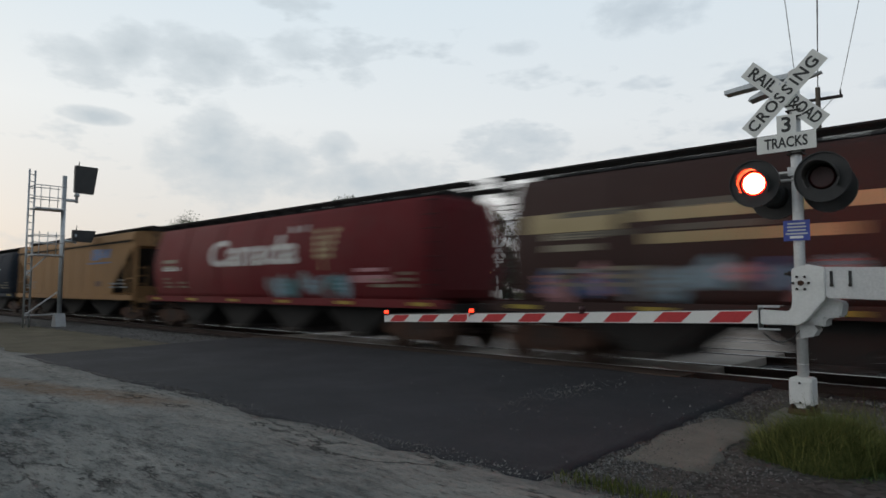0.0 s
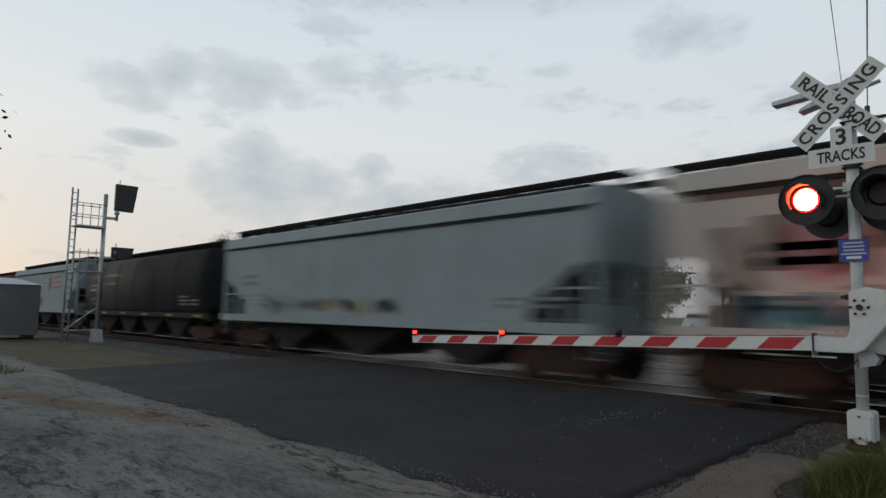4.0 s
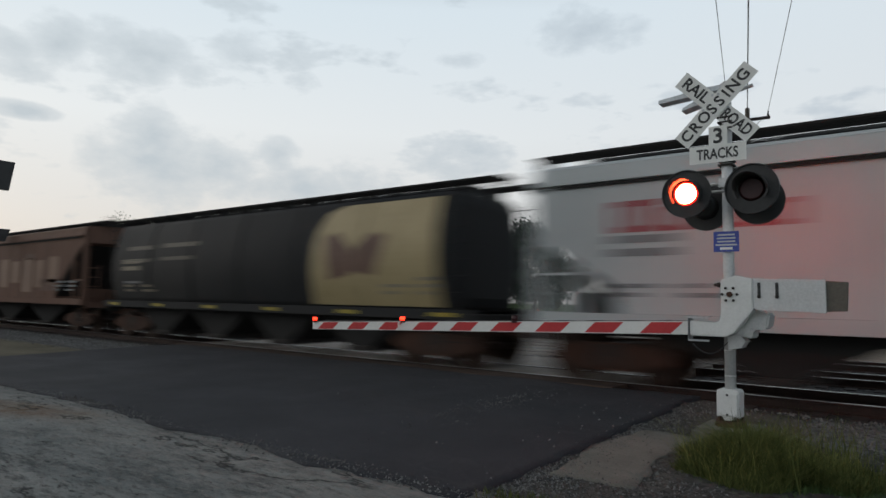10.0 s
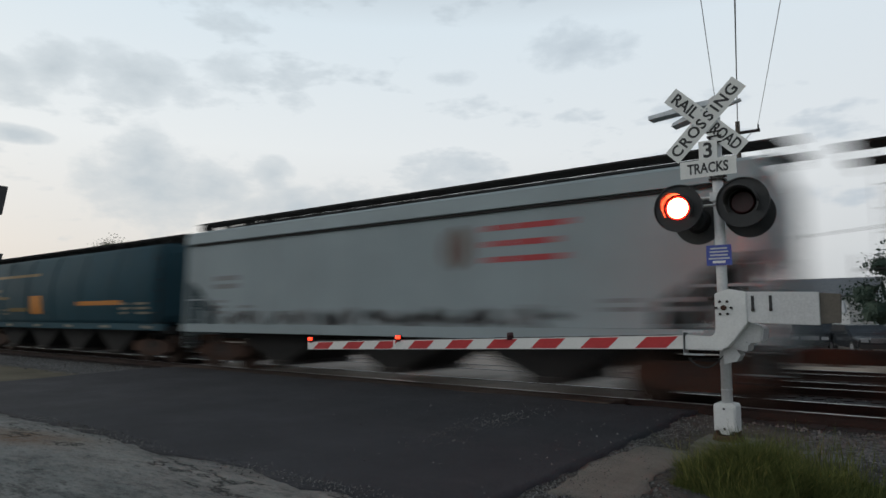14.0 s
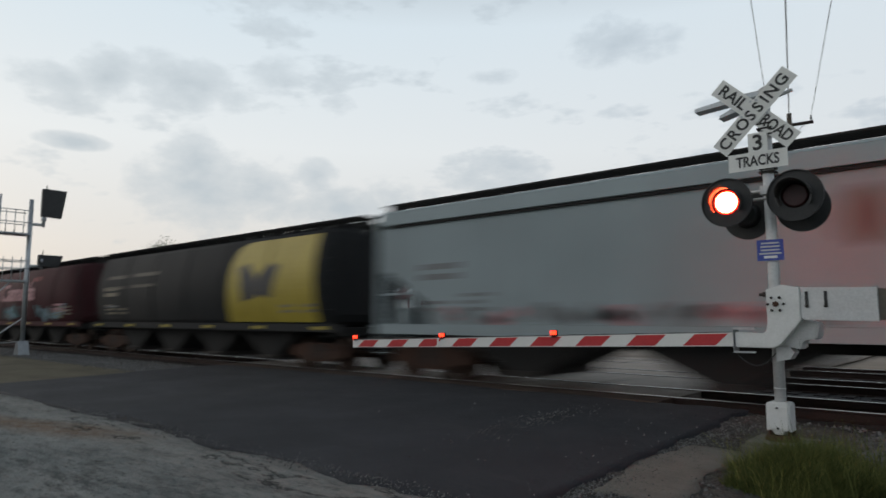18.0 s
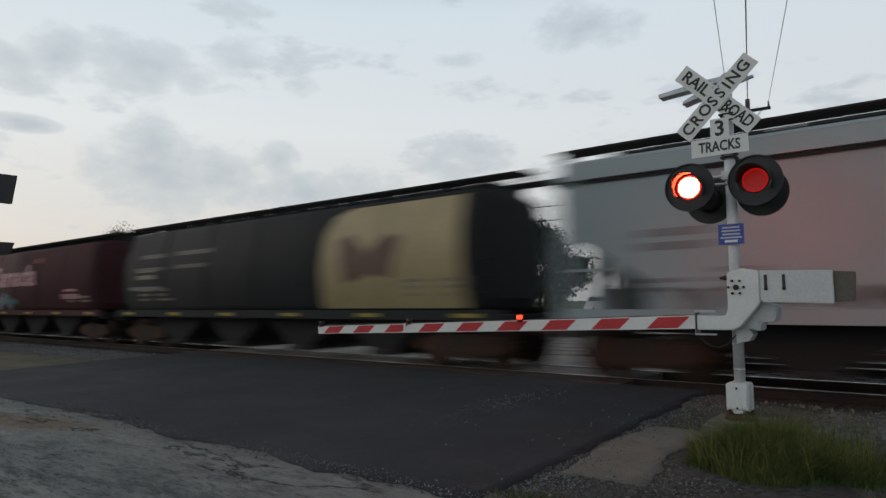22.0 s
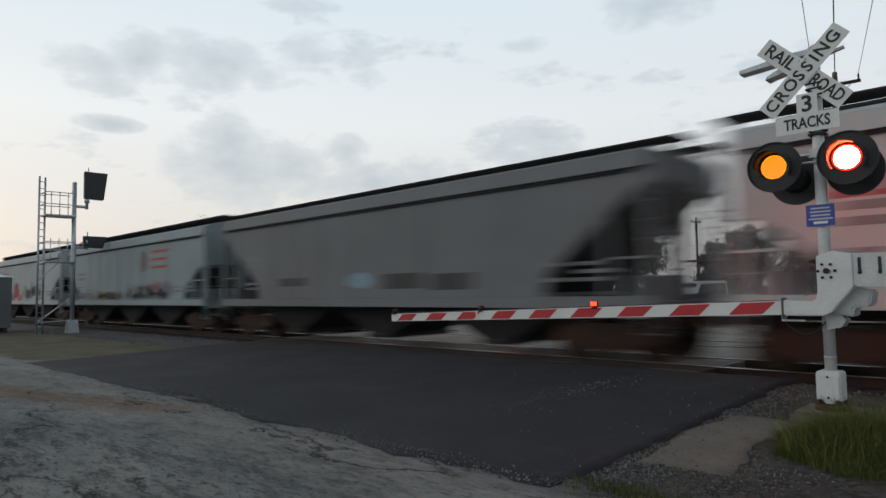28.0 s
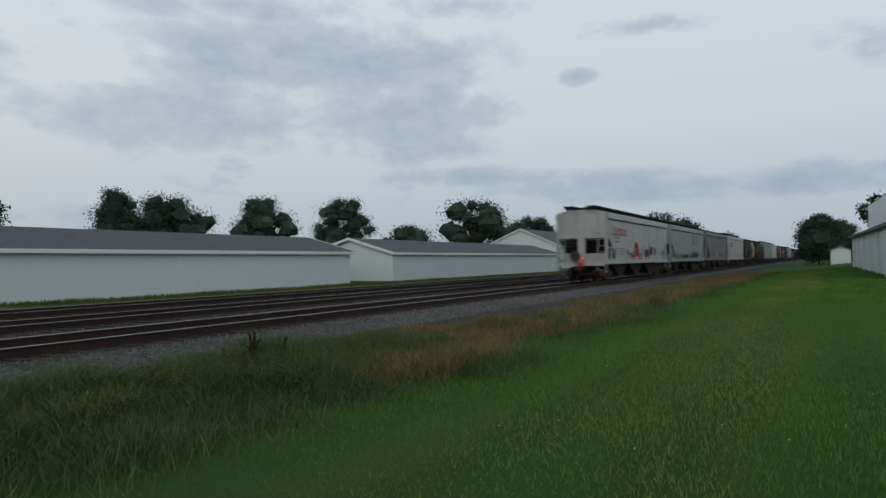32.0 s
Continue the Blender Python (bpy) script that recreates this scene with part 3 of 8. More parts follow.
def rod(bm, a, b, r, r2=None, seg=8, cap=True):
    a, b = Vector(a), Vector(b)
    way = (b - a).normalized()
    side = way.orthogonal().normalized()
    other = way.cross(side)
    rings = []
    for p, rr in ((a, r), (b, r if r2 is None else r2)):
        rings.append([bm.verts.new(p + rr * (math.cos(2 * math.pi * i / seg) * side + math.sin(2 * math.pi * i / seg) * other)) for i in range(seg)])
    for i in range(seg):
        j = (i + 1) % seg
        bm.faces.new((rings[0][i], rings[0][j], rings[1][j], rings[1][i])).smooth = True
    if cap:
        bm.faces.new(rings[0][::-1])
        bm.faces.new(rings[1])


def bar(bm, a, b, w, h):
    """A rectangular bar from a to b, w wide and h deep."""
    a, b = Vector(a), Vector(b)
    way = (b - a).normalized()
    side = way.cross(Vector((0, 0, 1)))
    side = side.normalized() if side.length > 1e-4 else Vector((1, 0, 0))
    top = side.cross(way).normalized()
    rings = [[bm.verts.new(p + sx * side * w / 2 + sz * top * h / 2) for sx, sz in ((-1, -1), (1, -1), (1, 1), (-1, 1))] for p in (a, b)]
    for i in range(4):
        j = (i + 1) % 4
        bm.faces.new((rings[0][i], rings[0][j], rings[1][j], rings[1][i]))
    bm.faces.new(rings[0][::-1])
    bm.faces.new(rings[1])


def prism(bm, outline, c0, c1, axis="y"):
    """A closed outline of (a, b) pairs drawn out along one axis."""
    def at(a, b, c):
        return {"y": (a, c, b), "x": (c, a, b), "z": (a, b, c)}[axis]
    r0 = [bm.verts.new(at(a, b, c0)) for a, b in outline]
    r1 = [bm.verts.new(at(a, b, c1)) for a, b in outline]
    n = len(outline)
    for i in range(n):
        j = (i + 1) % n
        bm.faces.new((r0[i], r0[j], r1[j], r1[i]))
    bm.faces.new(r0[::-1])
    bm.faces.new(r1)


def mesh_of(name, bm, material, tidy=True):
    if tidy:
        bmesh.ops.recalc_face_normals(bm, faces=bm.faces)
    me = bpy.data.meshes.new(name)
    bm.to_mesh(me)
    bm.free()
    if material:
        me.materials.append(material)
    return me


def part(name, bm, material, parent, label="", bevel=0.0):
    if bevel:
        bmesh.ops.recalc_face_normals(bm, faces=bm.faces)
        bmesh.ops.bevel(bm, geom=[e for e in bm.edges if e.calc_face_angle(0) > 0.6], offset=bevel, segments=2, affect="EDGES", clamp_overlap=True)
    ob = new(name, mesh_of(name, bm, material))
    ob.parent = parent
    return tagged(ob, label)


def thing(name, m, label, category, group="", kind=""):
    ob = new(name)
    ob.empty_display_size = 0.2
    ob.matrix_basis = m
    return tagged(ob, label, category, group, kind)


def raw(name, verts, faces, material):
    me = bpy.data.meshes.new(name)
    me.from_pydata([tuple(v) for v in verts], [], [tuple(f) for f in faces])
    me.materials.append(material)
    return new(name, me)


def soup(name, pts, corners, material):
    """A mesh of loose triangles or quads from an (n * corners, 3) array."""
    pts = np.asarray(pts, dtype=np.float32).reshape(-1, 3)
    n = len(pts) // corners
    me = bpy.data.meshes.new(name)
    me.vertices.add(len(pts))
    me.vertices.foreach_set("co", pts.ravel())
    me.loops.add(n * corners)
    me.loops.foreach_set("vertex_index", np.arange(n * corners, dtype=np.int32))
    me.polygons.add(n)
    me.polygons.foreach_set("loop_start", np.arange(0, n * corners, corners, dtype=np.int32))
    me.materials.append(material)
    me.update(calc_edges=True)
    return new(name, me)


# ---- ground, roads, tracks ----
GROUND = -0.20
TRACKS = (0.755, 5.0, 9.25)
ROAD_W, ROAD_E, DECK_E = -19.0, -3.2, -4.7


def make_ground_sheet():
    bm = bmesh.new()
    xs = [-3000, -400, -120] + list(range(-60, 132, 4)) + [400, 3000]
    ys = [-3000, -300, -80] + list(range(-40, 0, 3)) + list(range(0, 61, 6)) + [120, 400, 3000]
    rows = []
    for y in ys:
        row = []
        for x in xs:
            z = GROUND
            if x > 0 and y < -4 and abs(x) < 130 and y > -90:
                z += 0.10 * noise.noise((x * 0.08, y * 0.12, 0)) - 0.12 * min(1, max(0, (x - 2) / 4)) * min(1, (-4 - y) / 4)
                z += 0.80 * min(1, max(0, (x - 18) / 70)) * min(1, max(0, (-8 - y) / 8))
            row.append(bm.verts.new((x, y, z)))
        rows.append(row)
    for a, b in zip(rows, rows[1:]):
        for i in range(len(xs) - 1):
            f = bm.faces.new((a[i], a[i + 1], b[i + 1], b[i]))
            f.smooth = True
    ob = new("ground", mesh_of("ground", bm, ground_mat))
    return tagged(ob, "ground of gravel, mown lawn and dry verge", "ground", kind="structure")


make_ground_sheet()


def ragged(x0, x1, y0, y1, z_of, step, wob, seed):
    """A slab of ground with uneven edges."""
    bm = bmesh.new()
    nx, ny = max(2, round((x1 - x0) / step)), max(2, round((y1 - y0) / step))
    grid = []
    for j in range(ny + 1):
        row = []
        for i in range(nx + 1):
            x, y = x0 + (x1 - x0) * i / nx, y0 + (y1 - y0) * j / ny
            ex = (noise.noise((y * 0.9, seed, 0)) + 0.5 * noise.noise((y * 3.1, seed, 3)) + 0.35 * noise.noise((y * 9.0, seed, 8))) * wob
            ey = (noise.noise((x * 0.7, seed, 9)) + 0.6 * noise.noise((x * 2.7, seed, 5)) + 0.35 * noise.noise((x * 9.0, seed, 2))) * wob
            fx = ex if i in (0, nx) else 0
            fy = ey if j in (0, ny) else 0
            row.append(bm.verts.new((x + fx, y + fy, z_of(x, y))))
        grid.append(row)
    for a, b in zip(grid, grid[1:]):
        for i in range(nx):
            bm.faces.new((a[i], a[i + 1], b[i + 1], b[i])).smooth = True
    rim = [e for e in bm.edges if e.is_boundary]
    out = bmesh.ops.extrude_edge_only(bm, edges=rim)
    bmesh.ops.translate(bm, vec=(0, 0, -0.12), verts=[v for v in out["geom"] if isinstance(v, bmesh.types.BMVert)])
    return bm


def road_z(x, y):
    t = min(1.0, max(0.0, (y + 7.6) / 6.8))
    return -0.15 + 0.14 * t * t * (3 - 2 * t) + 0.012 * noise.noise((x * 0.4, y * 0.4, 1))


def lot_z(x, y):
    return -0.162 + 0.02 * noise.noise((x * 0.5, y * 0.5, 4)) + 0.008 * noise.noise((x * 2.2, y * 2.2, 2))


def bank_z(x, y):
    """The gravel bank that meets the asphalt's east edge and falls away from it."""
    t = min(1.0, max(0.0, (x + 3.4) / 2.3))
    return (road_z(x, y) - 0.03) * (1 - t) + (GROUND - 0.03) * t + 0.012 * noise.noise((x * 2.5, y * 2.5, 6))


tagged(new("gravel_bank", mesh_of("gravel_bank", ragged(-4.2, -1.0, -7.7, -0.9, bank_z, 0.25, 0.1, 13.0), dirt_gravel)), "grey gravel bank along the asphalt's edge", "gravel", kind="structure")
tagged(new("road", mesh_of("road", ragged(ROAD_W, ROAD_E, -7.6, -0.82, road_z, 0.16, 0.16, 1.0), asphalt)), "freshly laid black asphalt approach to the crossing", "road", kind="structure")
tagged(new("pavement", mesh_of("pavement", ragged(-34.0, -1.9, -34.0, -7.35, lot_z, 0.6, 0.25, 7.0), lot_mat)), "old cracked and stained grey pavement", "pavement", kind="structure")
tagged(new("road_shoulder", mesh_of("road_shoulder", ragged(-3.12, -2.34, -6.3, -3.75, lambda x, y: bank_z(x, y) + 0.016, 0.12, 0.20, 3.0), pale_concrete)), "broken pale concrete apron beside the asphalt", "apron", kind="structure")
tagged(new("road_far", mesh_of("road_far", ragged(-17.5, -4.5, 11.2, 200.0, lambda x, y: -0.02, 3.0, 0.1, 5.0), panel_mat)), "pale street running on beyond the tracks", "road", kind="structure")


def make_tracks():
    prof = [(-0.07, -0.185), (0.07, -0.185), (0.07, -0.17), (0.012, -0.15), (0.012, -0.045), (0.036, -0.035), (0.036, -0.004), (-0.036, -0.004), (-0.036, -0.035), (-0.012, -0.045), (-0.012, -0.15), (-0.07, -0.17)]
    tie_bm = bmesh.new()
    box(tie_bm, -0.115, 0.115, -1.3, 1.3, -0.33, -0.165)
    tie_me = mesh_of("tie", tie_bm, tie_wood)
    plate_bm = bmesh.new()
    for s in (-0.755, 0.755):
        box(plate_bm, -0.1, 0.1, s - 0.17, s + 0.17, -0.166, -0.150)
    rest = []
    for n, cy in enumerate(TRACKS):
        tr = thing("railway_track", pose(0, cy, 0), "railway track of worn steel rails on dark wooden ties", "railway track", "tracks over the crossing", "structure")
        for s in (-0.755, 0.755):
            bm = bmesh.new()
            prism(bm, [(s + a, b) for a, b in prof], -900, 900, "x")
            rail = part("rail", bm, rail_steel, tr, "rusty steel rail")
            bm = bmesh.new()
            box(bm, -900, 900, s - 0.030, s + 0.030, -0.0045, 0.0)
            part("rail_head", bm, rail_top, rail, "polished running surface")
        for k in range(-600, 601):
            x = k * 0.52
            if ROAD_W - 1 < x < DECK_E + 0.3:
                continue
            if (n == 0 and -1 < x - ROAD_E < 62) or (n == 0 and -24 < x - ROAD_W < 0) or (n == 1 and 0 < x < 36):
                ob = new("tie", tie_me)
                ob.parent = tr
                ob.matrix_basis = pose(x + random.uniform(-0.03, 0.03), random.uniform(-0.05, 0.05), random.uniform(-0.012, 0.0), 0, 0, random.uniform(-1.2, 1.2))
            elif abs(x) < 160:
                rest.append((x, cy))
    bm = bmesh.new()
    for x, cy in rest:
        box(bm, x - 0.11, x + 0.11, cy - 1.3, cy + 1.3, -0.33, -0.168)
    tagged(new("far_ties", mesh_of("far_ties", bm, tie_wood)), "dark wooden ties along the tracks", "railway ties", kind="stuff")
    # the bed of crushed stone
    bm = bmesh.new()
    for a, b in ((-900, ROAD_W - 0.1), (DECK_E + 0.05, 900)):
        prism(bm, [(-2.9, GROUND - 0.1), (-2.9, GROUND + 0.005), (-1.35, -0.19), (11.2, -0.19), (12.6, GROUND + 0.005), (12.6, GROUND - 0.1)], a, b, "x")
    tagged(new("ballast", mesh_of("ballast", bm, ballast_bed_mat)), "bed of dark crushed stone under the tracks", "ballast", kind="structure")
    rng = np.random.default_rng(4)
    pts = []
    for count, xa, xb, ya, yb in ((9000, -3.0, 26, -3.1, -0.5), (2500, 26, 60, -3.2, -0.6), (3000, -40, ROAD_W, -3.2, -0.5), (2500, -3, 30, 1.7, 4.2), (1800, -3.5, -1.2, -7.6, -1.0), (900, -1.2, 1.0, -7, -3.0), (120, -8.0, -3.3, -7.3, -1.3)):
        c = np.stack([rng.uniform(xa, xb, count), rng.uniform(ya, yb, count), np.full(count, -0.185)], 1)
        c[:, 2] = np.where(c[:, 1] < -1.35, -0.19 + (c[:, 1] + 1.35) * 0.008, -0.185)
        if xa == -3.5:
            c[:, 0] = -3.5 + 2.3 * rng.random(count) ** 1.6
            c[:, 2] = [bank_z(x, y) + 0.004 for x, y in c[:, :2]]
        if xa == -8.0:
            c[:, 0] = -3.3 - 4.7 * rng.random(count) ** 2.0
            c[:, 2] = [road_z(x, y) + 0.004 for x, y in c[:, :2]]
        s = rng.uniform(0.018, 0.05, (count, 1, 1)) * (0.4 if xa == -8.0 else 1.0) * (0.55 if xa == -3.5 else 1.0)
        base = np.array([[1, 0, -0.3], [-0.5, 0.87, -0.3], [-0.5, -0.87, -0.3], [0.1, 0, 0.75]])
        v = c[:, None] + s * (base[None] + rng.uniform(-0.35, 0.35, (count, 4, 3)))
        pts.append(v[:, [[0, 1, 3], [1, 2, 3], [2, 0, 3]]].reshape(-1, 3))
    # crumbs of stone and broken pavement along the road's edges and scattered on it
    for count, at, lift in ((2600, lambda: np.column_stack([ROAD_E + 0.12 + rng.normal(size=2600) * 0.16, rng.uniform(-7.6, -2.0, 2600)]), bank_z), (1700, lambda: np.column_stack([rng.uniform(-13, -2.2, 1700), -7.48 + rng.normal(size=1700) * 0.10]), lot_z), (2600, lambda: np.column_stack([rng.uniform(-3.3, -0.9, 2600), rng.uniform(-7.7, -5.7, 2600)]), bank_z), (420, lambda: np.column_stack([-5.4 + rng.normal(size=420) * 0.22, -3.7 + rng.normal(size=420) * 0.8]), road_z)):
        xy = at()
        c = np.column_stack([xy, [lift(x, y) + 0.012 for x, y in xy]])
        s = rng.uniform(0.005, 0.017, (count, 1, 1))
        v = c[:, None] + s * (base[None] + rng.uniform(-0.35, 0.35, (count, 4, 3)))
        pts.append(v[:, [[0, 1, 3], [1, 2, 3], [2, 0, 3]]].reshape(-1, 3))
    tagged(soup("ballast_stones", np.concatenate(pts), 3, ballast_stone), "loose grey ballast stones", "gravel", kind="stuff")


make_tracks()


def make_crossing():
    deck = thing("crossing_deck", pose(0, 0, 0), "pale concrete panels laid between the rails", "level crossing", kind="structure")
    gaps = [(-0.80, -0.06), (0.10, 1.41), (1.57, 4.185), (4.345, 5.655), (5.815, 8.435), (8.595, 9.905), (10.065, 11.22)]
    cache = {}
    for y0, y1 in gaps:
        x = ROAD_W - 0.4
        while x + 2.44 < DECK_E + 0.1:
            w = 2.44
            if (y0, y1) not in cache:
                bm = bmesh.new()
                box(bm, 0.006, w - 0.006, y0, y1, -0.3, -0.012)
                bmesh.ops.recalc_face_normals(bm, faces=bm.faces)
                bmesh.ops.bevel(bm, geom=[e for e in bm.edges if all(v.co.z > -0.1 for v in e.verts)], offset=0.012, segments=1, affect="EDGES")
                cache[(y0, y1)] = mesh_of("panel", bm, panel_mat if y0 > 0 else rail_dirt)
            ob = new("panel", cache[(y0, y1)])
            ob.parent = deck
            ob.matrix_basis = pose(x, 0, random.uniform(-0.006, 0.004))
            x += w


make_crossing()

# ---- the train ----
SPEED, GAIN = 24.14, -1.27    # metres a second; it slackens at the very end
MOVERS = []          # (thing, pose at 0 s, pose at 32 s)
KEYED = []           # (part, rows)


BACK = 1.45          # how far a round body stands back from its couplers


def arc_side(z):
    """Half-width of a cylindrical hopper at a height."""
    t = (z - 1.25) / 2.75
    return 1.08 + 0.52 * math.sin(math.pi * min(1, max(0, 0.20 + 0.70 * t)))


def make_truck(parent, x):
    tk = part_empty("truck", parent, x)
    for s in (-1, 1):
        bm = bmesh.new()
        y = s * 1.02
        prism(bm, [(-1.25, 0.55), (-1.1, 0.68), (-0.45, 0.76), (0.45, 0.76), (1.1, 0.68), (1.25, 0.55), (1.2, 0.40), (0.95, 0.36), (0.5, 0.24), (-0.5, 0.24), (-0.95, 0.36), (-1.2, 0.40)], y - 0.06, y + 0.06)
        part("side_frame", bm, truck_rust, tk, "rusty cast side frame")
        bm = bmesh.new()
        for q in (-0.2, -0.07, 0.07, 0.2):
            rod(bm, (q, y + s * 0.02, 0.28), (q, y + s * 0.02, 0.52), 0.055, seg=8)
        part("spring", bm, steel_dark, tk)
    bm = bmesh.new()
    box(bm, -0.2, 0.2, -1.1, 1.1, 0.5, 0.72)
    part("bolster", bm, steel_dark, tk)
    for q in (-0.88, 0.88):
        bm = bmesh.new()
        rod(bm, (q, -1.05, 0.46), (q, 1.05, 0.46), 0.075, seg=8)
        for s in (-1, 1):
            rod(bm, (q, s * 0.69, 0.46), (q, s * 0.82, 0.46), 0.455, seg=20)
            rod(bm, (q, s * 0.665, 0.46), (q, s * 0.69, 0.46), 0.49, seg=20)
            rod(bm, (q, s * 0.82, 0.46), (q, s * 0.845, 0.46), 0.16, seg=10)
        part("wheelset", bm, wheel_steel, tk, "steel wheels on an axle")
    return tk


def part_empty(name, parent, x):
    ob = new(name, mesh_of(name, bmesh.new(), None))
    ob.parent = parent
    ob.matrix_basis = pose(x, 0, 0)
    return ob


def shared_ends(car, half, mat, back=0.62):
    """Couplers, end sills, ladders, grab irons and the brake wheel."""
    for s in (-1, 1):
        bm = bmesh.new()
        box(bm, min(s * (half - 1.4), s * (half - 0.25)), max(s * (half - 1.4), s * (half - 0.25)), -0.12, 0.12, 0.74, 0.98)
        box(bm, min(s * (half - 0.28), s * (half + 0.02)), max(s * (half - 0.28), s * (half + 0.02)), -0.15, 0.15, 0.70, 1.0)
        part("coupler", bm, truck_rust, car, "rusty knuckle coupler")
        bm = bmesh.new()
        x0, x1 = sorted((s * (half - 0.95), s * (half - 0.6)))
        box(bm, x0, x1, -1.42, 1.42, 0.98, 1.2)
        part("end_sill", bm, mat, car)
        for q in (-1, 1):
            bm = bmesh.new()
            xa = s * (half - back)
            for w in (0.0, 0.42):
                rod(bm, (xa - s * w, q * 1.46, 0.55), (xa - s * w, q * 1.46, 3.95), 0.02, seg=5)
            for k in range(10):
                z = 0.6 + 0.36 * k
                rod(bm, (xa, q * 1.46, z), (xa - s * 0.42, q * 1.46, z), 0.014, seg=5)
            part("ladder", bm, mat, car)
    bm = bmesh.new()
    xa = -(half - 0.5)
    for k in range(16):
        a0, a1 = math.pi * k / 8, math.pi * (k + 1) / 8
        rod(bm, (xa, 0.55 + 0.27 * math.cos(a0), 2.35 + 0.27 * math.sin(a0)), (xa, 0.55 + 0.27 * math.cos(a1), 2.35 + 0.27 * math.sin(a1)), 0.025, seg=5)
    for k in range(4):
        rod(bm, (xa, 0.55, 2.35), (xa, 0.55 + 0.26 * math.cos(math.pi * k / 2 + 0.4), 2.35 + 0.26 * math.sin(math.pi * k / 2 + 0.4)), 0.016, seg=4)
    rod(bm, (xa + 0.02, 0.55, 2.35), (xa + 0.8, 0.55, 2.35), 0.03, seg=6)
    part("brake_wheel", bm, black_paint, car)


def shared_roof(car, half, z, mat):
    dark_mat_of_roof = mat
    """Walkway, running boards and the long hatch covers."""
    for s in (-1, 1):
        bm = bmesh.new()
        y0, y1 = sorted((s * 0.42, s * 0.95))
        for k in range(6):
            y = y0 + (y1 - y0) * k / 5
            box(bm, -half + 0.35, half - 0.35, y - 0.025, y + 0.025, z + 0.2, z + 0.24)
        n = 16
        for k in range(n + 1):
            x = -half + 0.5 + (2 * half - 1.0) * k / n
            box(bm, x - 0.02, x + 0.02, y0, y1, z + 0.02, z + 0.2)
        part("running_board", bm, dark_mat_of_roof, car, "grating walkway")
    bm = bmesh.new()
    n = 5
    w = (2 * half - 3.0) / n
    for k in range(n):
        x = -half + 1.5 + k * w
        prism(bm, [(-0.36, z + 0.02), (-0.36, z + 0.14), (-0.2, z + 0.24), (0.2, z + 0.24), (0.36, z + 0.14), (0.36, z + 0.02)], x + 0.05, x + w - 0.05, "x")
    part("hatch_cover", bm, mat, car, "long roof hatch covers")


def gates(car, half, mat, n=4):
    span = 2 * half - 5.6
    for k in range(n):
        bm = bmesh.new()
        xc = -span / 2 + span * (k + 0.5) / n
        w = span / n
        prism(bm, [(xc - w * 0.492, 1.32), (xc + w * 0.492, 1.32), (xc + w * 0.46, 1.02), (xc + 0.40, 0.34), (xc - 0.40, 0.34), (xc - w * 0.46, 1.02)], -1.18, 1.18)
        hop = part("discharge_hopper", bm, mat, car)
        bm = bmesh.new()
        box(bm, xc - 0.44, xc + 0.44, -1.24, 1.24, 0.22, 0.345)
        rod(bm, (xc + 0.2, -1.42, 0.29), (xc + 0.2, 1.42, 0.29), 0.035, seg=6)
        part("outlet_gate", bm, steel_dark, hop)


def cylinder_car(length, body_mat, dark_mat):
    """A round-sided covered hopper."""
    half = length / 2
    car = thing("covered_hopper", pose(0, 0, 0), "round-sided covered hopper car", "freight car")
    zs = [1.25, 1.45, 1.75, 2.05, 2.35, 2.65, 2.95, 3.25, 3.5, 3.7, 3.86, 3.98]
    ring = [(-arc_side(z), z) for z in zs] + [(-0.75, 4.06), (0.75, 4.06)] + [(arc_side(z), z) for z in reversed(zs)]
    bm = bmesh.new()
    rows = []
    for x, pinch in ((-half + 1.22, 0.78), (-half + 1.30, 0.93), (-half + BACK, 1.0), (half - BACK, 1.0), (half - 1.30, 0.93), (half - 1.22, 0.78)):
        rows.append([bm.verts.new((x, y * pinch, 2.65 + (z - 2.65) * pinch)) for y, z in ring])
    for a, b in zip(rows, rows[1:]):
        for i in range(len(ring)):
            j = (i + 1) % len(ring)
            f = bm.faces.new((a[i], a[j], b[j], b[i]))
            f.smooth = (i < 11 or i > 13) and a is rows[2]
    bm.faces.new(rows[0][::-1])
    bm.faces.new(rows[-1])
    part("body", bm, body_mat, car, "curved steel sides")
    for s in (-1, 1):
        bm = bmesh.new()
        y0, y1 = sorted((s * 1.33, s * 1.50))
        box(bm, -half + 0.7, half - 0.7, y0, y1, 1.08, 1.30)
        part("side_sill", bm, body_mat, car)
        for k in range(1, 6):
            bm = bmesh.new()
            x = -half + BACK + (length - 2 * BACK) * k / 6
            for za, zb in zip(zs, zs[1:]):
                bar(bm, (x, s * (arc_side(za) + 0.004), za), (x, s * (arc_side(zb) + 0.004), zb), 0.012, 0.05)
            part("weld_seam", bm, body_mat, car)
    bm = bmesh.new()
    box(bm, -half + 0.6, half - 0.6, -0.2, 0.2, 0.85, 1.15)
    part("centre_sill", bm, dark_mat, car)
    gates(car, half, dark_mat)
    shared_ends(car, half, dark_mat, 1.0)
    shared_roof(car, half, 4.05, dark_mat)
    for x in (-half + 2.05, half - 2.05):
        make_truck(car, x)
    return car


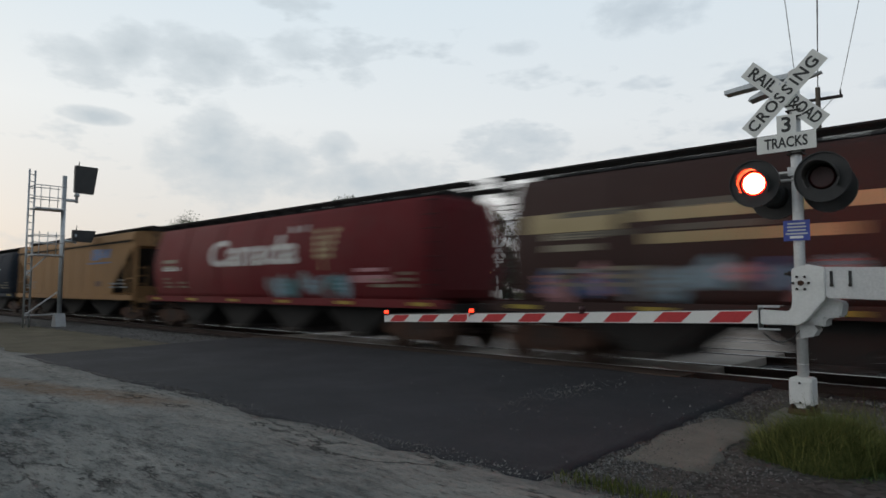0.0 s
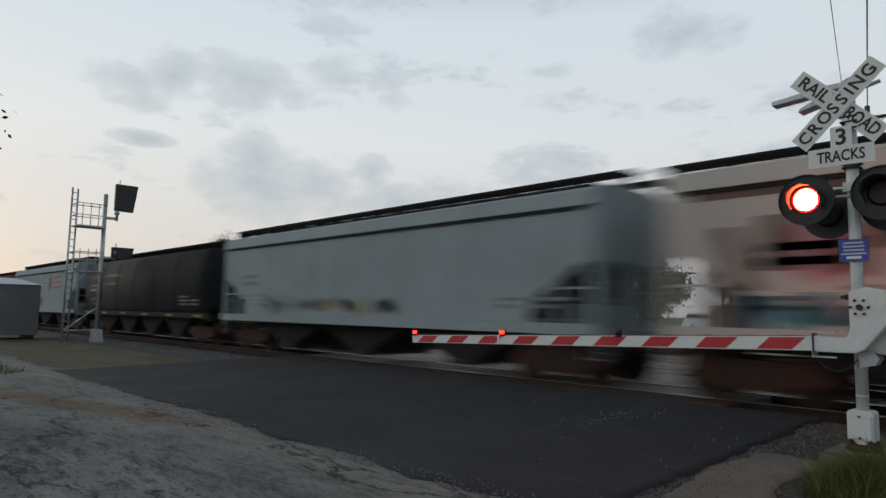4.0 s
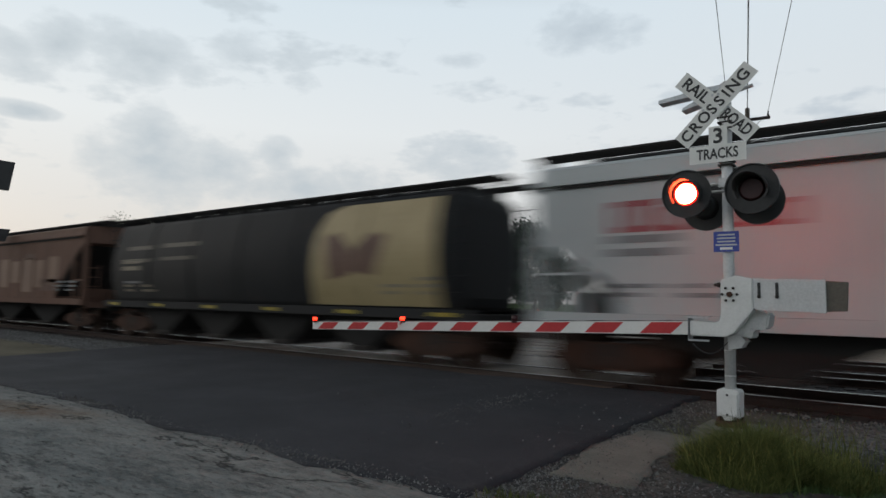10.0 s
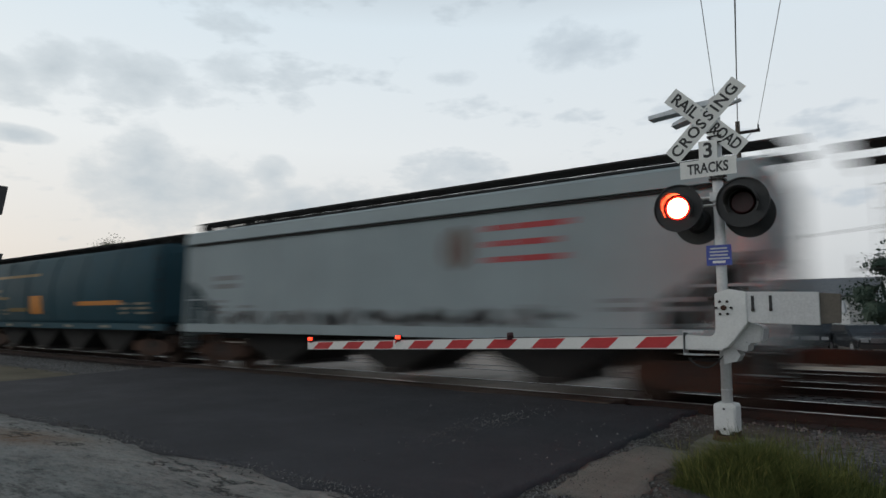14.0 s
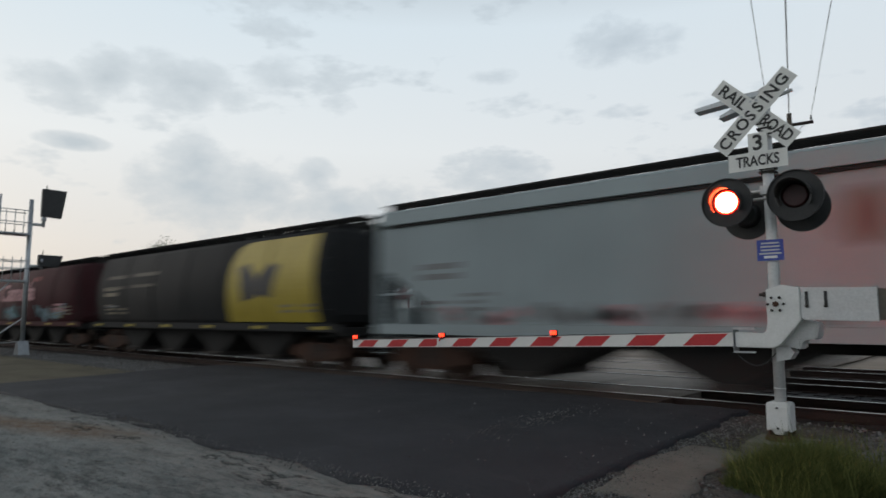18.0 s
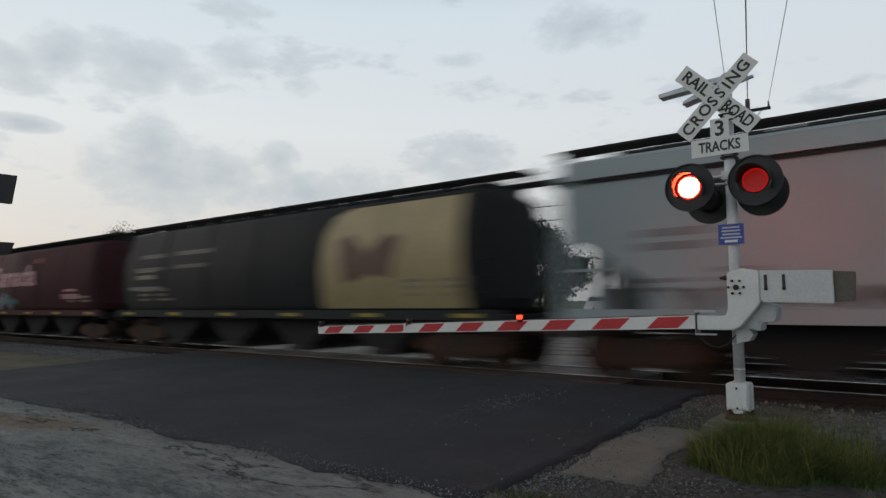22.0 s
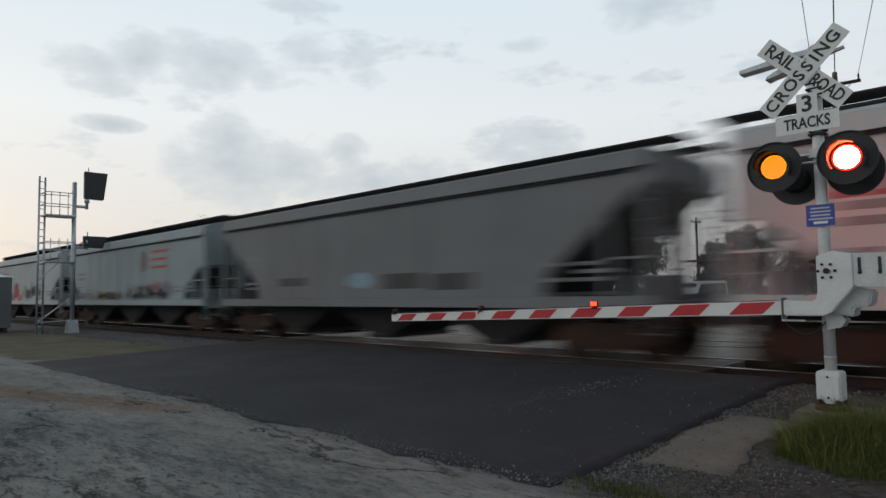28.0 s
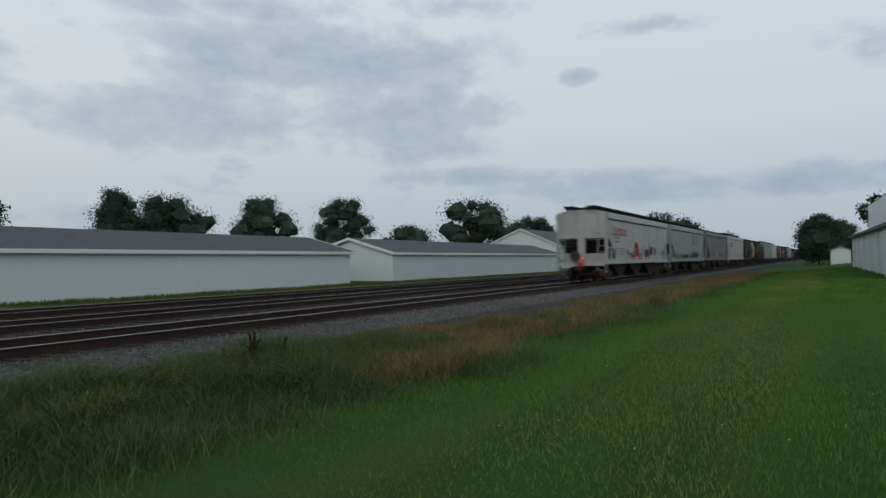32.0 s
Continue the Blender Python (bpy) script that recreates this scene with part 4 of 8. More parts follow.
def angle_car(length, body_mat, dark_mat, cut=2.62, lip=0.35, foot=1.72, roof=4.31):
    """A flat-sided covered hopper with sloping end sheets in an open frame."""
    half = length / 2
    car = thing("covered_hopper", pose(0, 0, 0), "flat-sided covered hopper car", "freight car")
    e = half - 0.75
    side = [(-e, 4.08), (-e, cut), (-e + lip, cut - 0.05), (-e + foot - 0.12, 1.80), (-e + foot, 1.32), (e - foot, 1.32), (e - foot + 0.12, 1.80), (e - lip, cut - 0.05), (e, cut), (e, 4.08)]
    bm = bmesh.new()
    prism(bm, side, -1.56, 1.56)
    part("body", bm, body_mat, car, "flat steel sides")
    bm = bmesh.new()
    prism(bm, [(-1.57, 4.076), (-1.5, 4.13), (-0.8, roof), (0.8, roof), (1.5, 4.13), (1.57, 4.076)], -e - 0.02, e + 0.02, "x")
    part("roof", bm, body_mat, car)
    for s in (-1, 1):
        bm = bmesh.new()
        y0, y1 = sorted((s * 1.563, s * 1.60))
        prism(bm, [(s * 1.50, 4.072), (s * 1.563, 3.76), (s * 1.625, 3.76), (s * 1.625, 3.79), (s * 1.57, 4.072)], -e, e, "x")
        part("top_chord", bm, body_mat, car)
        # thin dark strip along the side, just below the top chord
        bm = bmesh.new()
        box(bm, -e + 0.3, e - 0.3, y0 - 0.0, y1 - 0.0, 3.685, 3.745)
        part("rain_gutter", bm, dark_mat, car, "dark line under the top chord")
        bm = bmesh.new()
        y0, y1 = sorted((s * 1.40, s * 1.63))
        box(bm, -e - 0.05, e + 0.05, y0, y1, 1.08, 1.316)
        part("side_sill", bm, body_mat, car)
        for k in range(1, 9):
            bm = bmesh.new()
            x = -e + 2.6 + (2 * e - 5.2) * (k - 0.5) / 8
            y0, y1 = sorted((s * 1.562, s * 1.575))
            box(bm, x - 0.035, x + 0.035, y0, y1, 1.33, 3.68)
            part("side_seam", bm, body_mat, car)
        for q in (-1, 1):
            bm = bmesh.new()
            xa = q * (e - 0.06)
            box(bm, xa - 0.06, xa + 0.06, s * 1.5 - 0.07, s * 1.5 + 0.07, 1.2, cut)
            xb = q * (e - 0.95)
            box(bm, xb - 0.05, xb + 0.05, s * 1.5 - 0.05, s * 1.5 + 0.05, 1.2, cut - 0.06)
            bar(bm, (xa, s * 1.5, 2.05), (xb, s * 1.5, 2.05), 0.05, 0.05)
            part("end_post", bm, body_mat, car)
    for q in (-1, 1):
        bm = bmesh.new()
        x0, x1 = sorted((q * (e - 0.12), q * (e + 0.05)))
        box(bm, x0, x1, -0.21, 0.21, 1.2, 3.98)
        part("end_post", bm, body_mat, car, "broad middle post of the end")
        bm = bmesh.new()
        x0, x1 = sorted((q * (e - 0.62), q * (e - 0.52)))
        box(bm, x0, x1, -1.36, 1.36, 1.2, 1.72)
        part("end_plate", bm, body_mat, car, "low plate across the end platform")
        for y0, y1, top in ((1.02, 1.47, 4.05), (-1.47, -1.02, 2.62)):
            bm = bmesh.new()
            xl = q * (e + 0.09)
            for y in (y0, y1):
                rod(bm, (xl, y, 0.62), (xl, y, top), 0.022, seg=5)
            for k in range(int((top - 0.7) / 0.36) + 1):
                rod(bm, (xl, y0, 0.72 + 0.36 * k), (xl, y1, 0.72 + 0.36 * k), 0.015, seg=5)
            if top > 4:
                for y in (y0, y1):
                    rod(bm, (xl, y, top), (q * (e - 0.3), y - 0.15, top + 0.38), 0.02, seg=5)
            part("end_ladder", bm, body_mat, car, "ladder up the car's end")
        for y in (-1.5, 1.5):
            bm = bmesh.new()
            ys = y * 0.97
            bar(bm, (q * (e + 0.02), ys, 1.1), (q * (e - 0.25), ys, 0.45), 0.04, 0.04)
            bar(bm, (q * (e - 0.45), ys, 1.1), (q * (e - 0.3), ys, 0.45), 0.04, 0.04)
            bar(bm, (q * (e - 0.45), ys, 0.46), (q * (e - 0.1), ys, 0.46), 0.05, 0.03)
            part("sill_step", bm, dark_mat, car)
        bm = bmesh.new()
        prism(bm, [(q * (e - lip - 0.05), cut - 0.1), (q * (e - foot - 0.05), 1.34), (q * (e - foot - 0.2), 1.34), (q * (e - lip - 0.15), cut - 0.02)], -1.5, 1.5)
        part("slope_sheet", bm, dark_mat, car, "dark sloping end sheet")
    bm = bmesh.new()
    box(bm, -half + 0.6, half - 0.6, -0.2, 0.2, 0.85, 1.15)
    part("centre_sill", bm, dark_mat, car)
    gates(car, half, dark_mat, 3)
    shared_ends(car, half, body_mat)
    shared_roof(car, half, roof - 0.02, dark_mat)
    for x in (-half + 2.05, half - 2.05):
        make_truck(car, x)
    return car


paints = {
    "red": paint("red_car_paint", (0.138, 0.014, 0.018), 0.6, 0.2),
    "maroon": paint("maroon_car_paint", (0.066, 0.020, 0.023), 0.5, 0.2),
    "tan": paint("tan_car_paint", (0.30, 0.172, 0.078), 0.5, 0.2),
    "navy": paint("dark_blue_car_paint", (0.018, 0.026, 0.040), 0.45, 0.15),
    "olive": paint("faded_yellow_car_paint", (0.34, 0.265, 0.115), 0.4, 0.15),
    "bone": paint("dirty_white_car_paint", (0.50, 0.46, 0.42), 0.6, 0.55),
    "grey": paint("pale_grey_car_paint", (0.30, 0.35, 0.36), 0.38, 0.1),
    "white": paint("off_white_car_paint", (0.44, 0.465, 0.465), 0.45, 0.15),
    "slate": paint("dull_grey_car_paint", (0.20, 0.205, 0.21), 0.5, 0.2),
    "green": paint("green_car_paint", (0.012, 0.10, 0.055), 0.3, 0.1),
    "brown": paint("dark_brown_car_paint", (0.040, 0.020, 0.018), 0.5, 0.3),
    "black": paint("sooty_black_car_paint", (0.022, 0.023, 0.024), 0.5, 0.2),
    "teal": paint("dark_teal_car_paint", (0.022, 0.065, 0.085), 0.4, 0.15),
    "rust": paint("rusted_car_paint", (0.15, 0.085, 0.062), 0.7, 0.85),
}
# near-black tone shared by undersides, sills, end sheets and walkways
under = varied("dark_underframe", (0.009, 0.009, 0.009), (0.022, 0.020, 0.018), 2.0, 0.95)
# where each car's front coupling stands at 0 s, front car first
JOINTS = [26.6, 8.4, -9.9, -28.5, -47.4, -66.0, -84.7, -103.0, -121.2, -139.2, -157.3, -175.5, -193.7, -211.7, -230.0, -248.5, -266.7, -284.9, -303.1, -321.3, -339.3,
          -357.4, -375.2, -393.2, -411.3, -429.1, -447.3, -465.5, -483.5, -501.6, -519.7, -537.7, -555.7, -573.7, -591.6, -609.4, -627.3, -645.0, -662.9, -680.8, -698.6, -716.3, -734.0]
CARS = ["C red", "C brown", "C red", "A tan", "C navy", "A olive", "A bone", "A grey", "C black", "A grey", "C red", "A grey", "C green", "C black", "A white", "C black", "A rust",
        "A white", "C red", "C black", "A grey", "C teal", "A white", "A grey", "C red", "A grey", "C black", "C maroon", "C black", "C brown", "A grey", "C black", "C maroon",
        "C brown", "A white", "A grey", "C brown", "C black", "A white", "A slate", "A grey", "A white"]
LONG_SLOPE = ("slate", "tan", "rust")     # cars whose end sheets slope from the very top
CAR_OBJECTS = []
PROTO = {}
TOP = {"C": "covered hopper with bulging round sides", "A": "covered hopper with flat sides and sloping ends"}
WORDS = {"red": "bright red", "maroon": "faded maroon", "tan": "tan", "navy": "dark navy", "olive": "mustard yellow", "bone": "graffiti-covered dirty white", "grey": "pale grey", "white": "off-white",
         "slate": "dull grey", "green": "deep green", "brown": "dark brown", "black": "sooty black", "teal": "dark teal", "rust": "badly rusted"}


def make_train():
    for k, spec in enumerate(CARS):
        kind, colour = spec.split()
        a, b = JOINTS[k], JOINTS[k + 1]
        length = round((a - b) * 2) / 2
        m0 = pose((a + b) / 2, TRACKS[0], 0)
        low = colour in ("olive", "bone") or k == 25
        key = (kind, length, colour in LONG_SLOPE, low)
        if key not in PROTO:
            more = {"cut": 3.5, "lip": 0.2, "foot": 2.5, "roof": 4.18} if colour in LONG_SLOPE else {"roof": 4.22} if low else {}
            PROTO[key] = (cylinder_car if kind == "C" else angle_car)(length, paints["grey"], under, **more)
            car = PROTO[key]
            car.matrix_basis = m0
        else:
            car = copy_thing(PROTO[key], m0)
        tagged(car, f"{WORDS[colour]} {TOP[kind]}", "freight car", "cars of the passing train")
        for ob in car.children:
            if ob.data and ob.data.materials and ob.data.materials[0] == paints["grey"]:
                ob.material_slots[0].link = "OBJECT"
                ob.material_slots[0].material = paints[colour]
        CAR_OBJECTS.append(car)
        MOVERS.append((car, m0, pose(SPEED * 32, 0, 0) @ m0))


make_train()

# ---- markings on the cars: worn lettering shapes, panels, emblems and graffiti ----
INKS = {
    "white": varied("worn_white_marking", (0.40, 0.39, 0.38), (0.56, 0.55, 0.53), 2.5, 0.6),
    "cream": varied("worn_cream_marking", (0.15, 0.13, 0.095), (0.26, 0.225, 0.16), 2.5, 0.6),
    "yellow": varied("yellow_marking", (0.30, 0.225, 0.018), (0.42, 0.32, 0.035), 1.5, 0.55),
    "tan": varied("faded_tan_marking", (0.27, 0.21, 0.10), (0.38, 0.30, 0.16), 1.5, 0.6),
    "orange": varied("orange_marking", (0.48, 0.17, 0.02), (0.60, 0.23, 0.03), 1.5, 0.55),
    "bronze": varied("dull_gold_marking", (0.15, 0.095, 0.025), (0.22, 0.145, 0.045), 2.0, 0.6),
    "red": varied("red_marking", (0.32, 0.025, 0.03), (0.42, 0.04, 0.045), 2.0, 0.55),
    "scarlet": varied("bright_red_marking", (0.50, 0.03, 0.02), (0.62, 0.05, 0.03), 2.0, 0.5),
    "worn": varied("worn_tan_paint", (0.17, 0.105, 0.075), (0.27, 0.18, 0.13), 1.2, 0.7, stretch=(3, 1, 0.5)),
    "crimson": varied("dull_crimson_marking", (0.22, 0.018, 0.028), (0.30, 0.032, 0.042), 2.0, 0.6),
    "rose": varied("faded_pink_marking", (0.36, 0.16, 0.18), (0.45, 0.24, 0.25), 2.0, 0.6),
    "blue": varied("blue_marking", (0.04, 0.09, 0.22), (0.07, 0.14, 0.30), 2.0, 0.55),
    "sky": varied("pale_blue_marking", (0.16, 0.27, 0.33), (0.26, 0.38, 0.44), 2.0, 0.6),
    "teal": varied("teal_marking", (0.03, 0.13, 0.15), (0.06, 0.20, 0.22), 2.0, 0.6),
    "lime": varied("green_marking", (0.10, 0.22, 0.05), (0.18, 0.32, 0.08), 2.0, 0.6),
    "olive": varied("olive_marking", (0.19, 0.17, 0.06), (0.27, 0.24, 0.09), 2.0, 0.6),
    "brown": varied("brown_marking", (0.085, 0.045, 0.032), (0.15, 0.085, 0.06), 2.0, 0.65),
    "dark": varied("dark_marking", (0.022, 0.022, 0.024), (0.05, 0.048, 0.048), 2.0, 0.6),
    "faint": varied("faded_stripe_paint", (0.060, 0.052, 0.040), (0.115, 0.10, 0.075), 2.5, 0.65),
    "moss": varied("moss_green_patch_paint", (0.020, 0.040, 0.030), (0.045, 0.070, 0.052), 1.5, 0.65),
    "smoke": varied("grey_marking", (0.13, 0.135, 0.14), (0.21, 0.215, 0.22), 2.0, 0.6),
}


def skin(kind, z):
    """Distance of the near side from the middle of the car, just over the paint."""
    return (arc_side(z) if kind == "C" else 1.56) + 0.006


def stamp(car, kind, name, shapes, ink, label=""):
    """Lays convex outlines of (u, z) on the near side of a car, bent to its curve."""
    if name in ("emblem", "stripe", "patch", "panel", "lettering") and len(shapes) > 1:
        for shape in shapes:
            stamp(car, kind, name, [shape], ink, label)
        return
    bm = bmesh.new()
    for outline in shapes:
        zs = [p[1] for p in outline]
        if kind == "C":
            outline = [(max(-7.5, min(7.45, u)), z) for u, z in outline]
        z0, z1 = max(min(zs), 1.16 if kind == "A" else 1.30), min(max(zs), 3.90)
        if z1 - z0 < 0.01:
            continue
        n = max(2, int((z1 - z0) / 0.16) + 1)
        rows = []
        for i in range(n + 1):
            z = z0 + (z1 - z0) * (0.002 + 0.996 * i / n)
            cut = []
            for (ua, za), (ub, zb) in zip(outline, outline[1:] + outline[:1]):
                if (za - z) * (zb - z) <= 0 and abs(za - zb) > 1e-6:
                    cut.append(ua + (ub - ua) * (z - za) / (zb - za))
            if len(cut) >= 2:
                rows.append((min(cut), max(cut), z))
        for (a0, a1, za), (b0, b1, zb) in zip(rows, rows[1:]):
            quad(bm, (a0, -skin(kind, za), za), (a1, -skin(kind, za), za), (b1, -skin(kind, zb), zb), (b0, -skin(kind, zb), zb))
    if not bm.faces:
        bm.free()
        return
    ob = part(name, bm, INKS[ink], car, label or f"{INKS[ink].name.replace('_', ' ')}")
    if name in ("graffiti", "stencil"):
        tagged(ob, label or f"{INKS[ink].name.replace('_', ' ')}", kind="stuff")


def rect(u0, u1, z0, z1, lean=0.0):
    return [(u0, z0), (u1, z0), (u1 + lean, z1), (u0 + lean, z1)]


def oval(u, z, ru, rz, n=14):
    return [(u + ru * math.cos(2 * math.pi * k / n + 0.1), z + rz * math.sin(2 * math.pi * k / n + 0.1)) for k in range(n)]


def word(rng, u0, u1, z0, z1, count, big=True, lean=0.12):
    """A row of plain letter-like blocks; the first one stands taller."""
    out = []
    w = (u1 - u0) / count
    for k in range(count):
        a, b = u0 + w * k + 0.05 * w, u0 + w * (k + 1) - 0.12 * w
        top = z1 if (k == 0 and big) or rng.random() < 0.25 else z0 + (z1 - z0) * 0.74
        t = 0.30 * (b - a)
        out += [rect(a, a + t, z0, top, lean), rect(b - t, b, z0, top, lean)]
        out.append(rect(a + t, b - t, z0, z0 + 0.2 * (top - z0), lean * 0.2))
        if rng.random() < 0.7:
            out.append(rect(a + t + lean * 0.8, b - t + lean * 0.8, top - 0.2 * (top - z0), top, lean * 0.2))
    return out


def scrawl(car, kind, rng, u0, u1, z0, z1, inks):
    """Graffiti: overlapping balloon letters and slashes in a few colours, each in its own layer of paint."""
    step = 0.42 * (z1 - z0) + 0.25
    layers = {ink: [] for ink in inks}
    u = u0
    while u < u1:
        ink = inks[rng.randrange(len(inks))]
        w = step * rng.uniform(0.5, 1.0)
        zc = rng.uniform(z0 + 0.3 * (z1 - z0), z1 - 0.3 * (z1 - z0))
        roll = rng.random()
        if roll < 0.4:
            layers[ink].append(oval(u + w / 2, zc, w * 0.6, (z1 - z0) * rng.uniform(0.22, 0.5), 9))
        else:
            layers[ink].append(rect(u, u + w * rng.uniform(0.25, 0.8), zc - (z1 - z0) * rng.uniform(0.2, 0.5), zc + (z1 - z0) * rng.uniform(0.2, 0.5), rng.uniform(-0.4, 0.5)))
        u += w * rng.uniform(0.35, 0.8)
    for ink, shapes in layers.items():
        if shapes:
            stamp(car, kind, "graffiti", shapes, ink, f"{INKS[ink].name.split('_marking')[0].replace('_', ' ')} sprayed graffiti")


LETTERS = {}


def letter_meshes(text, u0, u1, z0, size, shear):
    """One mesh a letter, spread from u0 to u1 and bent over the round side."""
    key = (text, u0, u1, z0, size, shear)
    if key in LETTERS:
        return LETTERS[key]
    cu = bpy.data.curves.new("letter", "FONT")
    cu.body, cu.size, cu.shear, cu.offset, cu.resolution_u = text, size, shear, 0.028 * size, 3
    tmp = new("letter", cu)
    bpy.context.view_layer.update()
    me = bpy.data.meshes.new_from_object(tmp.evaluated_get(bpy.context.evaluated_depsgraph_get()))
    bpy.data.objects.remove(tmp)
    bm = bmesh.new()
    bm.from_mesh(me)
    bpy.data.meshes.remove(me)
    xs = [v.co.x for v in bm.verts]
    lo, k = min(xs), (u1 - u0) / (max(xs) - min(xs))
    for v in bm.verts:
        v.co = (u0 + (v.co.x - lo) * k, 0.0, z0 + v.co.y)
    z = z0 - 0.3
    while z < z0 + size:
        bmesh.ops.bisect_plane(bm, geom=bm.verts[:] + bm.edges[:] + bm.faces[:], plane_co=(0, 0, z), plane_no=(0, 0, 1))
        z += 0.12
    for v in bm.verts:
        v.co.y = -skin("C", v.co.z) - 0.004
    # split into letters by connected pieces
    bm.verts.index_update()
    bm.faces.index_update()
    seen, out = set(), []
    for f0 in bm.faces:
        if f0.index in seen:
            continue
        stack, piece = [f0], []
        seen.add(f0.index)
        while stack:
            f = stack.pop()
            piece.append(f)
            for e in f.edges:
                for g in e.link_faces:
                    if g.index not in seen:
                        seen.add(g.index)
                        stack.append(g)
        one, made = bmesh.new(), {}
        for f in piece:
            for v in f.verts:
                if v.index not in made:
                    made[v.index] = one.verts.new(v.co)
            one.faces.new([made[v.index] for v in f.verts])
        out.append(mesh_of("letter", one, None, False))
    bm.free()
    LETTERS[key] = out
    return out


def lettered(car, text, u0, u1, z0, size, ink, shear=0.0):
    for me in letter_meshes(text, u0, u1, z0, size, shear):
        if not me.materials:
            me.materials.append(INKS[ink])
        ob = new("letter", me)
        ob.parent = car
        ob.material_slots[0].link = "OBJECT"
        ob.material_slots[0].material = INKS[ink]
        tagged(ob, "painted letter of the car's name")


def flag_word(car, rng, ink="white", u0=-3.15, u1=2.65):
    lettered(car, "Canada", u0, u1 - 0.25, 2.40, 1.28, ink)
    stamp(car, "C", "stripe", [rect(u1 - 0.75, u1 - 0.55, 3.34, 3.56), rect(u1 - 0.15, u1 + 0.05, 3.34, 3.56)], "red" if ink == "rose" else ink, "small flag bars over the last letter")
    stamp(car, "C", "stencil", [rect(-7.0, -5.6, 2.28, 2.42)], ink)
    stamp(car, "C", "stencil", [rect(5.0, 6.6, 1.75, 1.95), rect(5.3, 6.4, 2.05, 2.15)], "rose")


def wheat(car, kind, u, z, s, ink):
    """A sheaf-like emblem: a stem with leaning grains."""
    shapes = [rect(u - 0.05 * s, u + 0.05 * s, z - 0.9 * s, z + 0.5 * s)]
    for k in range(5):
        zz = z - 0.45 * s + 0.25 * s * k
        for q in (-1, 1):
            shapes.append(oval(u + q * (0.32 + 0.05 * k) * s, zz + 0.12 * s, 0.22 * s, 0.17 * s, 8))
    stamp(car, kind, "emblem", shapes, ink, f"{INKS[ink].name.split('_marking')[0].replace('_', ' ')} sheaf-shaped emblem")


def end_panel(car, rng, ink, u0, u1, mark="dark"):
    """A large coloured field with a round-cornered edge and a dark emblem in it."""
    edge = [(u1, 1.34), (u1 - 0.15, 3.88), (u0 + 1.0, 3.88), (u0 + 0.45, 3.72), (u0 + 0.15, 3.3), (u0 + 0.05, 2.4), (u0, 1.34)]
    stamp(car, "C", "panel", [edge], ink, f"large {INKS[ink].name.split('_marking')[0].replace('_', ' ')} panel at the car's end")
    um, s = (u0 + u1) / 2 - 0.6, 0.62
    stamp_over(car, [[(um - 1.7 * s, 3.05), (um - 1.0 * s, 3.2), (um, 2.7), (um, 2.1), (um - 1.3 * s, 1.95)]], mark)
    stamp_over(car, [[(um + 0.01, 2.1), (um + 0.01, 2.7), (um + 1.0 * s, 3.15), (um + 1.8 * s, 3.0), (um + 1.2 * s, 2.05)]], mark)


def stamp_over(car, shapes, ink):
    """A mark painted over a panel."""
    bm = bmesh.new()
    for outline in shapes:
        z0, z1 = min(p[1] for p in outline), max(p[1] for p in outline)
        rows = []
        for i in range(9):
            z = z0 + (z1 - z0) * (0.002 + 0.996 * i / 8)
            cut = [ua + (ub - ua) * (z - za) / (zb - za) for (ua, za), (ub, zb) in zip(outline, outline[1:] + outline[:1]) if (za - z) * (zb - z) <= 0 and abs(za - zb) > 1e-6]
            if len(cut) >= 2:
                rows.append((min(cut), max(cut), z, -skin("C", z) - 0.005))
        for (a0, a1, za, ya), (b0, b1, zb, yb) in zip(rows, rows[1:]):
            quad(bm, (a0, ya, za), (a1, ya, za), (b1, yb, zb), (b0, yb, zb))
    part("emblem", bm, INKS[ink], car, "dark emblem on the panel")


def round_mark(car, u, z=3.0):
    """A round brown emblem and three red lines beside it."""
    stamp(car, "A", "emblem", [oval(u, z, 0.36, 0.50, 18)], "brown", "round brown emblem")
    for k, w in enumerate((1.95, 1.6, 1.75)):
        stamp(car, "A", "lettering", [rect(u + 0.75, u + 0.75 + w, z + 0.30 - 0.33 * k, z + 0.42 - 0.33 * k)], "red", "line of small red lettering")


def stripes(car, kind, ink, rows):
    stamp(car, kind, "stripe", [rect(a, b, z, z + h) for a, b, z, h in rows], ink, f"{INKS[ink].name.split('_marking')[0].replace('_', ' ')} stripes")


def data_marks(car, kind, rng, half, ink):
    """Small blocks of stencilled figures low on the side, too small to read."""
    shapes = []
    for u in (-half + 2.4, -half + 3.6, half - 3.4, half - 2.3):
        for k in range(rng.randrange(2, 4)):
            w = rng.uniform(0.4, 0.9)
            shapes.append(rect(u, u + w, 1.62 + 0.16 * k, 1.70 + 0.16 * k))
    for k in range(2):
        shapes.append(rect(-half + 2.3, -half + 3.5, 2.35 + 0.24 * k, 2.49 + 0.24 * k))
    stamp(car, kind, "stencil", shapes, ink, "small stencilled figures as plain bars")


def sill_reflectors(car, kind, half, ink):
    y = -1.51 if kind == "C" else -1.64
    n = 6
    for k in range(n):
        u = -half + 1.6 + (2 * half - 3.2) * k / (n - 1)
        bm = bmesh.new()
        box(bm, u - 0.26, u + 0.26, y - 0.004, y + 0.004, 1.14, 1.23)
        part("reflector", bm, INKS[ink], car, "reflective strip on the sill")


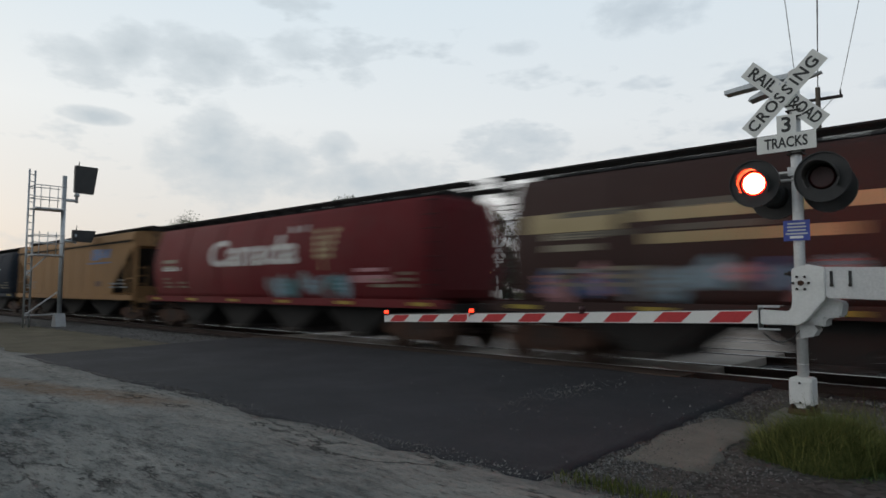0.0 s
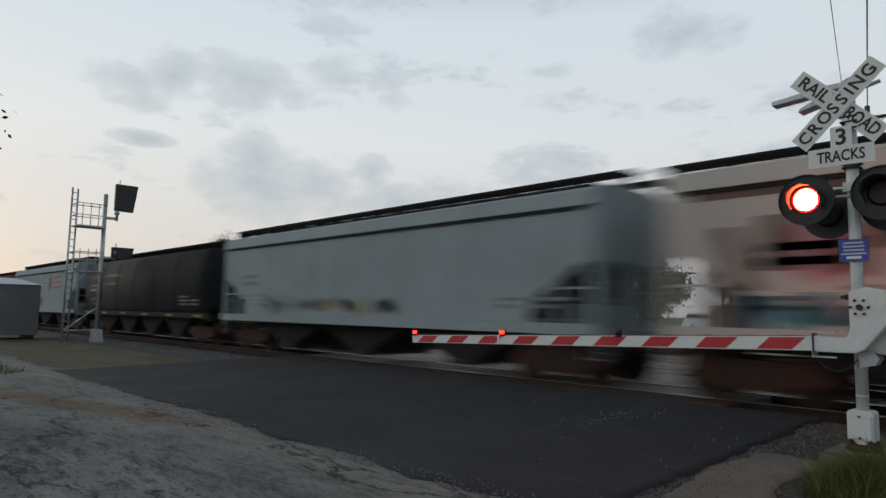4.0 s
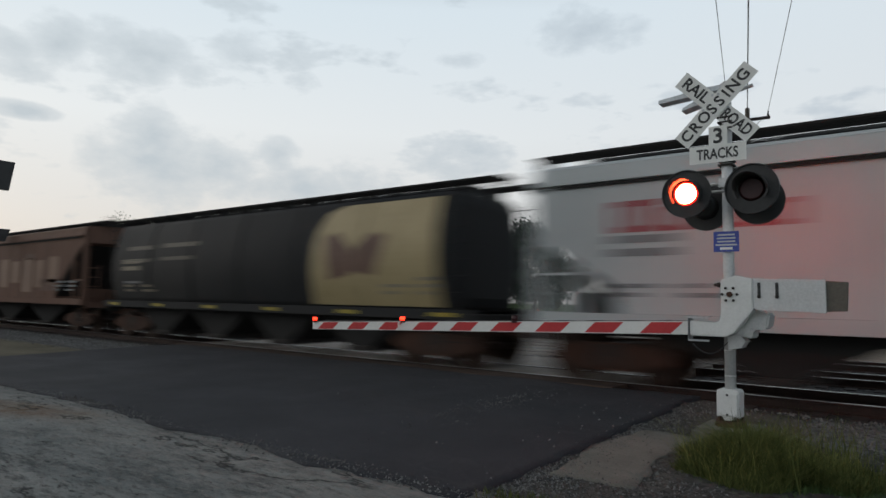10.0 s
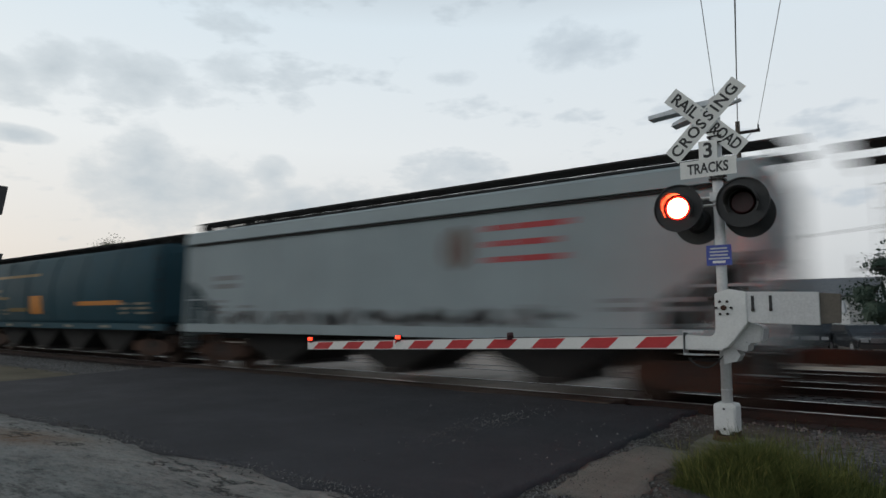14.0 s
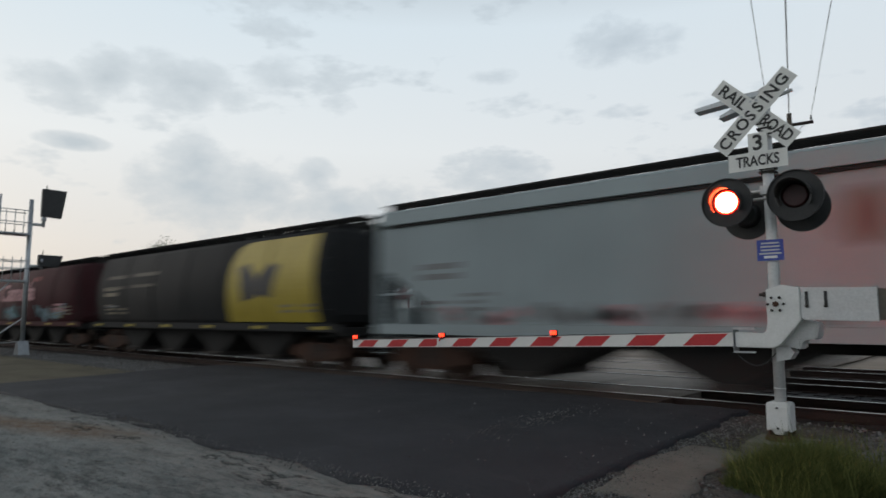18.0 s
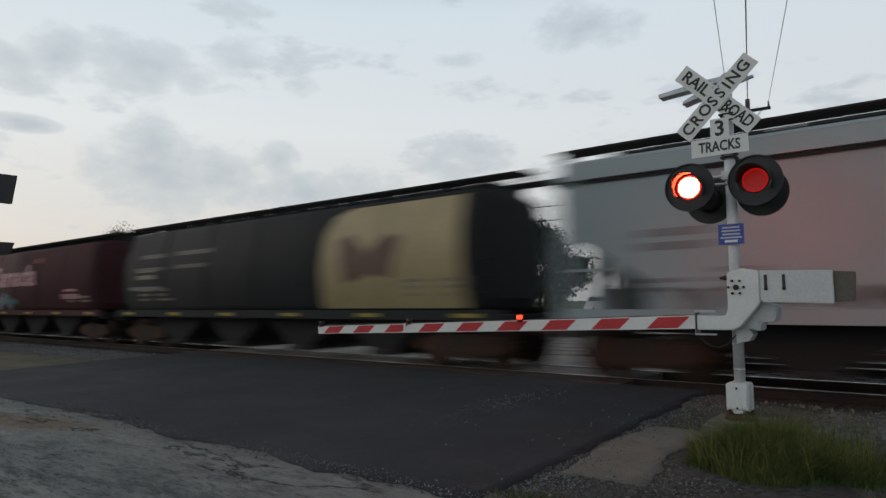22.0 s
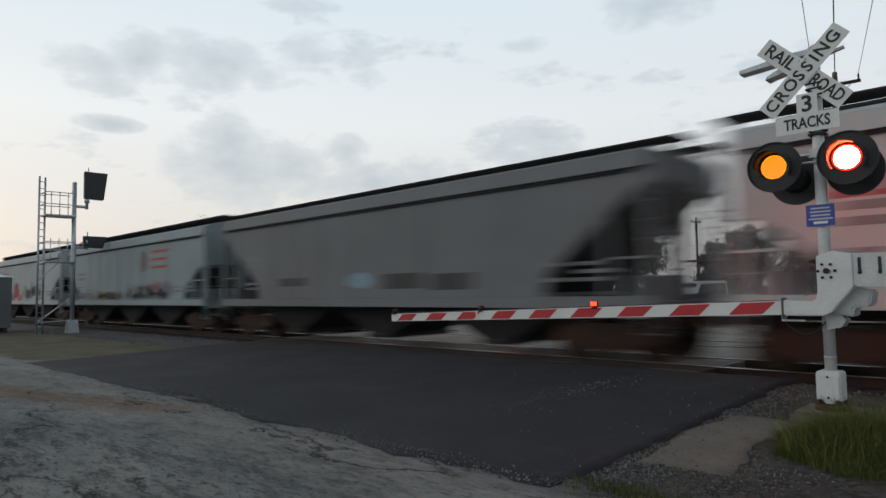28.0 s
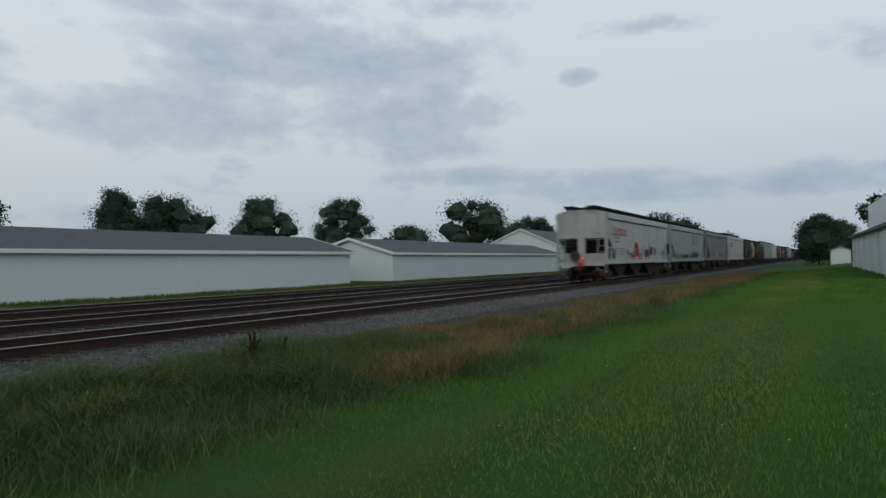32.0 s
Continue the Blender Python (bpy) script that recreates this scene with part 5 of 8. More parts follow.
def mark_train():
    for i, car in enumerate(CAR_OBJECTS):
        k = i - 2
        rng = random.Random(900 + i)
        kind, colour = CARS[i].split()
        half = (JOINTS[i] - JOINTS[i + 1]) / 2
        light = colour in ("grey", "white", "bone", "tan", "olive", "slate", "rust")
        data_marks(car, kind, rng, half, "smoke" if light else "cream")
        if kind == "C":
            sill_reflectors(car, kind, half, "yellow" if colour in ("green", "brown", "maroon", "red", "black", "navy") else "cream")
        if colour in ("red", "maroon") and k >= 0:
            flag_word(car, rng, "white" if colour == "red" else "rose")
            if k in (0, 8, 16):
                wheat(car, "C", 3.75, 2.80, 0.75, "tan")
            if k in (0, 25, 30):
                scrawl(car, "C", rng, 0.6 if k == 0 else -3.0, 4.6 if k == 0 else -0.3, 1.32, 2.1, ["teal", "teal", "sky", "smoke"])
            if k == 25:
                scrawl(car, "C", rng, 2.8, 6.2, 1.32, 2.1, ["teal", "olive", "sky", "smoke"])
            if k == 16:
                stamp(car, "C", "panel", [rect(-3.6, 4.6, 1.34, 2.30)], "moss", "dull green patch along the lower side")
        if colour in ("brown", "black", "teal") and k not in (10,):
            if colour != "teal":
                stripes(car, kind, "faint", [(-6.6, -4.9, 3.05, 0.14), (-4.3, -2.2, 3.08, 0.14), (-6.6, -4.9, 2.62, 0.12), (-4.3, -2.4, 2.65, 0.12)])
                stripes(car, kind, "smoke", [(-7.2, -5.1, 1.98, 0.12)] if k in (29, 31, 35) else [(-6.7, -5.6, 1.9, 0.08)])
        if k == -1:
            stripes(car, "C", "tan", [(-7.4, -5.2, 2.75, 0.42), (-4.9, -0.5, 2.86, 0.24), (-4.6, -1.2, 2.42, 0.2), (0.3, 4.0, 2.9, 0.2)])
            scrawl(car, "C", rng, -7.2, -1.6, 1.35, 2.1, ["blue", "sky", "rose", "smoke"])
        elif k == 1:
            stamp(car, "A", "emblem", [rect(3.5, 4.7, 2.95, 3.50, 0.15), rect(4.8, 5.9, 3.05, 3.45, 0.2), rect(3.15, 6.0, 2.78, 2.86)], "blue", "faded blue emblem with a rule under it")
            stamp(car, "A", "stencil", [rect(4.2, 5.0, 1.7, 1.95)], "brown")
        elif k == 2:
            stamp(car, "C", "emblem", [rect(2.0, 2.7, 2.98, 3.32, 0.4), rect(2.7, 4.3, 3.05, 3.28, 0.3), rect(1.6, 3.2, 1.92, 2.06)], "white", "worn white slanting emblem")
        elif k == 3:
            stamp(car, "A", "stencil", [rect(-6.9, -5.6, 2.55, 2.95), rect(-6.9, -5.2, 1.95, 2.25), rect(-5.0, -4.3, 2.35, 2.6), rect(-1.5, 0.0, 1.75, 2.0)], "olive", "faded dark lettering as bars")
        elif k == 4:
            scrawl(car, "A", rng, -7.2, 5.2, 1.9, 3.3, ["brown", "brown", "rose", "smoke"])
            scrawl(car, "A", rng, -7.0, 6.0, 1.2, 1.9, ["teal", "smoke", "lime", "sky"])
            stamp(car, "A", "stripe", [rect(-8.0, 7.0, 3.55, 3.85)], "brown", "rust-brown band under the roof")
        elif k == 5:
            scrawl(car, "A", rng, -5.5, 2.0, 1.35, 1.9, ["smoke", "smoke", "olive"])
        elif k == 7:
            scrawl(car, "A", rng, -4.7, 0.6, 1.25, 2.25, ["olive", "olive", "dark", "brown"])
            round_mark(car, 2.25)
        elif k in (9, 18, 23, 28, 33, 38):
            round_mark(car, 2.25)
            scrawl(car, "A", rng, -6.2, 4.5, 1.25, 1.75, ["smoke", "smoke", "dark"] if k != 23 else ["rose", "smoke", "smoke"])
            if k == 38:
                scrawl(car, "A", rng, -3.9, -0.4, 1.22, 1.75, ["olive", "tan", "smoke"])
                scrawl(car, "A", rng, 0.2, 5.4, 1.3, 2.1, ["smoke", "rose", "smoke"])
        elif k == 10:
            lettered(car, "Saskatchewan", -6.0, 3.75, 2.58, 1.12, "white", 0.35)
            for z0, u0, u1, rise, thick in ((1.58, -3.9, 2.6, 0.26, 0.30), (1.68, -0.2, 5.7, 0.05, 0.10)):
                n = 26
                for j in range(n):
                    f0, f1 = j / n, (j + 1) / n
                    ua, ub = u0 + (u1 - u0) * f0, u0 + (u1 - u0) * f1
                    lift = rise * math.sin(math.pi * min(1.0, f0 * 1.5)) - 0.10 * f0
                    stamp(car, "C", "swoosh", [rect(ua, ub + 0.004, z0 + lift, z0 + lift + max(0.03, thick * math.sin(math.pi * (0.12 + 0.85 * f0)) ** 0.7))], "orange", "piece of the orange sweeping stripe")
            stamp(car, "C", "emblem", [oval(4.6, 2.55, 0.34, 0.28, 8), oval(5.05, 2.42, 0.28, 0.22, 7), oval(4.9, 2.85, 0.22, 0.22, 7), oval(4.4, 2.25, 0.2, 0.24, 7)], "scarlet", "red leaf emblem")
        elif k == 11:
            scrawl(car, "C", rng, -5.6, 0.6, 1.6, 2.2, ["smoke", "faint", "smoke", "rose"])
        elif k in (12, 20, 36, 39):
            u0 = -6.9
            stamp(car, "A", "lettering", word(rng, u0, u0 + 3.1, 2.78, 3.36, 6, True, 0.0), "crimson", "short row of red letter shapes")
            if k == 12:
                scrawl(car, "A", rng, -1.5, 5.5, 1.3, 2.1, ["rose", "smoke", "red"])
            if k == 20:
                stamp(car, "A", "emblem", [oval(-2.9, 3.2, 0.75, 0.42, 10)], "tan")
                stamp(car, "A", "emblem", [rect(3.7, 4.5, 2.5, 2.75), rect(4.2, 5.0, 2.7, 3.1)], "tan")
            if k == 36:
                scrawl(car, "A", rng, -2.0, 5.0, 1.3, 1.8, ["smoke", "rose"])
            if k == 39:
                scrawl(car, "A", rng, -3.8, -2.4, 1.30, 2.0, ["smoke", "dark", "smoke"])
                stamp(car, "A", "graffiti", [rect(-2.3, -1.7, 1.25, 2.35, 0.35), oval(-1.4, 2.25, 0.45, 0.3, 9), rect(-1.7, -1.1, 1.5, 1.95, 0.25), rect(-1.0, -0.5, 1.2, 2.1, -0.25), oval(-0.4, 1.5, 0.35, 0.28, 9)], "red", "large red sprayed letters")
                for q in range(4):
                    uu = -0.1 + 1.05 * q
                    scrawl(car, "A", rng, uu, uu + 0.9, 1.3, 2.45 - 0.2 * (q % 2), ["smoke", "dark"])
        elif k == 13:
            end_panel(car, rng, "tan", 3.2, 7.4, "brown")
        elif k == 14:
            stamp(car, "A", "patch", [rect(-1.6 + 1.3 * j, -0.7 + 1.3 * j + 0.15 * (j % 2), 1.55 + 0.2 * (j % 3), 2.9 + 0.12 * (j % 2)) for j in range(6)], "worn", "pale worn paint between rusty seams")
            stamp(car, "A", "patch", [rect(4.3, 5.9, 1.62, 2.1), rect(2.6, 3.6, 2.95, 3.2)], "brown", "dark repainted patch")
        elif k == 15:
            stamp(car, "A", "patch", [oval(-6.2, 2.9, 0.5, 0.2, 9), oval(-3.6, 2.5, 0.7, 0.2, 9), rect(-5.0, -1.0, 1.45, 1.65), rect(2.0, 4.0, 2.8, 3.0)], "tan", "yellowish faded marks")
        elif k == 17:
            end_panel(car, rng, "yellow", 2.5, 7.4)
            scrawl(car, "C", rng, -5.4, 2.2, 1.33, 2.0, ["lime", "lime", "rose", "smoke"])
        elif k == 19:
            stripes(car, "C", "bronze", [(-6.8, -1.5, 3.22, 0.12), (-6.6, -4.5, 2.28, 0.12), (-4.4, -2.4, 1.75, 0.16)])
            stamp(car, "C", "emblem", [rect(-2.15, -1.0, 1.65, 2.40)], "orange", "orange square emblem")
            stripes(car, "C", "orange", [(2.2, 5.6, 1.95, 0.16)])
        elif k in (24, 31):
            end_panel(car, rng, "yellow" if k == 24 else "olive", 2.8, 7.4)
        elif k == 26:
            end_panel(car, rng, "yellow", 2.3, 7.3)
            scrawl(car, "C", rng, -3.2, 2.3, 1.33, 2.2, ["sky", "teal", "sky"])
            scrawl(car, "C", rng, -2.9, 2.0, 1.45, 1.95, ["white", "white", "smoke"])
        elif k in (27, 29, 35):
            end_panel(car, rng, "tan", 2.0 if k == 27 else 2.8, 6.9 if k == 27 else 7.4, "brown")
            if k == 27:
                scrawl(car, "C", rng, -4.0, 0.0, 1.4, 2.0, ["smoke", "rose"])
        elif k == 37:
            stamp(car, "A", "stencil", [rect(-4.5, -3.0, 1.7, 1.95), rect(0.5, 2.2, 1.55, 1.95), rect(2.4, 3.8, 1.5, 1.9)], "dark", "dark stencil bars")
            stamp(car, "A", "graffiti", [oval(-0.4, 1.8, 0.6, 0.25, 9)], "sky")


mark_train()


def train_tail():
    """Marker light and flag box on the last coupler."""
    car = CAR_OBJECTS[-1]
    xe = -(JOINTS[-2] - JOINTS[-1]) / 2
    bm = bmesh.new()
    box(bm, xe + 0.28, xe + 0.38, -0.28, -0.12, 0.95, 1.38)
    box_part = part("marker_box", bm, tail_orange, car, "bright red end-of-train marker box")
    bm = bmesh.new()
    rod(bm, (xe + 0.29, -0.20, 1.42), (xe + 0.37, -0.20, 1.42), 0.028, seg=12)
    part("marker_lamp", bm, lamp_lit, box_part, "lit red marker lamp")
    bm = bmesh.new()
    rod(bm, (xe + 0.33, 0.25, 1.55), (xe + 0.42, 0.25, 1.55), 0.33, seg=20)
    part("hand_brake", bm, black_paint, car, "round black hand brake wheel")


tail_orange = varied("red_orange_marker_paint", (0.55, 0.06, 0.03), (0.65, 0.09, 0.05), 3.0, 0.5)
train_tail()

# ---- crossing signal with its gate ----


def words(name, text, size, m, material, parent, width=None, thick=0.004):
    """Flat lettering as a mesh part, centred on m, reading along its x."""
    cu = bpy.data.curves.new(name, "FONT")
    cu.body, cu.size, cu.extrude, cu.align_x, cu.align_y = text, size, thick / 2, "CENTER", "CENTER"
    cu.resolution_u, cu.offset = 3, size * 0.022
    tmp = bpy.data.objects.new(name, cu)
    scene.collection.objects.link(tmp)
    bpy.context.view_layer.update()
    me = bpy.data.meshes.new_from_object(tmp.evaluated_get(bpy.context.evaluated_depsgraph_get()))
    bpy.data.objects.remove(tmp)
    if width:
        xs = [v.co.x for v in me.vertices]
        k = width / max(1e-6, max(xs) - min(xs))
        for v in me.vertices:
            v.co.x *= k
    me.materials.clear()
    me.materials.append(material)
    ob = new(name, me)
    ob.parent = parent
    ob.matrix_basis = m
    return ob


FACE = pose(0, 0, 0, 90, 0, 0)      # stands a flat piece upright, facing -y


def blink_rows(base, away, windows):
    """Rows that hold a lit bulb forward in each window and drawn back otherwise."""
    f = 1 / FPS
    rows = [(0.0, base if windows and windows[0][0] <= 0 else away)]
    for a, b in windows:
        if a > 0:
            rows += [(a, away), (a + f, base)]
        if b < 32 - 2 * f:
            rows += [(b, base), (b + f, away)]
    rows.append((32.0, rows[-1][1]))
    out = []
    for t, m in rows:
        t = round(t * FPS) / FPS
        if out and t <= out[-1][0] + 1e-6:
            continue
        out.append((t, m))
    return out


LEFT = [(-0.34 + n, 0.16 + n) for n in range(8)] + [(7.66 + 1.018 * n, 8.17 + 1.018 * n) for n in range(17)] + [(24.97, 25.36), (25.74, 26.1)] + [(26.41 + n, 26.945 + n) for n in range(6)]
RIGHT = [(a[1], b[0]) for a, b in zip(LEFT, LEFT[1:])]
LEFT = [(max(a, 0.0), b) for a, b in LEFT]


def cooling_rows(base, away, windows, lo, hi):
    """Rows that hold a glow forward while a lamp has been out for lo to hi seconds."""
    ends = [b for a, b in windows if b < 31.7]
    on = {n for n in range(1, 32 * FPS) for b in ends if lo <= n / FPS - b < hi}
    rows = [(0.0, away)]
    for n in range(1, 32 * FPS):
        here, before, after = n in on, n - 1 in on, n + 1 in on
        if here != before or here != after:
            rows.append((n / FPS, base if here else away))
    return rows + [(32.0, away)]


def round_lamp(parent, x, z, y, windows, facing=-1, tilt=0):
    """A black roundel with a hooded red lens, and its bulb."""
    s = facing
    bm = bmesh.new()
    rod(bm, (x, y + s * 0.005, z), (x, y + s * 0.02, z), 0.305, seg=40)
    for k in range(40):
        a0, a1 = 2 * math.pi * k / 40, 2 * math.pi * (k + 1) / 40
        bar(bm, (x + 0.30 * math.cos(a0), y + s * 0.03, z + 0.30 * math.sin(a0)), (x + 0.30 * math.cos(a1), y + s * 0.03, z + 0.30 * math.sin(a1)), 0.03, 0.012)
    board = part("background", bm, black_paint, parent, "round black background board")
    bm = bmesh.new()
    rod(bm, (x, y - s * 0.16, z), (x, y + s * 0.004, z), 0.13, 0.165, seg=24)
    part("lamp_housing", bm, black_paint, parent)
    bm = bmesh.new()
    n = 22
    inner, outer = [], []
    for k in range(n + 1):
        a = math.radians(-35 + 250 * k / n)
        reach = 0.10 + 0.20 * max(0.0, math.sin(a)) ** 0.7 if math.sin(a) > 0 else 0.10
        for rr, store in ((0.172, inner), (0.184, outer)):
            store.append((bm.verts.new((x + rr * math.cos(a), y + s * 0.02, z + rr * math.sin(a))), bm.verts.new((x + rr * 1.06 * math.cos(a), y + s * (0.02 + reach), z - 0.02 + rr * 1.06 * math.sin(a)))))
    for ring in (inner, outer):
        for p, q in zip(ring, ring[1:]):
            bm.faces.new((p[0], q[0], q[1], p[1])).smooth = True
    for (p, q), (p2, q2) in zip(zip(inner, inner[1:]), zip(outer, outer[1:])):
        bm.faces.new((p[1], q[1], q2[1], p2[1]))
    part("hood", bm, hood_black, parent, "black visor hood")
    bm = bmesh.new()
    rod(bm, (x, y + s * 0.021, z), (x, y + s * 0.034, z), 0.152, 0.12, seg=28)
    part("lens", bm, lens_dark, parent, "ribbed dark red lens")
    bm = bmesh.new()
    rod(bm, (0, 0, 0), (0, s * 0.004, 0), 0.150, 0.150, seg=28)
    bulb = part("bulb", bm, lamp_lit, parent, "lit red lamp")
    bm = bmesh.new()
    rod(bm, (0, s * 0.0045, 0), (0, s * 0.009, 0), 0.132, 0.120, seg=28)
    part("glow", bm, lamp_hot, bulb, "white-hot centre of the lamp")
    if s < 0:
        # the filament cools from amber through red once the current stops
        for name, mat, lo, hi, text in (("amber_glow", lamp_amber, 0.012, 0.062, "amber filament glow as the lamp goes out"), ("red_glow", lamp_ember, 0.062, 0.098, "red filament glow as the lamp goes out"), ("last_glow", lamp_dying, 0.098, 0.116, "last dull red glow of the lamp")):
            bm = bmesh.new()
            rod(bm, (0, 0, 0), (0, s * 0.004, 0), 0.146, 0.140, seg=28)
            ember = part(name, bm, mat, parent, text)
            KEYED.append((ember, cooling_rows(pose(x, y + s * 0.036, z), pose(x, y - s * 0.035, z), windows, lo, hi)))
    KEYED.append((bulb, blink_rows(pose(x, y + s * 0.036, z), pose(x, y - s * 0.022, z), windows)))


def crossbuck(parent, zc, yc, facing=-1, roll=0.0, xc=0.0):
    for text, ang, y, gap in (("RAIL    ROAD", -45, 0.012, 0), ("CROSSING", 45, 0.0, 0)):
        a = math.radians(ang + roll)
        bm = bmesh.new()
        box(bm, -0.61, 0.61, -0.1145, 0.1145, -0.002, 0.002)
        blade = part("blade", bm, sign_white, parent, "white crossbuck blade")
        m = pose(xc, yc + (y if facing < 0 else -y), zc) @ (FACE if facing < 0 else pose(0, 0, 0, 90, 0, 180)) @ pose(0, 0, 0, 0, 0, ang + roll)
        blade.matrix_basis = m
        if ang < 0:
            for word, x, w in (("RAIL", -0.345, 0.40), ("ROAD", 0.345, 0.43)):
                words("lettering", word, 0.20, pose(x, 0, 0.0045), sign_black, blade, w)
        else:
            for ch, x in zip("CROSSING", (-0.50, -0.35, -0.19, -0.055, 0.075, 0.19, 0.31, 0.475)):
                words("lettering", ch, 0.20, pose(x, 0, 0.0045), sign_black, blade)
        bm = bmesh.new()
        for q in (-0.13, 0.13):
            rod(bm, (q, 0.08, 0.002), (q, 0.08, 0.010), 0.016, seg=8)
        part("bolt", bm, galvanised, blade)


def plate_sign(parent, x, y, z, w, h, mat, name="sign_plate", facing=-1):
    bm = bmesh.new()
    box(bm, -w / 2, w / 2, -h / 2, h / 2, -0.002, 0.002)
    ob = part(name, bm, mat, parent)
    ob.matrix_basis = pose(x, y, z) @ (FACE if facing < 0 else pose(0, 0, 0, 90, 0, 180))
    return ob


def gate_arm(parent, x0, z0, x1, z1, y, stripes, reach=0.11):
    """A slim striped barrier arm with slanted red bands and three small lamps."""
    d = Vector((x1 - x0, 0, z1 - z0))
    L = d.length
    # the arm's own x runs outward from the pivot, its z stays up
    arm = thing_child("gate_arm", parent, pose(x0, y, z0) @ Matrix.Rotation(math.pi, 4, "Z") @ Matrix.Rotation(-math.atan2(d.z, -d.x), 4, "Y"))
    h0, h1 = reach * 0.62, reach * 0.52
    bm = bmesh.new()
    v = []
    for x, h in ((0, h0), (L, h1)):
        v.append([bm.verts.new((x, yy, zz)) for yy, zz in ((-0.02, -h), (0.02, -h), (0.02, h), (-0.02, h))])
    for i in range(4):
        j = (i + 1) % 4
        bm.faces.new((v[0][i], v[0][j], v[1][j], v[1][i]))
    bm.faces.new(v[0][::-1])
    bm.faces.new(v[1])
    part("arm_beam", bm, sign_white, arm, "white aluminium arm")
    pitch = L / stripes
    for k in range(stripes):
        a = pitch * (k + 0.28)
        b = a + pitch * 0.52
        h = h0 + (h1 - h0) * (a / L)
        lean = 0.16
        for s in (-1, 1):
            bm = bmesh.new()
            quad(bm, (a, s * 0.0215, -h * 0.86), (b, s * 0.0215, -h * 0.86), (b - lean, s * 0.0215, h * 0.86), (a - lean, s * 0.0215, h * 0.86))
            out = bmesh.ops.extrude_face_region(bm, geom=bm.faces[:])
            bmesh.ops.translate(bm, vec=(0, s * 0.0012, 0), verts=[q for q in out["geom"] if isinstance(q, bmesh.types.BMVert)])
            part("red_stripe", bm, stripe_red, arm, "red reflective stripe")
    return arm


def thing_child(name, parent, m):
    ob = new(name, mesh_of(name, bmesh.new(), None))
    ob.parent = parent
    ob.matrix_basis = m
    return ob


def arm_lamp(arm, d, windows):
    """A small red lamp on top of the arm; its bulb drops into the cap when it is off."""
    bm = bmesh.new()
    rod(bm, (d, 0, 0.06), (d, 0, 0.088), 0.056, seg=12)
    rod(bm, (d, 0, 0.087), (d, 0, 0.165), 0.052, 0.048, seg=12)
    lamp = part("arm_lamp", bm, lens_dark, arm, "small red lamp")
    bm = bmesh.new()
    rod(bm, (0, 0, -0.028), (0, 0, 0.030), 0.046, 0.044, seg=12)
    bulb = part("bulb", bm, arm_light, arm, "lit red lamp")
    KEYED.append((bulb, blink_rows(pose(d, 0.03, 0.125), pose(d, 0.0, 0.125), windows)))


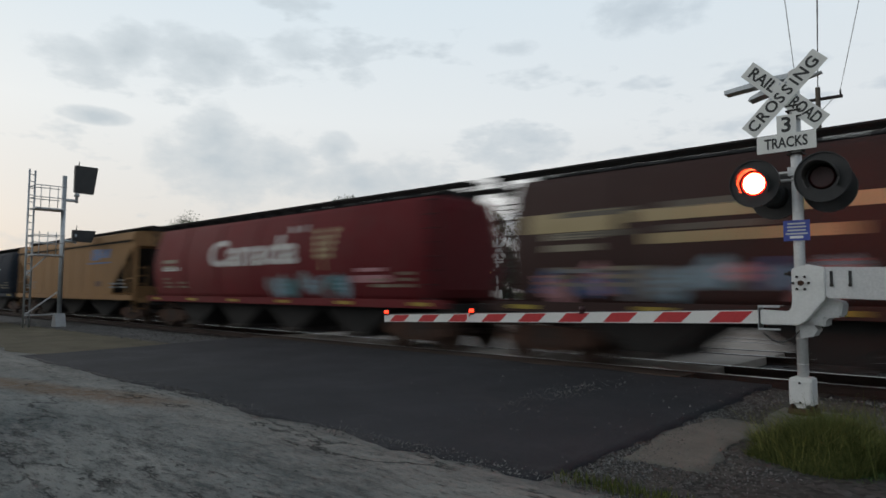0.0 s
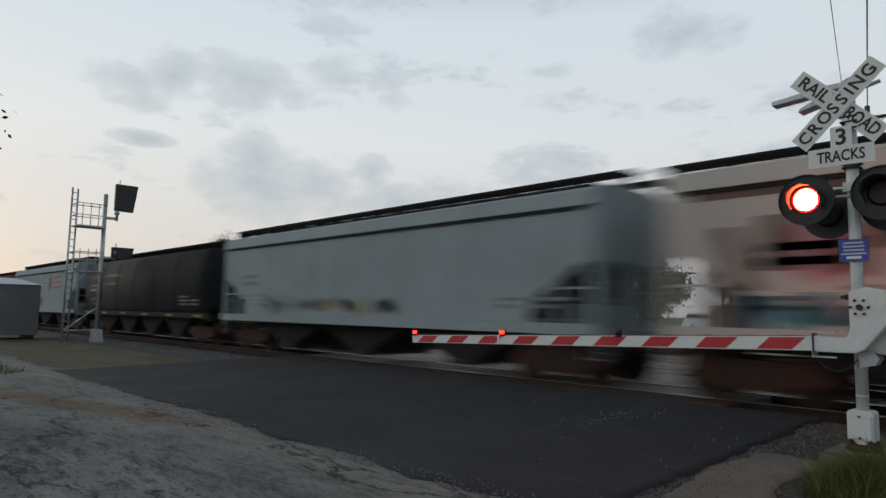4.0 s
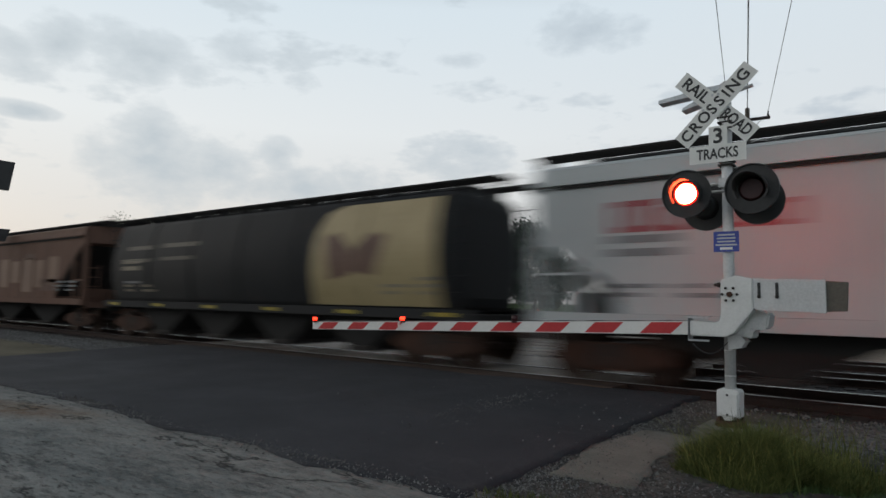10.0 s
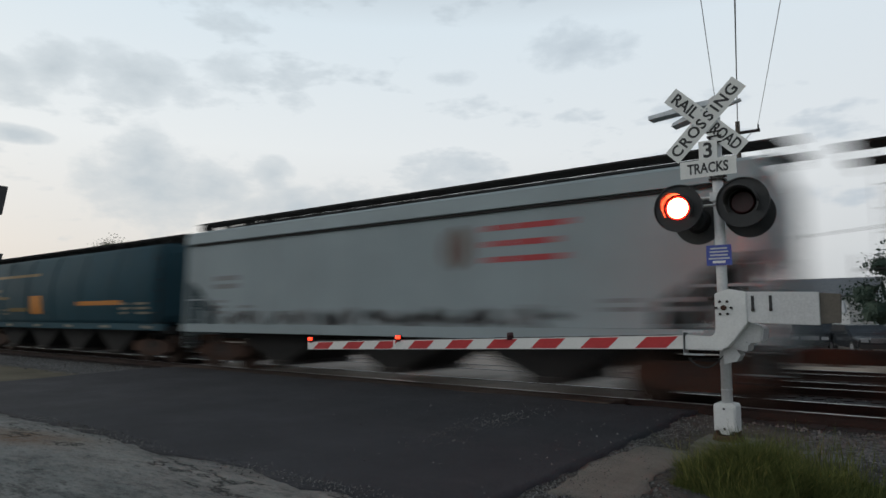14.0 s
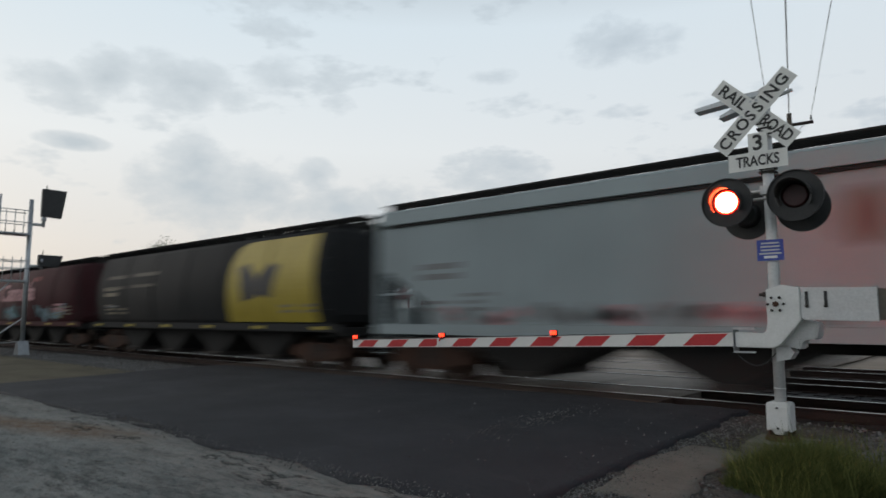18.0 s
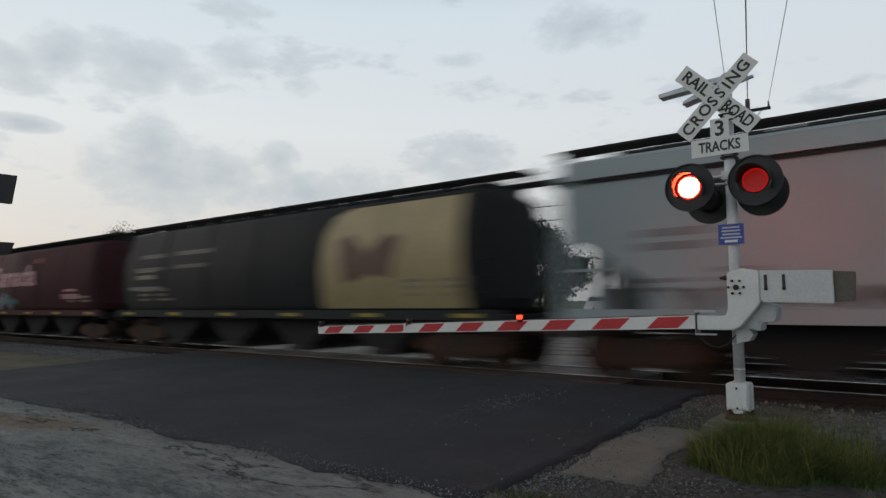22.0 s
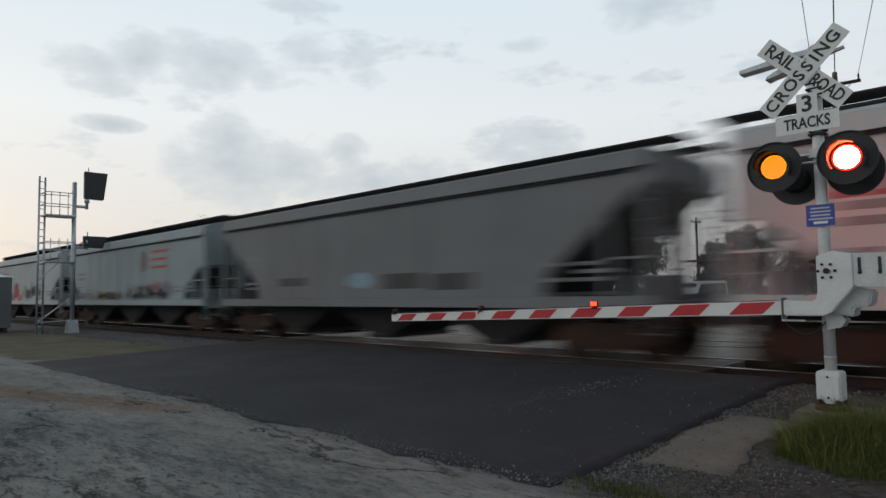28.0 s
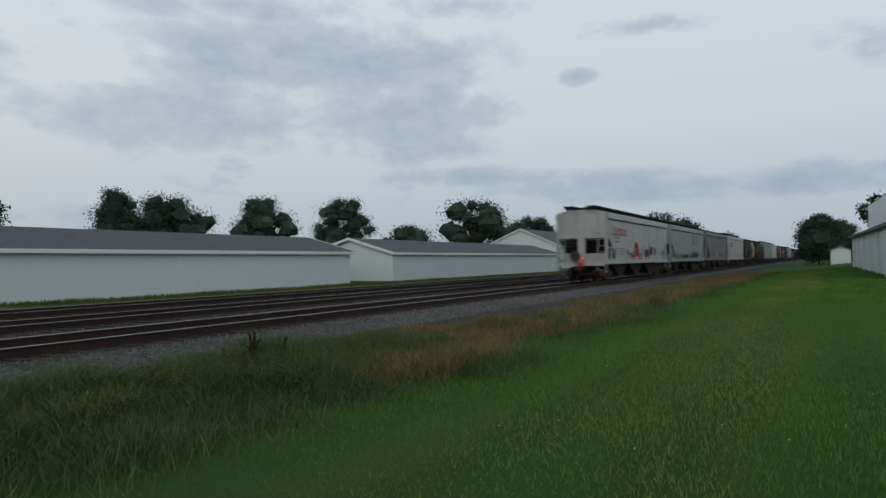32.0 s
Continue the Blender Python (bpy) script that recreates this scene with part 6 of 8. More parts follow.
def crossing_signal(m, facing_label, full=True):
    sig = thing("crossing_signal", m, facing_label, "crossing signal", "signals at the crossing")
    bm = bmesh.new()
    rod(bm, (0, 0, -0.02), (0, 0, 4.32), 0.064, seg=20)
    rod(bm, (0, 0, 4.32), (0, 0, 4.36), 0.07, 0.02, seg=16)
    for z in (0.62, 0.93):
        rod(bm, (0, 0, z), (0, 0, z + 0.012), 0.070, seg=20)
    part("mast", bm, silver_paint, sig, "silver painted round mast")
    bm = bmesh.new()
    prism(bm, [(-0.36, -0.42), (0.36, -0.42), (0.36, 0.36), (-0.36, 0.36)], -0.45, 0.02, "z")
    part("foundation", bm, pale_concrete, sig, "pale concrete foundation block", 0.05)
    # junction box at the foot
    bm = bmesh.new()
    prism(bm, [(-0.13, 0.13), (-0.11, 0.15), (-0.07, 0.15), (-0.05, 0.10), (0.05, 0.10), (0.07, 0.15), (0.11, 0.15), (0.13, 0.13), (0.13, 0.45), (0.11, 0.47), (-0.11, 0.47), (-0.13, 0.45)], -0.15, 0.10)
    jb = part("junction_box", bm, white_metal, sig, "cast junction box at the mast's foot", 0.012)
    bm = bmesh.new()
    prism(bm, [(-0.115, 0.16), (0.115, 0.16), (0.115, 0.43), (-0.115, 0.43)], -0.175, -0.151)
    part("cover", bm, white_metal, jb, "rounded cast cover", 0.008)
    bm = bmesh.new()
    for z in (0.175, 0.41):
        rod(bm, (0.0, -0.176, z), (0.0, -0.186, z), 0.014, seg=8)
    part("cover_bolt", bm, black_paint, jb)
    bm = bmesh.new()
    rod(bm, (0, 0, 0.015), (0, 0, 0.09), 0.19, 0.17, seg=20)
    for a in range(4):
        rod(bm, (0.14 * math.cos(a * 1.57 + 0.78), 0.14 * math.sin(a * 1.57 + 0.78), 0.02), (0.15 * math.cos(a * 1.57 + 0.78), 0.15 * math.sin(a * 1.57 + 0.78), 0.14), 0.018, seg=6)
    part("base_flange", bm, truck_rust, sig)
    # lamps on their cross bar
    bm = bmesh.new()
    rod(bm, (-0.40, -0.02, 3.03), (0.36, -0.02, 3.03), 0.022, seg=10)
    rod(bm, (-0.2, -0.05, 2.93), (0.2, -0.05, 2.93), 0.018, seg=8)
    box(bm, -0.085, 0.085, -0.085, 0.085, 2.98, 3.09)
    part("cross_bar", bm, silver_paint, sig, "pipe cross arm")
    for x, win in ((-0.435, LEFT), (0.335, RIGHT)):
        round_lamp(sig, x, 2.90, -0.22, win)
    for x, win in ((-0.31, RIGHT), (0.32, LEFT)):
        round_lamp(sig, x, 2.77 if x < 0 else 2.82, 0.16, win, 1)
    crossbuck(sig, 4.03, -0.09, -1, 0.0, -0.105)
    p3 = plate_sign(sig, -0.075, -0.11, 3.625, 0.225, 0.27, sign_white, "number_plate")
    words("lettering", "3", 0.27, pose(0, 0, 0.0045), sign_black, p3)
    pt = plate_sign(sig, -0.085, -0.118, 3.405, 0.685, 0.225, sign_white, "tracks_plate")
    words("lettering", "TRACKS", 0.185, pose(0, -0.005, 0.0045), sign_black, pt, 0.50)
    for z in (3.25, 3.30, 3.72, 3.80, 3.86):
        bm = bmesh.new()
        box(bm, -0.09, 0.09, -0.085, 0.085, z, z + 0.022)
        part("sign_clamp", bm, steel_dark, sig, "dark steel clamp")
    pb = plate_sign(sig, 0.0, -0.095, 2.285, 0.30, 0.255, blue_sign, "notice_plate")
    tagged(pb, "blue enamel notice plate")
    for k, w in enumerate((0.20, 0.22, 0.21, 0.25)):
        bm = bmesh.new()
        box(bm, -w / 2, w / 2, 0.085 - 0.042 * k - 0.010, 0.085 - 0.042 * k + 0.010, 0.0024, 0.0034)
        part("text_bar", bm, siding_grey, pb)
    bm = bmesh.new()
    box(bm, -0.075, 0.075, -0.10, -0.07, 0.0024, 0.0034)
    part("text_bar", bm, sign_white, pb)
    # bell on top, looking west
    bm = bmesh.new()
    prism(bm, [(-0.86, 4.20), (-0.86, 4.25), (-0.25, 4.32), (0.0, 4.32), (0.0, 4.26)], -0.02, 0.16)
    part("side_blade", bm, galvanised, sig, "sign blade seen edge on")
    bm = bmesh.new()
    prism(bm, [(-0.56, 4.06), (-0.54, 4.10), (-0.36, 4.18), (-0.05, 4.20), (-0.05, 4.16), (-0.3, 4.12)], 0.0, 0.2)
    part("side_blade", bm, galvanised, sig, "sign blade seen edge on")
    bm = bmesh.new()
    bar(bm, (0.05, 0.1, 4.22), (0.30, 0.1, 4.28), 0.05, 0.03)
    part("side_blade", bm, galvanised, sig)
    return sig


mast_x, mast_y = -2.085, -3.47
signal = crossing_signal(pose(mast_x, mast_y, 0), "silver crossing signal mast with white crossbuck and red lamps")


def gate_machine():
    g = thing("crossing_gate", pose(mast_x, mast_y, 0), "lowered red and white striped crossing gate", "crossing gate", "gates at the crossing")
    y0, y1 = -0.34, -0.18
    bm = bmesh.new()
    prism(bm, [(-0.385, 1.115), (0.03, 1.115), (0.12, 1.16), (0.345, 1.44), (0.345, 1.81), (0.16, 1.85), (0.02, 1.81), (-0.015, 1.80), (-0.015, 1.40), (-0.03, 1.31), (-0.08, 1.28), (-0.385, 1.30)], y0, y1)
    part("arm_bracket", bm, white_metal, g, "white cast swan-neck bracket", 0.012)
    bm = bmesh.new()
    cx, cz = 0.09, 1.625
    rod(bm, (cx, y0, cz), (cx, y0 - 0.028, cz), 0.032, seg=16)
    part("pivot_cap", bm, truck_rust, g, "rusty pivot cap")
    for k in range(6):
        bm = bmesh.new()
        a = math.pi * k / 3
        rod(bm, (cx + 0.085 * math.cos(a), y0, cz + 0.085 * math.sin(a)), (cx + 0.085 * math.cos(a), y0 - 0.02, cz + 0.085 * math.sin(a)), 0.016, seg=8)
        part("bolt", bm, steel_dark, g)
    bm = bmesh.new()
    prism(bm, [(0.34, 1.815), (0.345, 1.46), (0.38, 1.445), (1.09, 1.425), (1.09, 1.795)], y0 + 0.02, y0 + 0.06)
    cw = part("counterweight_arm", bm, silver_paint, g, "flat aluminium counterweight arm", 0.006)
    bm = bmesh.new()
    prism(bm, [(1.085, 1.44), (1.285, 1.45), (1.30, 1.77), (1.085, 1.785)], y0 + 0.05, y0 + 0.10)
    part("counterweight", bm, concrete, g, "scuffed counterweight plate", 0.006)
    for x in (0.41, 0.60):
        bm = bmesh.new()
        box(bm, x - 0.016, x + 0.016, y0 + 0.012, y0 + 0.019, 1.61, 1.765)
        part("slot", bm, black_paint, cw)
        bm = bmesh.new()
        rod(bm, (x, y0 + 0.019, 1.60), (x, y0 - 0.004, 1.60), 0.020, seg=10)
        part("bolt", bm, steel_dark, cw)
    bm = bmesh.new()
    prism(bm, [(0.02, 1.15), (0.30, 1.10), (0.30, 1.20), (0.46, 1.22), (0.49, 1.40), (0.3, 1.46), (0.0, 1.35)], -0.17, 0.16)
    part("gate_motor", bm, silver_paint, g, "grey gate mechanism housing", 0.02)
    bm = bmesh.new()
    prism(bm, [(0.02, 0.95), (0.16, 0.98), (0.21, 1.06), (0.16, 1.13), (0.0, 1.13)], -0.13, 0.10)
    part("motor_clamp", bm, silver_paint, g)
    bm = bmesh.new()
    box(bm, -0.40, -0.395, y0 - 0.02, y1 + 0.02, 1.07, 1.34)
    for z in (1.345, 1.07):
        box(bm, -0.40, -0.15, y0 - 0.02, y0 + 0.0, z - 0.02, z)
    box(bm, -0.40, -0.15, y0 - 0.02, y1, 1.345, 1.352)
    part("shear_clamp", bm, galvanised, g, "steel arm clamp")
    bm = bmesh.new()
    rod(bm, (-0.10, y0 + 0.05, 1.74), (0.0, y0 + 0.05, 1.74), 0.018, seg=8)
    rod(bm, (-0.06, y0 + 0.05, 1.74), (-0.02, y0 + 0.05, 1.74), 0.03, seg=6)
    part("grease_nipple", bm, steel_dark, g)
    arm = gate_arm(g, -0.42, 1.205, -7.42, 0.975, -0.26, 9, 0.135)
    bm = bmesh.new()
    for d in (0.06, 0.14):
        for z in (-0.045, 0.045):
            rod(bm, (d, -0.02, z), (d, -0.034, z), 0.014, seg=8)
    part("arm_bolt", bm, steel_dark, arm)
    bm = bmesh.new()
    box(bm, 4.79, 4.83, -0.03, 0.03, -0.075, 0.08)
    part("splice", bm, sign_white, arm, "white splice plate")
    bm = bmesh.new()
    rows = []
    for k in range(29):
        x, z = 6.9 * k / 28, 0.082 + 0.007 * (k % 2)
        rows.append([bm.verts.new((x, 0.007 * math.cos(q * 1.2566), z + 0.007 * math.sin(q * 1.2566))) for q in range(5)])
    for r0, r1 in zip(rows, rows[1:]):
        for q in range(5):
            bm.faces.new((r0[q], r0[(q + 1) % 5], r1[(q + 1) % 5], r1[q]))
    part("lamp_cable", bm, black_paint, arm, "thin black cable along the arm")
    bm = bmesh.new()
    loop = [(-0.36 + 0.41 * f, -0.30 + 0.20 * f, 1.13 - 0.26 * math.sin(math.pi * (0.15 + 0.75 * f)) + 0.06 * f) for f in [k / 12 for k in range(13)]]
    rows = [[bm.verts.new((x, y + 0.011 * math.cos(q * 1.0472), z + 0.011 * math.sin(q * 1.0472))) for q in range(6)] for x, y, z in loop]
    for r0, r1 in zip(rows, rows[1:]):
        for q in range(6):
            bm.faces.new((r0[q], r0[(q + 1) % 6], r1[(q + 1) % 6], r1[q])).smooth = True
    part("lamp_lead", bm, black_paint, g, "black cable looping from arm to mast")
    early = [w for w in LEFT if w[0] < 20.5]
    third = [w for w in RIGHT if w[0] < 17.2] + [(17.7, 31.9)]
    arm_lamp(arm, 6.92, early)
    arm_lamp(arm, 4.72, early)
    arm_lamp(arm, 2.53, third)


gate_machine()


def far_signal():
    m = pose(-21.0, 14.6, 0, 0, 0, 180)
    sig = thing("crossing_signal", m, "crossing signal across the tracks, seen from behind", "crossing signal", "signals at the crossing")
    bm = bmesh.new()
    rod(bm, (0, 0, -0.1), (0, 0, 4.3), 0.064, seg=12)
    part("mast", bm, silver_paint, sig, "silver painted round mast")
    bm = bmesh.new()
    box(bm, -0.13, 0.13, -0.12, 0.12, 0.0, 0.36)
    part("junction_box", bm, white_metal, sig, "", 0.01)
    bm = bmesh.new()
    rod(bm, (-0.40, 0, 2.66), (0.40, 0, 2.66), 0.022, seg=8)
    part("cross_bar", bm, silver_paint, sig)
    for x, win in ((-0.38, RIGHT), (0.38, LEFT)):
        round_lamp(sig, x, 2.55, 0.2, win, 1)
        round_lamp(sig, x, 2.55, -0.2, win, -1)
    crossbuck(sig, 3.75, -0.09, -1)
    pt = plate_sign(sig, 0.0, -0.11, 3.15, 0.685, 0.225, sign_white, "tracks_plate")
    g = thing("crossing_gate", m, "lowered striped crossing gate across the tracks", "crossing gate", "gates at the crossing")
    bm = bmesh.new()
    prism(bm, [(-0.42, 0.98), (0.05, 0.98), (0.3, 1.25), (0.3, 1.6), (-0.05, 1.6), (-0.1, 1.18), (-0.42, 1.16)], -0.34, -0.2)
    part("arm_bracket", bm, white_metal, g, "white cast bracket", 0.01)
    bm = bmesh.new()
    box(bm, 0.28, 1.2, -0.3, -0.26, 1.25, 1.58)
    part("counterweight_arm", bm, silver_paint, g)
    arm = gate_arm(g, -0.42, 1.07, -8.6, 1.02, -0.27, 10, 0.13)
    for d, win in ((8.0, [(0.0, 31.95)]), (5.4, [(0.0, 31.95)]), (3.0, RIGHT)):
        arm_lamp(arm, d, win)


far_signal()


# ---- signal tower and equipment hut ----
def signal_tower():
    t = thing("signal_tower", pose(-34.0, -3.0, GROUND), "galvanised railway signal mast with caged ladder and black heads", "railway signal")
    bm = bmesh.new()
    rod(bm, (0.1, 0.72, 0.0), (0.1, 0.72, 7.15), 0.10, seg=12)
    prism(bm, [(-0.24, 0.0), (0.44, 0.0), (0.22, 0.62), (-0.02, 0.62)], 0.5, 0.94)
    part("pole", bm, galvanised, t, "round galvanised pole with flared foot")
    for y, x in ((-0.72, 0.0), (-0.42, -0.25)):
        bm = bmesh.new()
        rod(bm, (x, y, 0.0), (x, y, 7.3), 0.045, seg=8)
        part("ladder_rail", bm, galvanised, t)
    for k in range(22):
        bm = bmesh.new()
        z = 0.35 + 0.32 * k
        rod(bm, (0.0, -0.72, z), (-0.25, -0.42, z), 0.02, seg=6)
        part("rung", bm, galvanised, t)
    for z in (3.3, 5.45):
        bm = bmesh.new()
        box(bm, -0.45, 0.5, -0.55, 0.72, z, z + 0.07)
        part("platform", bm, galvanised, t, "grating platform")
    for base in (3.3, 5.45):
        for h in (0.55, 1.1) if base > 4 else (0.6, 0.95):
            bm = bmesh.new()
            rod(bm, (0.5, -0.55, base + h), (0.5, 0.72, base + h), 0.022, seg=6)
            rod(bm, (-0.45, -0.55, base + h), (-0.45, 0.72, base + h), 0.022, seg=6)
            rod(bm, (-0.45, -0.55, base + h), (0.5, -0.55, base + h), 0.022, seg=6)
            part("handrail", bm, galvanised, t)
        for y in (-0.35, 0.0, 0.35):
            bm = bmesh.new()
            rod(bm, (0.5, y, base), (0.5, y, base + 1.1), 0.02, seg=6)
            part("baluster", bm, galvanised, t)
    bm = bmesh.new()
    bar(bm, (0.1, 0.72, 1.7), (0.0, -0.72, 0.55), 0.05, 0.05)
    bar(bm, (0.1, 0.72, 0.6), (0.0, -0.72, 0.55), 0.05, 0.05)
    bar(bm, (0.1, 0.1, 3.3), (0.0, -0.72, 2.4), 0.05, 0.05)
    part("brace", bm, galvanised, t)
    for z, hh, w in ((5.85, 1.32, 1.0), (3.9, 0.55, 1.0)):
        head = thing_child("signal_head", t, pose(0.1, 0.72, z))
        bm = bmesh.new()
        rod(bm, (0, 0, 0.15), (0, 0.55, 0.15), 0.07, seg=8)
        rod(bm, (0, 0.55, 0.05), (0, 0.55, 0.75 if hh > 1 else 0.3), 0.07, seg=8)
        rod(bm, (0, 0.55, 0.35), (0, 0.55, 0.5), 0.12, seg=8)
        part("bracket", bm, galvanised, head)
        bm = bmesh.new()
        z0 = 0.55 if hh > 1 else 0.15
        prism(bm, [(0.42, z0), (1.28, z0 - 0.02), (1.45, z0 + hh), (0.42, z0 + hh)], -0.12, 0.10, "x")
        part("background", bm, black_paint, head, "black signal backboard", 0.02)
        bm = bmesh.new()
        for k in range(3 if hh > 1 else 1):
            zz = z0 + hh * (k + 0.5) / (3 if hh > 1 else 1)
            rod(bm, (-0.45, 0.9, zz), (-0.1, 0.9, zz), 0.14, seg=12)
        part("hood", bm, black_paint, head)
        bm = bmesh.new()
        rod(bm, (0, 0.6, z0 + hh), (0, 0.6, z0 + hh + 0.2), 0.02, seg=6)
        part("vent", bm, steel_dark, head)


signal_tower()


def equipment_hut():
    h = thing("equipment_hut", pose(-39.2, -5.6, GROUND), "grey steel railway equipment hut on skids", "equipment hut")
    bm = bmesh.new()
    box(bm, -1.3, 1.3, -1.75, 1.75, 0.22, 2.72)
    part("wall", bm, slate_metal, h, "dull grey steel walls", 0.02)
    bm = bmesh.new()
    v = [bm.verts.new(p) for p in ((-1.4, -1.85, 2.724), (1.4, -1.85, 2.724), (1.4, 1.85, 2.724), (-1.4, 1.85, 2.724), (-0.5, -0.75, 3.05), (0.5, -0.75, 3.05), (0.5, 0.75, 3.05), (-0.5, 0.75, 3.05))]
    for f in ((0, 3, 2, 1), (4, 5, 6, 7), (0, 1, 5, 4), (1, 2, 6, 5), (2, 3, 7, 6), (3, 0, 4, 7)):
        bm.faces.new([v[i] for i in f])
    part("roof", bm, roof_white, h, "pale hipped metal roof")
    for y in (-1.5, 1.5):
        bm = bmesh.new()
        box(bm, -1.35, 1.35, y - 0.08, y + 0.08, 0.0, 0.22)
        part("skid", bm, steel_dark, h)
    bm = bmesh.new()
    box(bm, 1.3, 1.315, -0.95, -0.6, 2.35, 2.52)
    part("label_plate", bm, sign_white, h)


slate_metal = varied("grey_enamelled_steel", (0.105, 0.115, 0.12), (0.15, 0.16, 0.165), 1.2, 0.55)
equipment_hut()


# ---- pole line ----
def utility_pole(x, y, top, arm_dir, label):
    p = thing("utility_pole", pose(x, y, GROUND), label, "utility pole", "utility poles")
    bm = bmesh.new()
    rod(bm, (0, 0, 0), (0, 0, top), 0.15, 0.10, seg=12)
    part("pole", bm, bark, p, "weathered wooden pole")
    d = Vector((math.cos(arm_dir), math.sin(arm_dir), 0))
    bm = bmesh.new()
    bar(bm, Vector((0, 0, top - 0.55)) - d * 0.9, Vector((0, 0, top - 0.55)) + d * 0.95, 0.10, 0.13)
    arm = part("crossarm", bm, tie_wood, p, "wooden crossarm")
    bm = bmesh.new()
    bar(bm, (0, 0, top - 1.2), Vector((0, 0, top - 0.6)) + d * 0.6, 0.04, 0.03)
    part("brace", bm, galvanised, p)
    for k in (-0.8, 0.0, 0.87):
        bm = bmesh.new()
        q = Vector((0, 0, top - 0.48)) + d * k
        rod(bm, q, q + Vector((0, 0, 0.24)), 0.045, 0.03, seg=8)
        part("insulator", bm, black_paint, arm)
    return [Vector((x, y, GROUND + top - 0.25)) + d * k for k in (-0.8, 0.0, 0.87)]


def wire(a, b, sag, name="overhead_wire", r=0.011):
    bm = bmesh.new()
    n = 14
    pts = [a.lerp(b, t / n) - Vector((0, 0, sag * 4 * (t / n) * (1 - t / n))) for t in range(n + 1)]
    ring = [(r * math.cos(k * 1.2566), r * math.sin(k * 1.2566)) for k in range(5)]
    way = (b - a).normalized()
    side = way.cross(Vector((0, 0, 1))).normalized()
    top = side.cross(way)
    rows = [[bm.verts.new(p + side * u + top * v) for u, v in ring] for p in pts]
    for r0, r1 in zip(rows, rows[1:]):
        for k in range(5):
            bm.faces.new((r0[k], r0[(k + 1) % 5], r1[(k + 1) % 5], r1[k])).smooth = True
    bm.faces.new(rows[0][::-1])
    bm.faces.new(rows[-1])
    tagged(new(name, mesh_of(name, bm, black_paint, False)), "thin black overhead wire strung between poles", "wire", "overhead wires")


near_ends = utility_pole(-6.95, 20.0, 10.95, radians(5), "wooden utility pole beyond the tracks")
back_ends = utility_pole(5.7, -34.0, 11.0, radians(-8), "wooden utility pole beside the lawn")
for a, b, dx, r in zip(near_ends, back_ends, (-0.8, -0.5, 0.8), (0.012, 0.022, 0.011)):
    wire(a, b + Vector((dx, 0, 0)), 0.3, r=r)
east_ends = utility_pole(13.0, 47.5, 7.4, radians(80), "wooden utility pole behind the sheds")
mid_ends = utility_pole(3.0, 46.0, 9.5, radians(80), "wooden utility pole behind the yard")
west_ends = utility_pole(-30.0, 60.0, 9.5, radians(80), "wooden utility pole along the street")
for e0, e1 in ((east_ends, mid_ends), (mid_ends, west_ends)):
    for a, b in zip(e0, e1):
        wire(a, b, 0.5)

# ---- buildings across the tracks ----


def gable_roof(bm, x0, x1, y0, y1, eave, ridge, along="x", over=0.3, thick=0.12):
    """Two roof slabs that meet at the ridge."""
    if along == "x":
        ym = (y0 + y1) / 2
        slope = (ridge - eave) / ((y1 - y0) / 2)
        lo = eave - slope * over
        prism(bm, [(y0 - over, lo), (ym, ridge), (y1 + over, lo), (y1 + over, lo + thick), (ym, ridge + thick), (y0 - over, lo + thick)], x0 - over, x1 + over, "x")
    else:
        xm = (x0 + x1) / 2
        slope = (ridge - eave) / ((x1 - x0) / 2)
        lo = eave - slope * over
        prism(bm, [(x0 - over, lo), (xm, ridge), (x1 + over, lo), (x1 + over, lo + thick), (xm, ridge + thick), (x0 - over, lo + thick)], y0 - over, y1 + over, "y")


EAST = pose(0.08, -11.938, 0, 0, 0, 2.08) @ pose(-0.08, 12.121, 0)       # the eastern plots lie two degrees out of line with the tracks
CORNER = pose(8.5, 15.6, 0, 0, 0, 2.08) @ pose(-8.5, -15.6, 0)


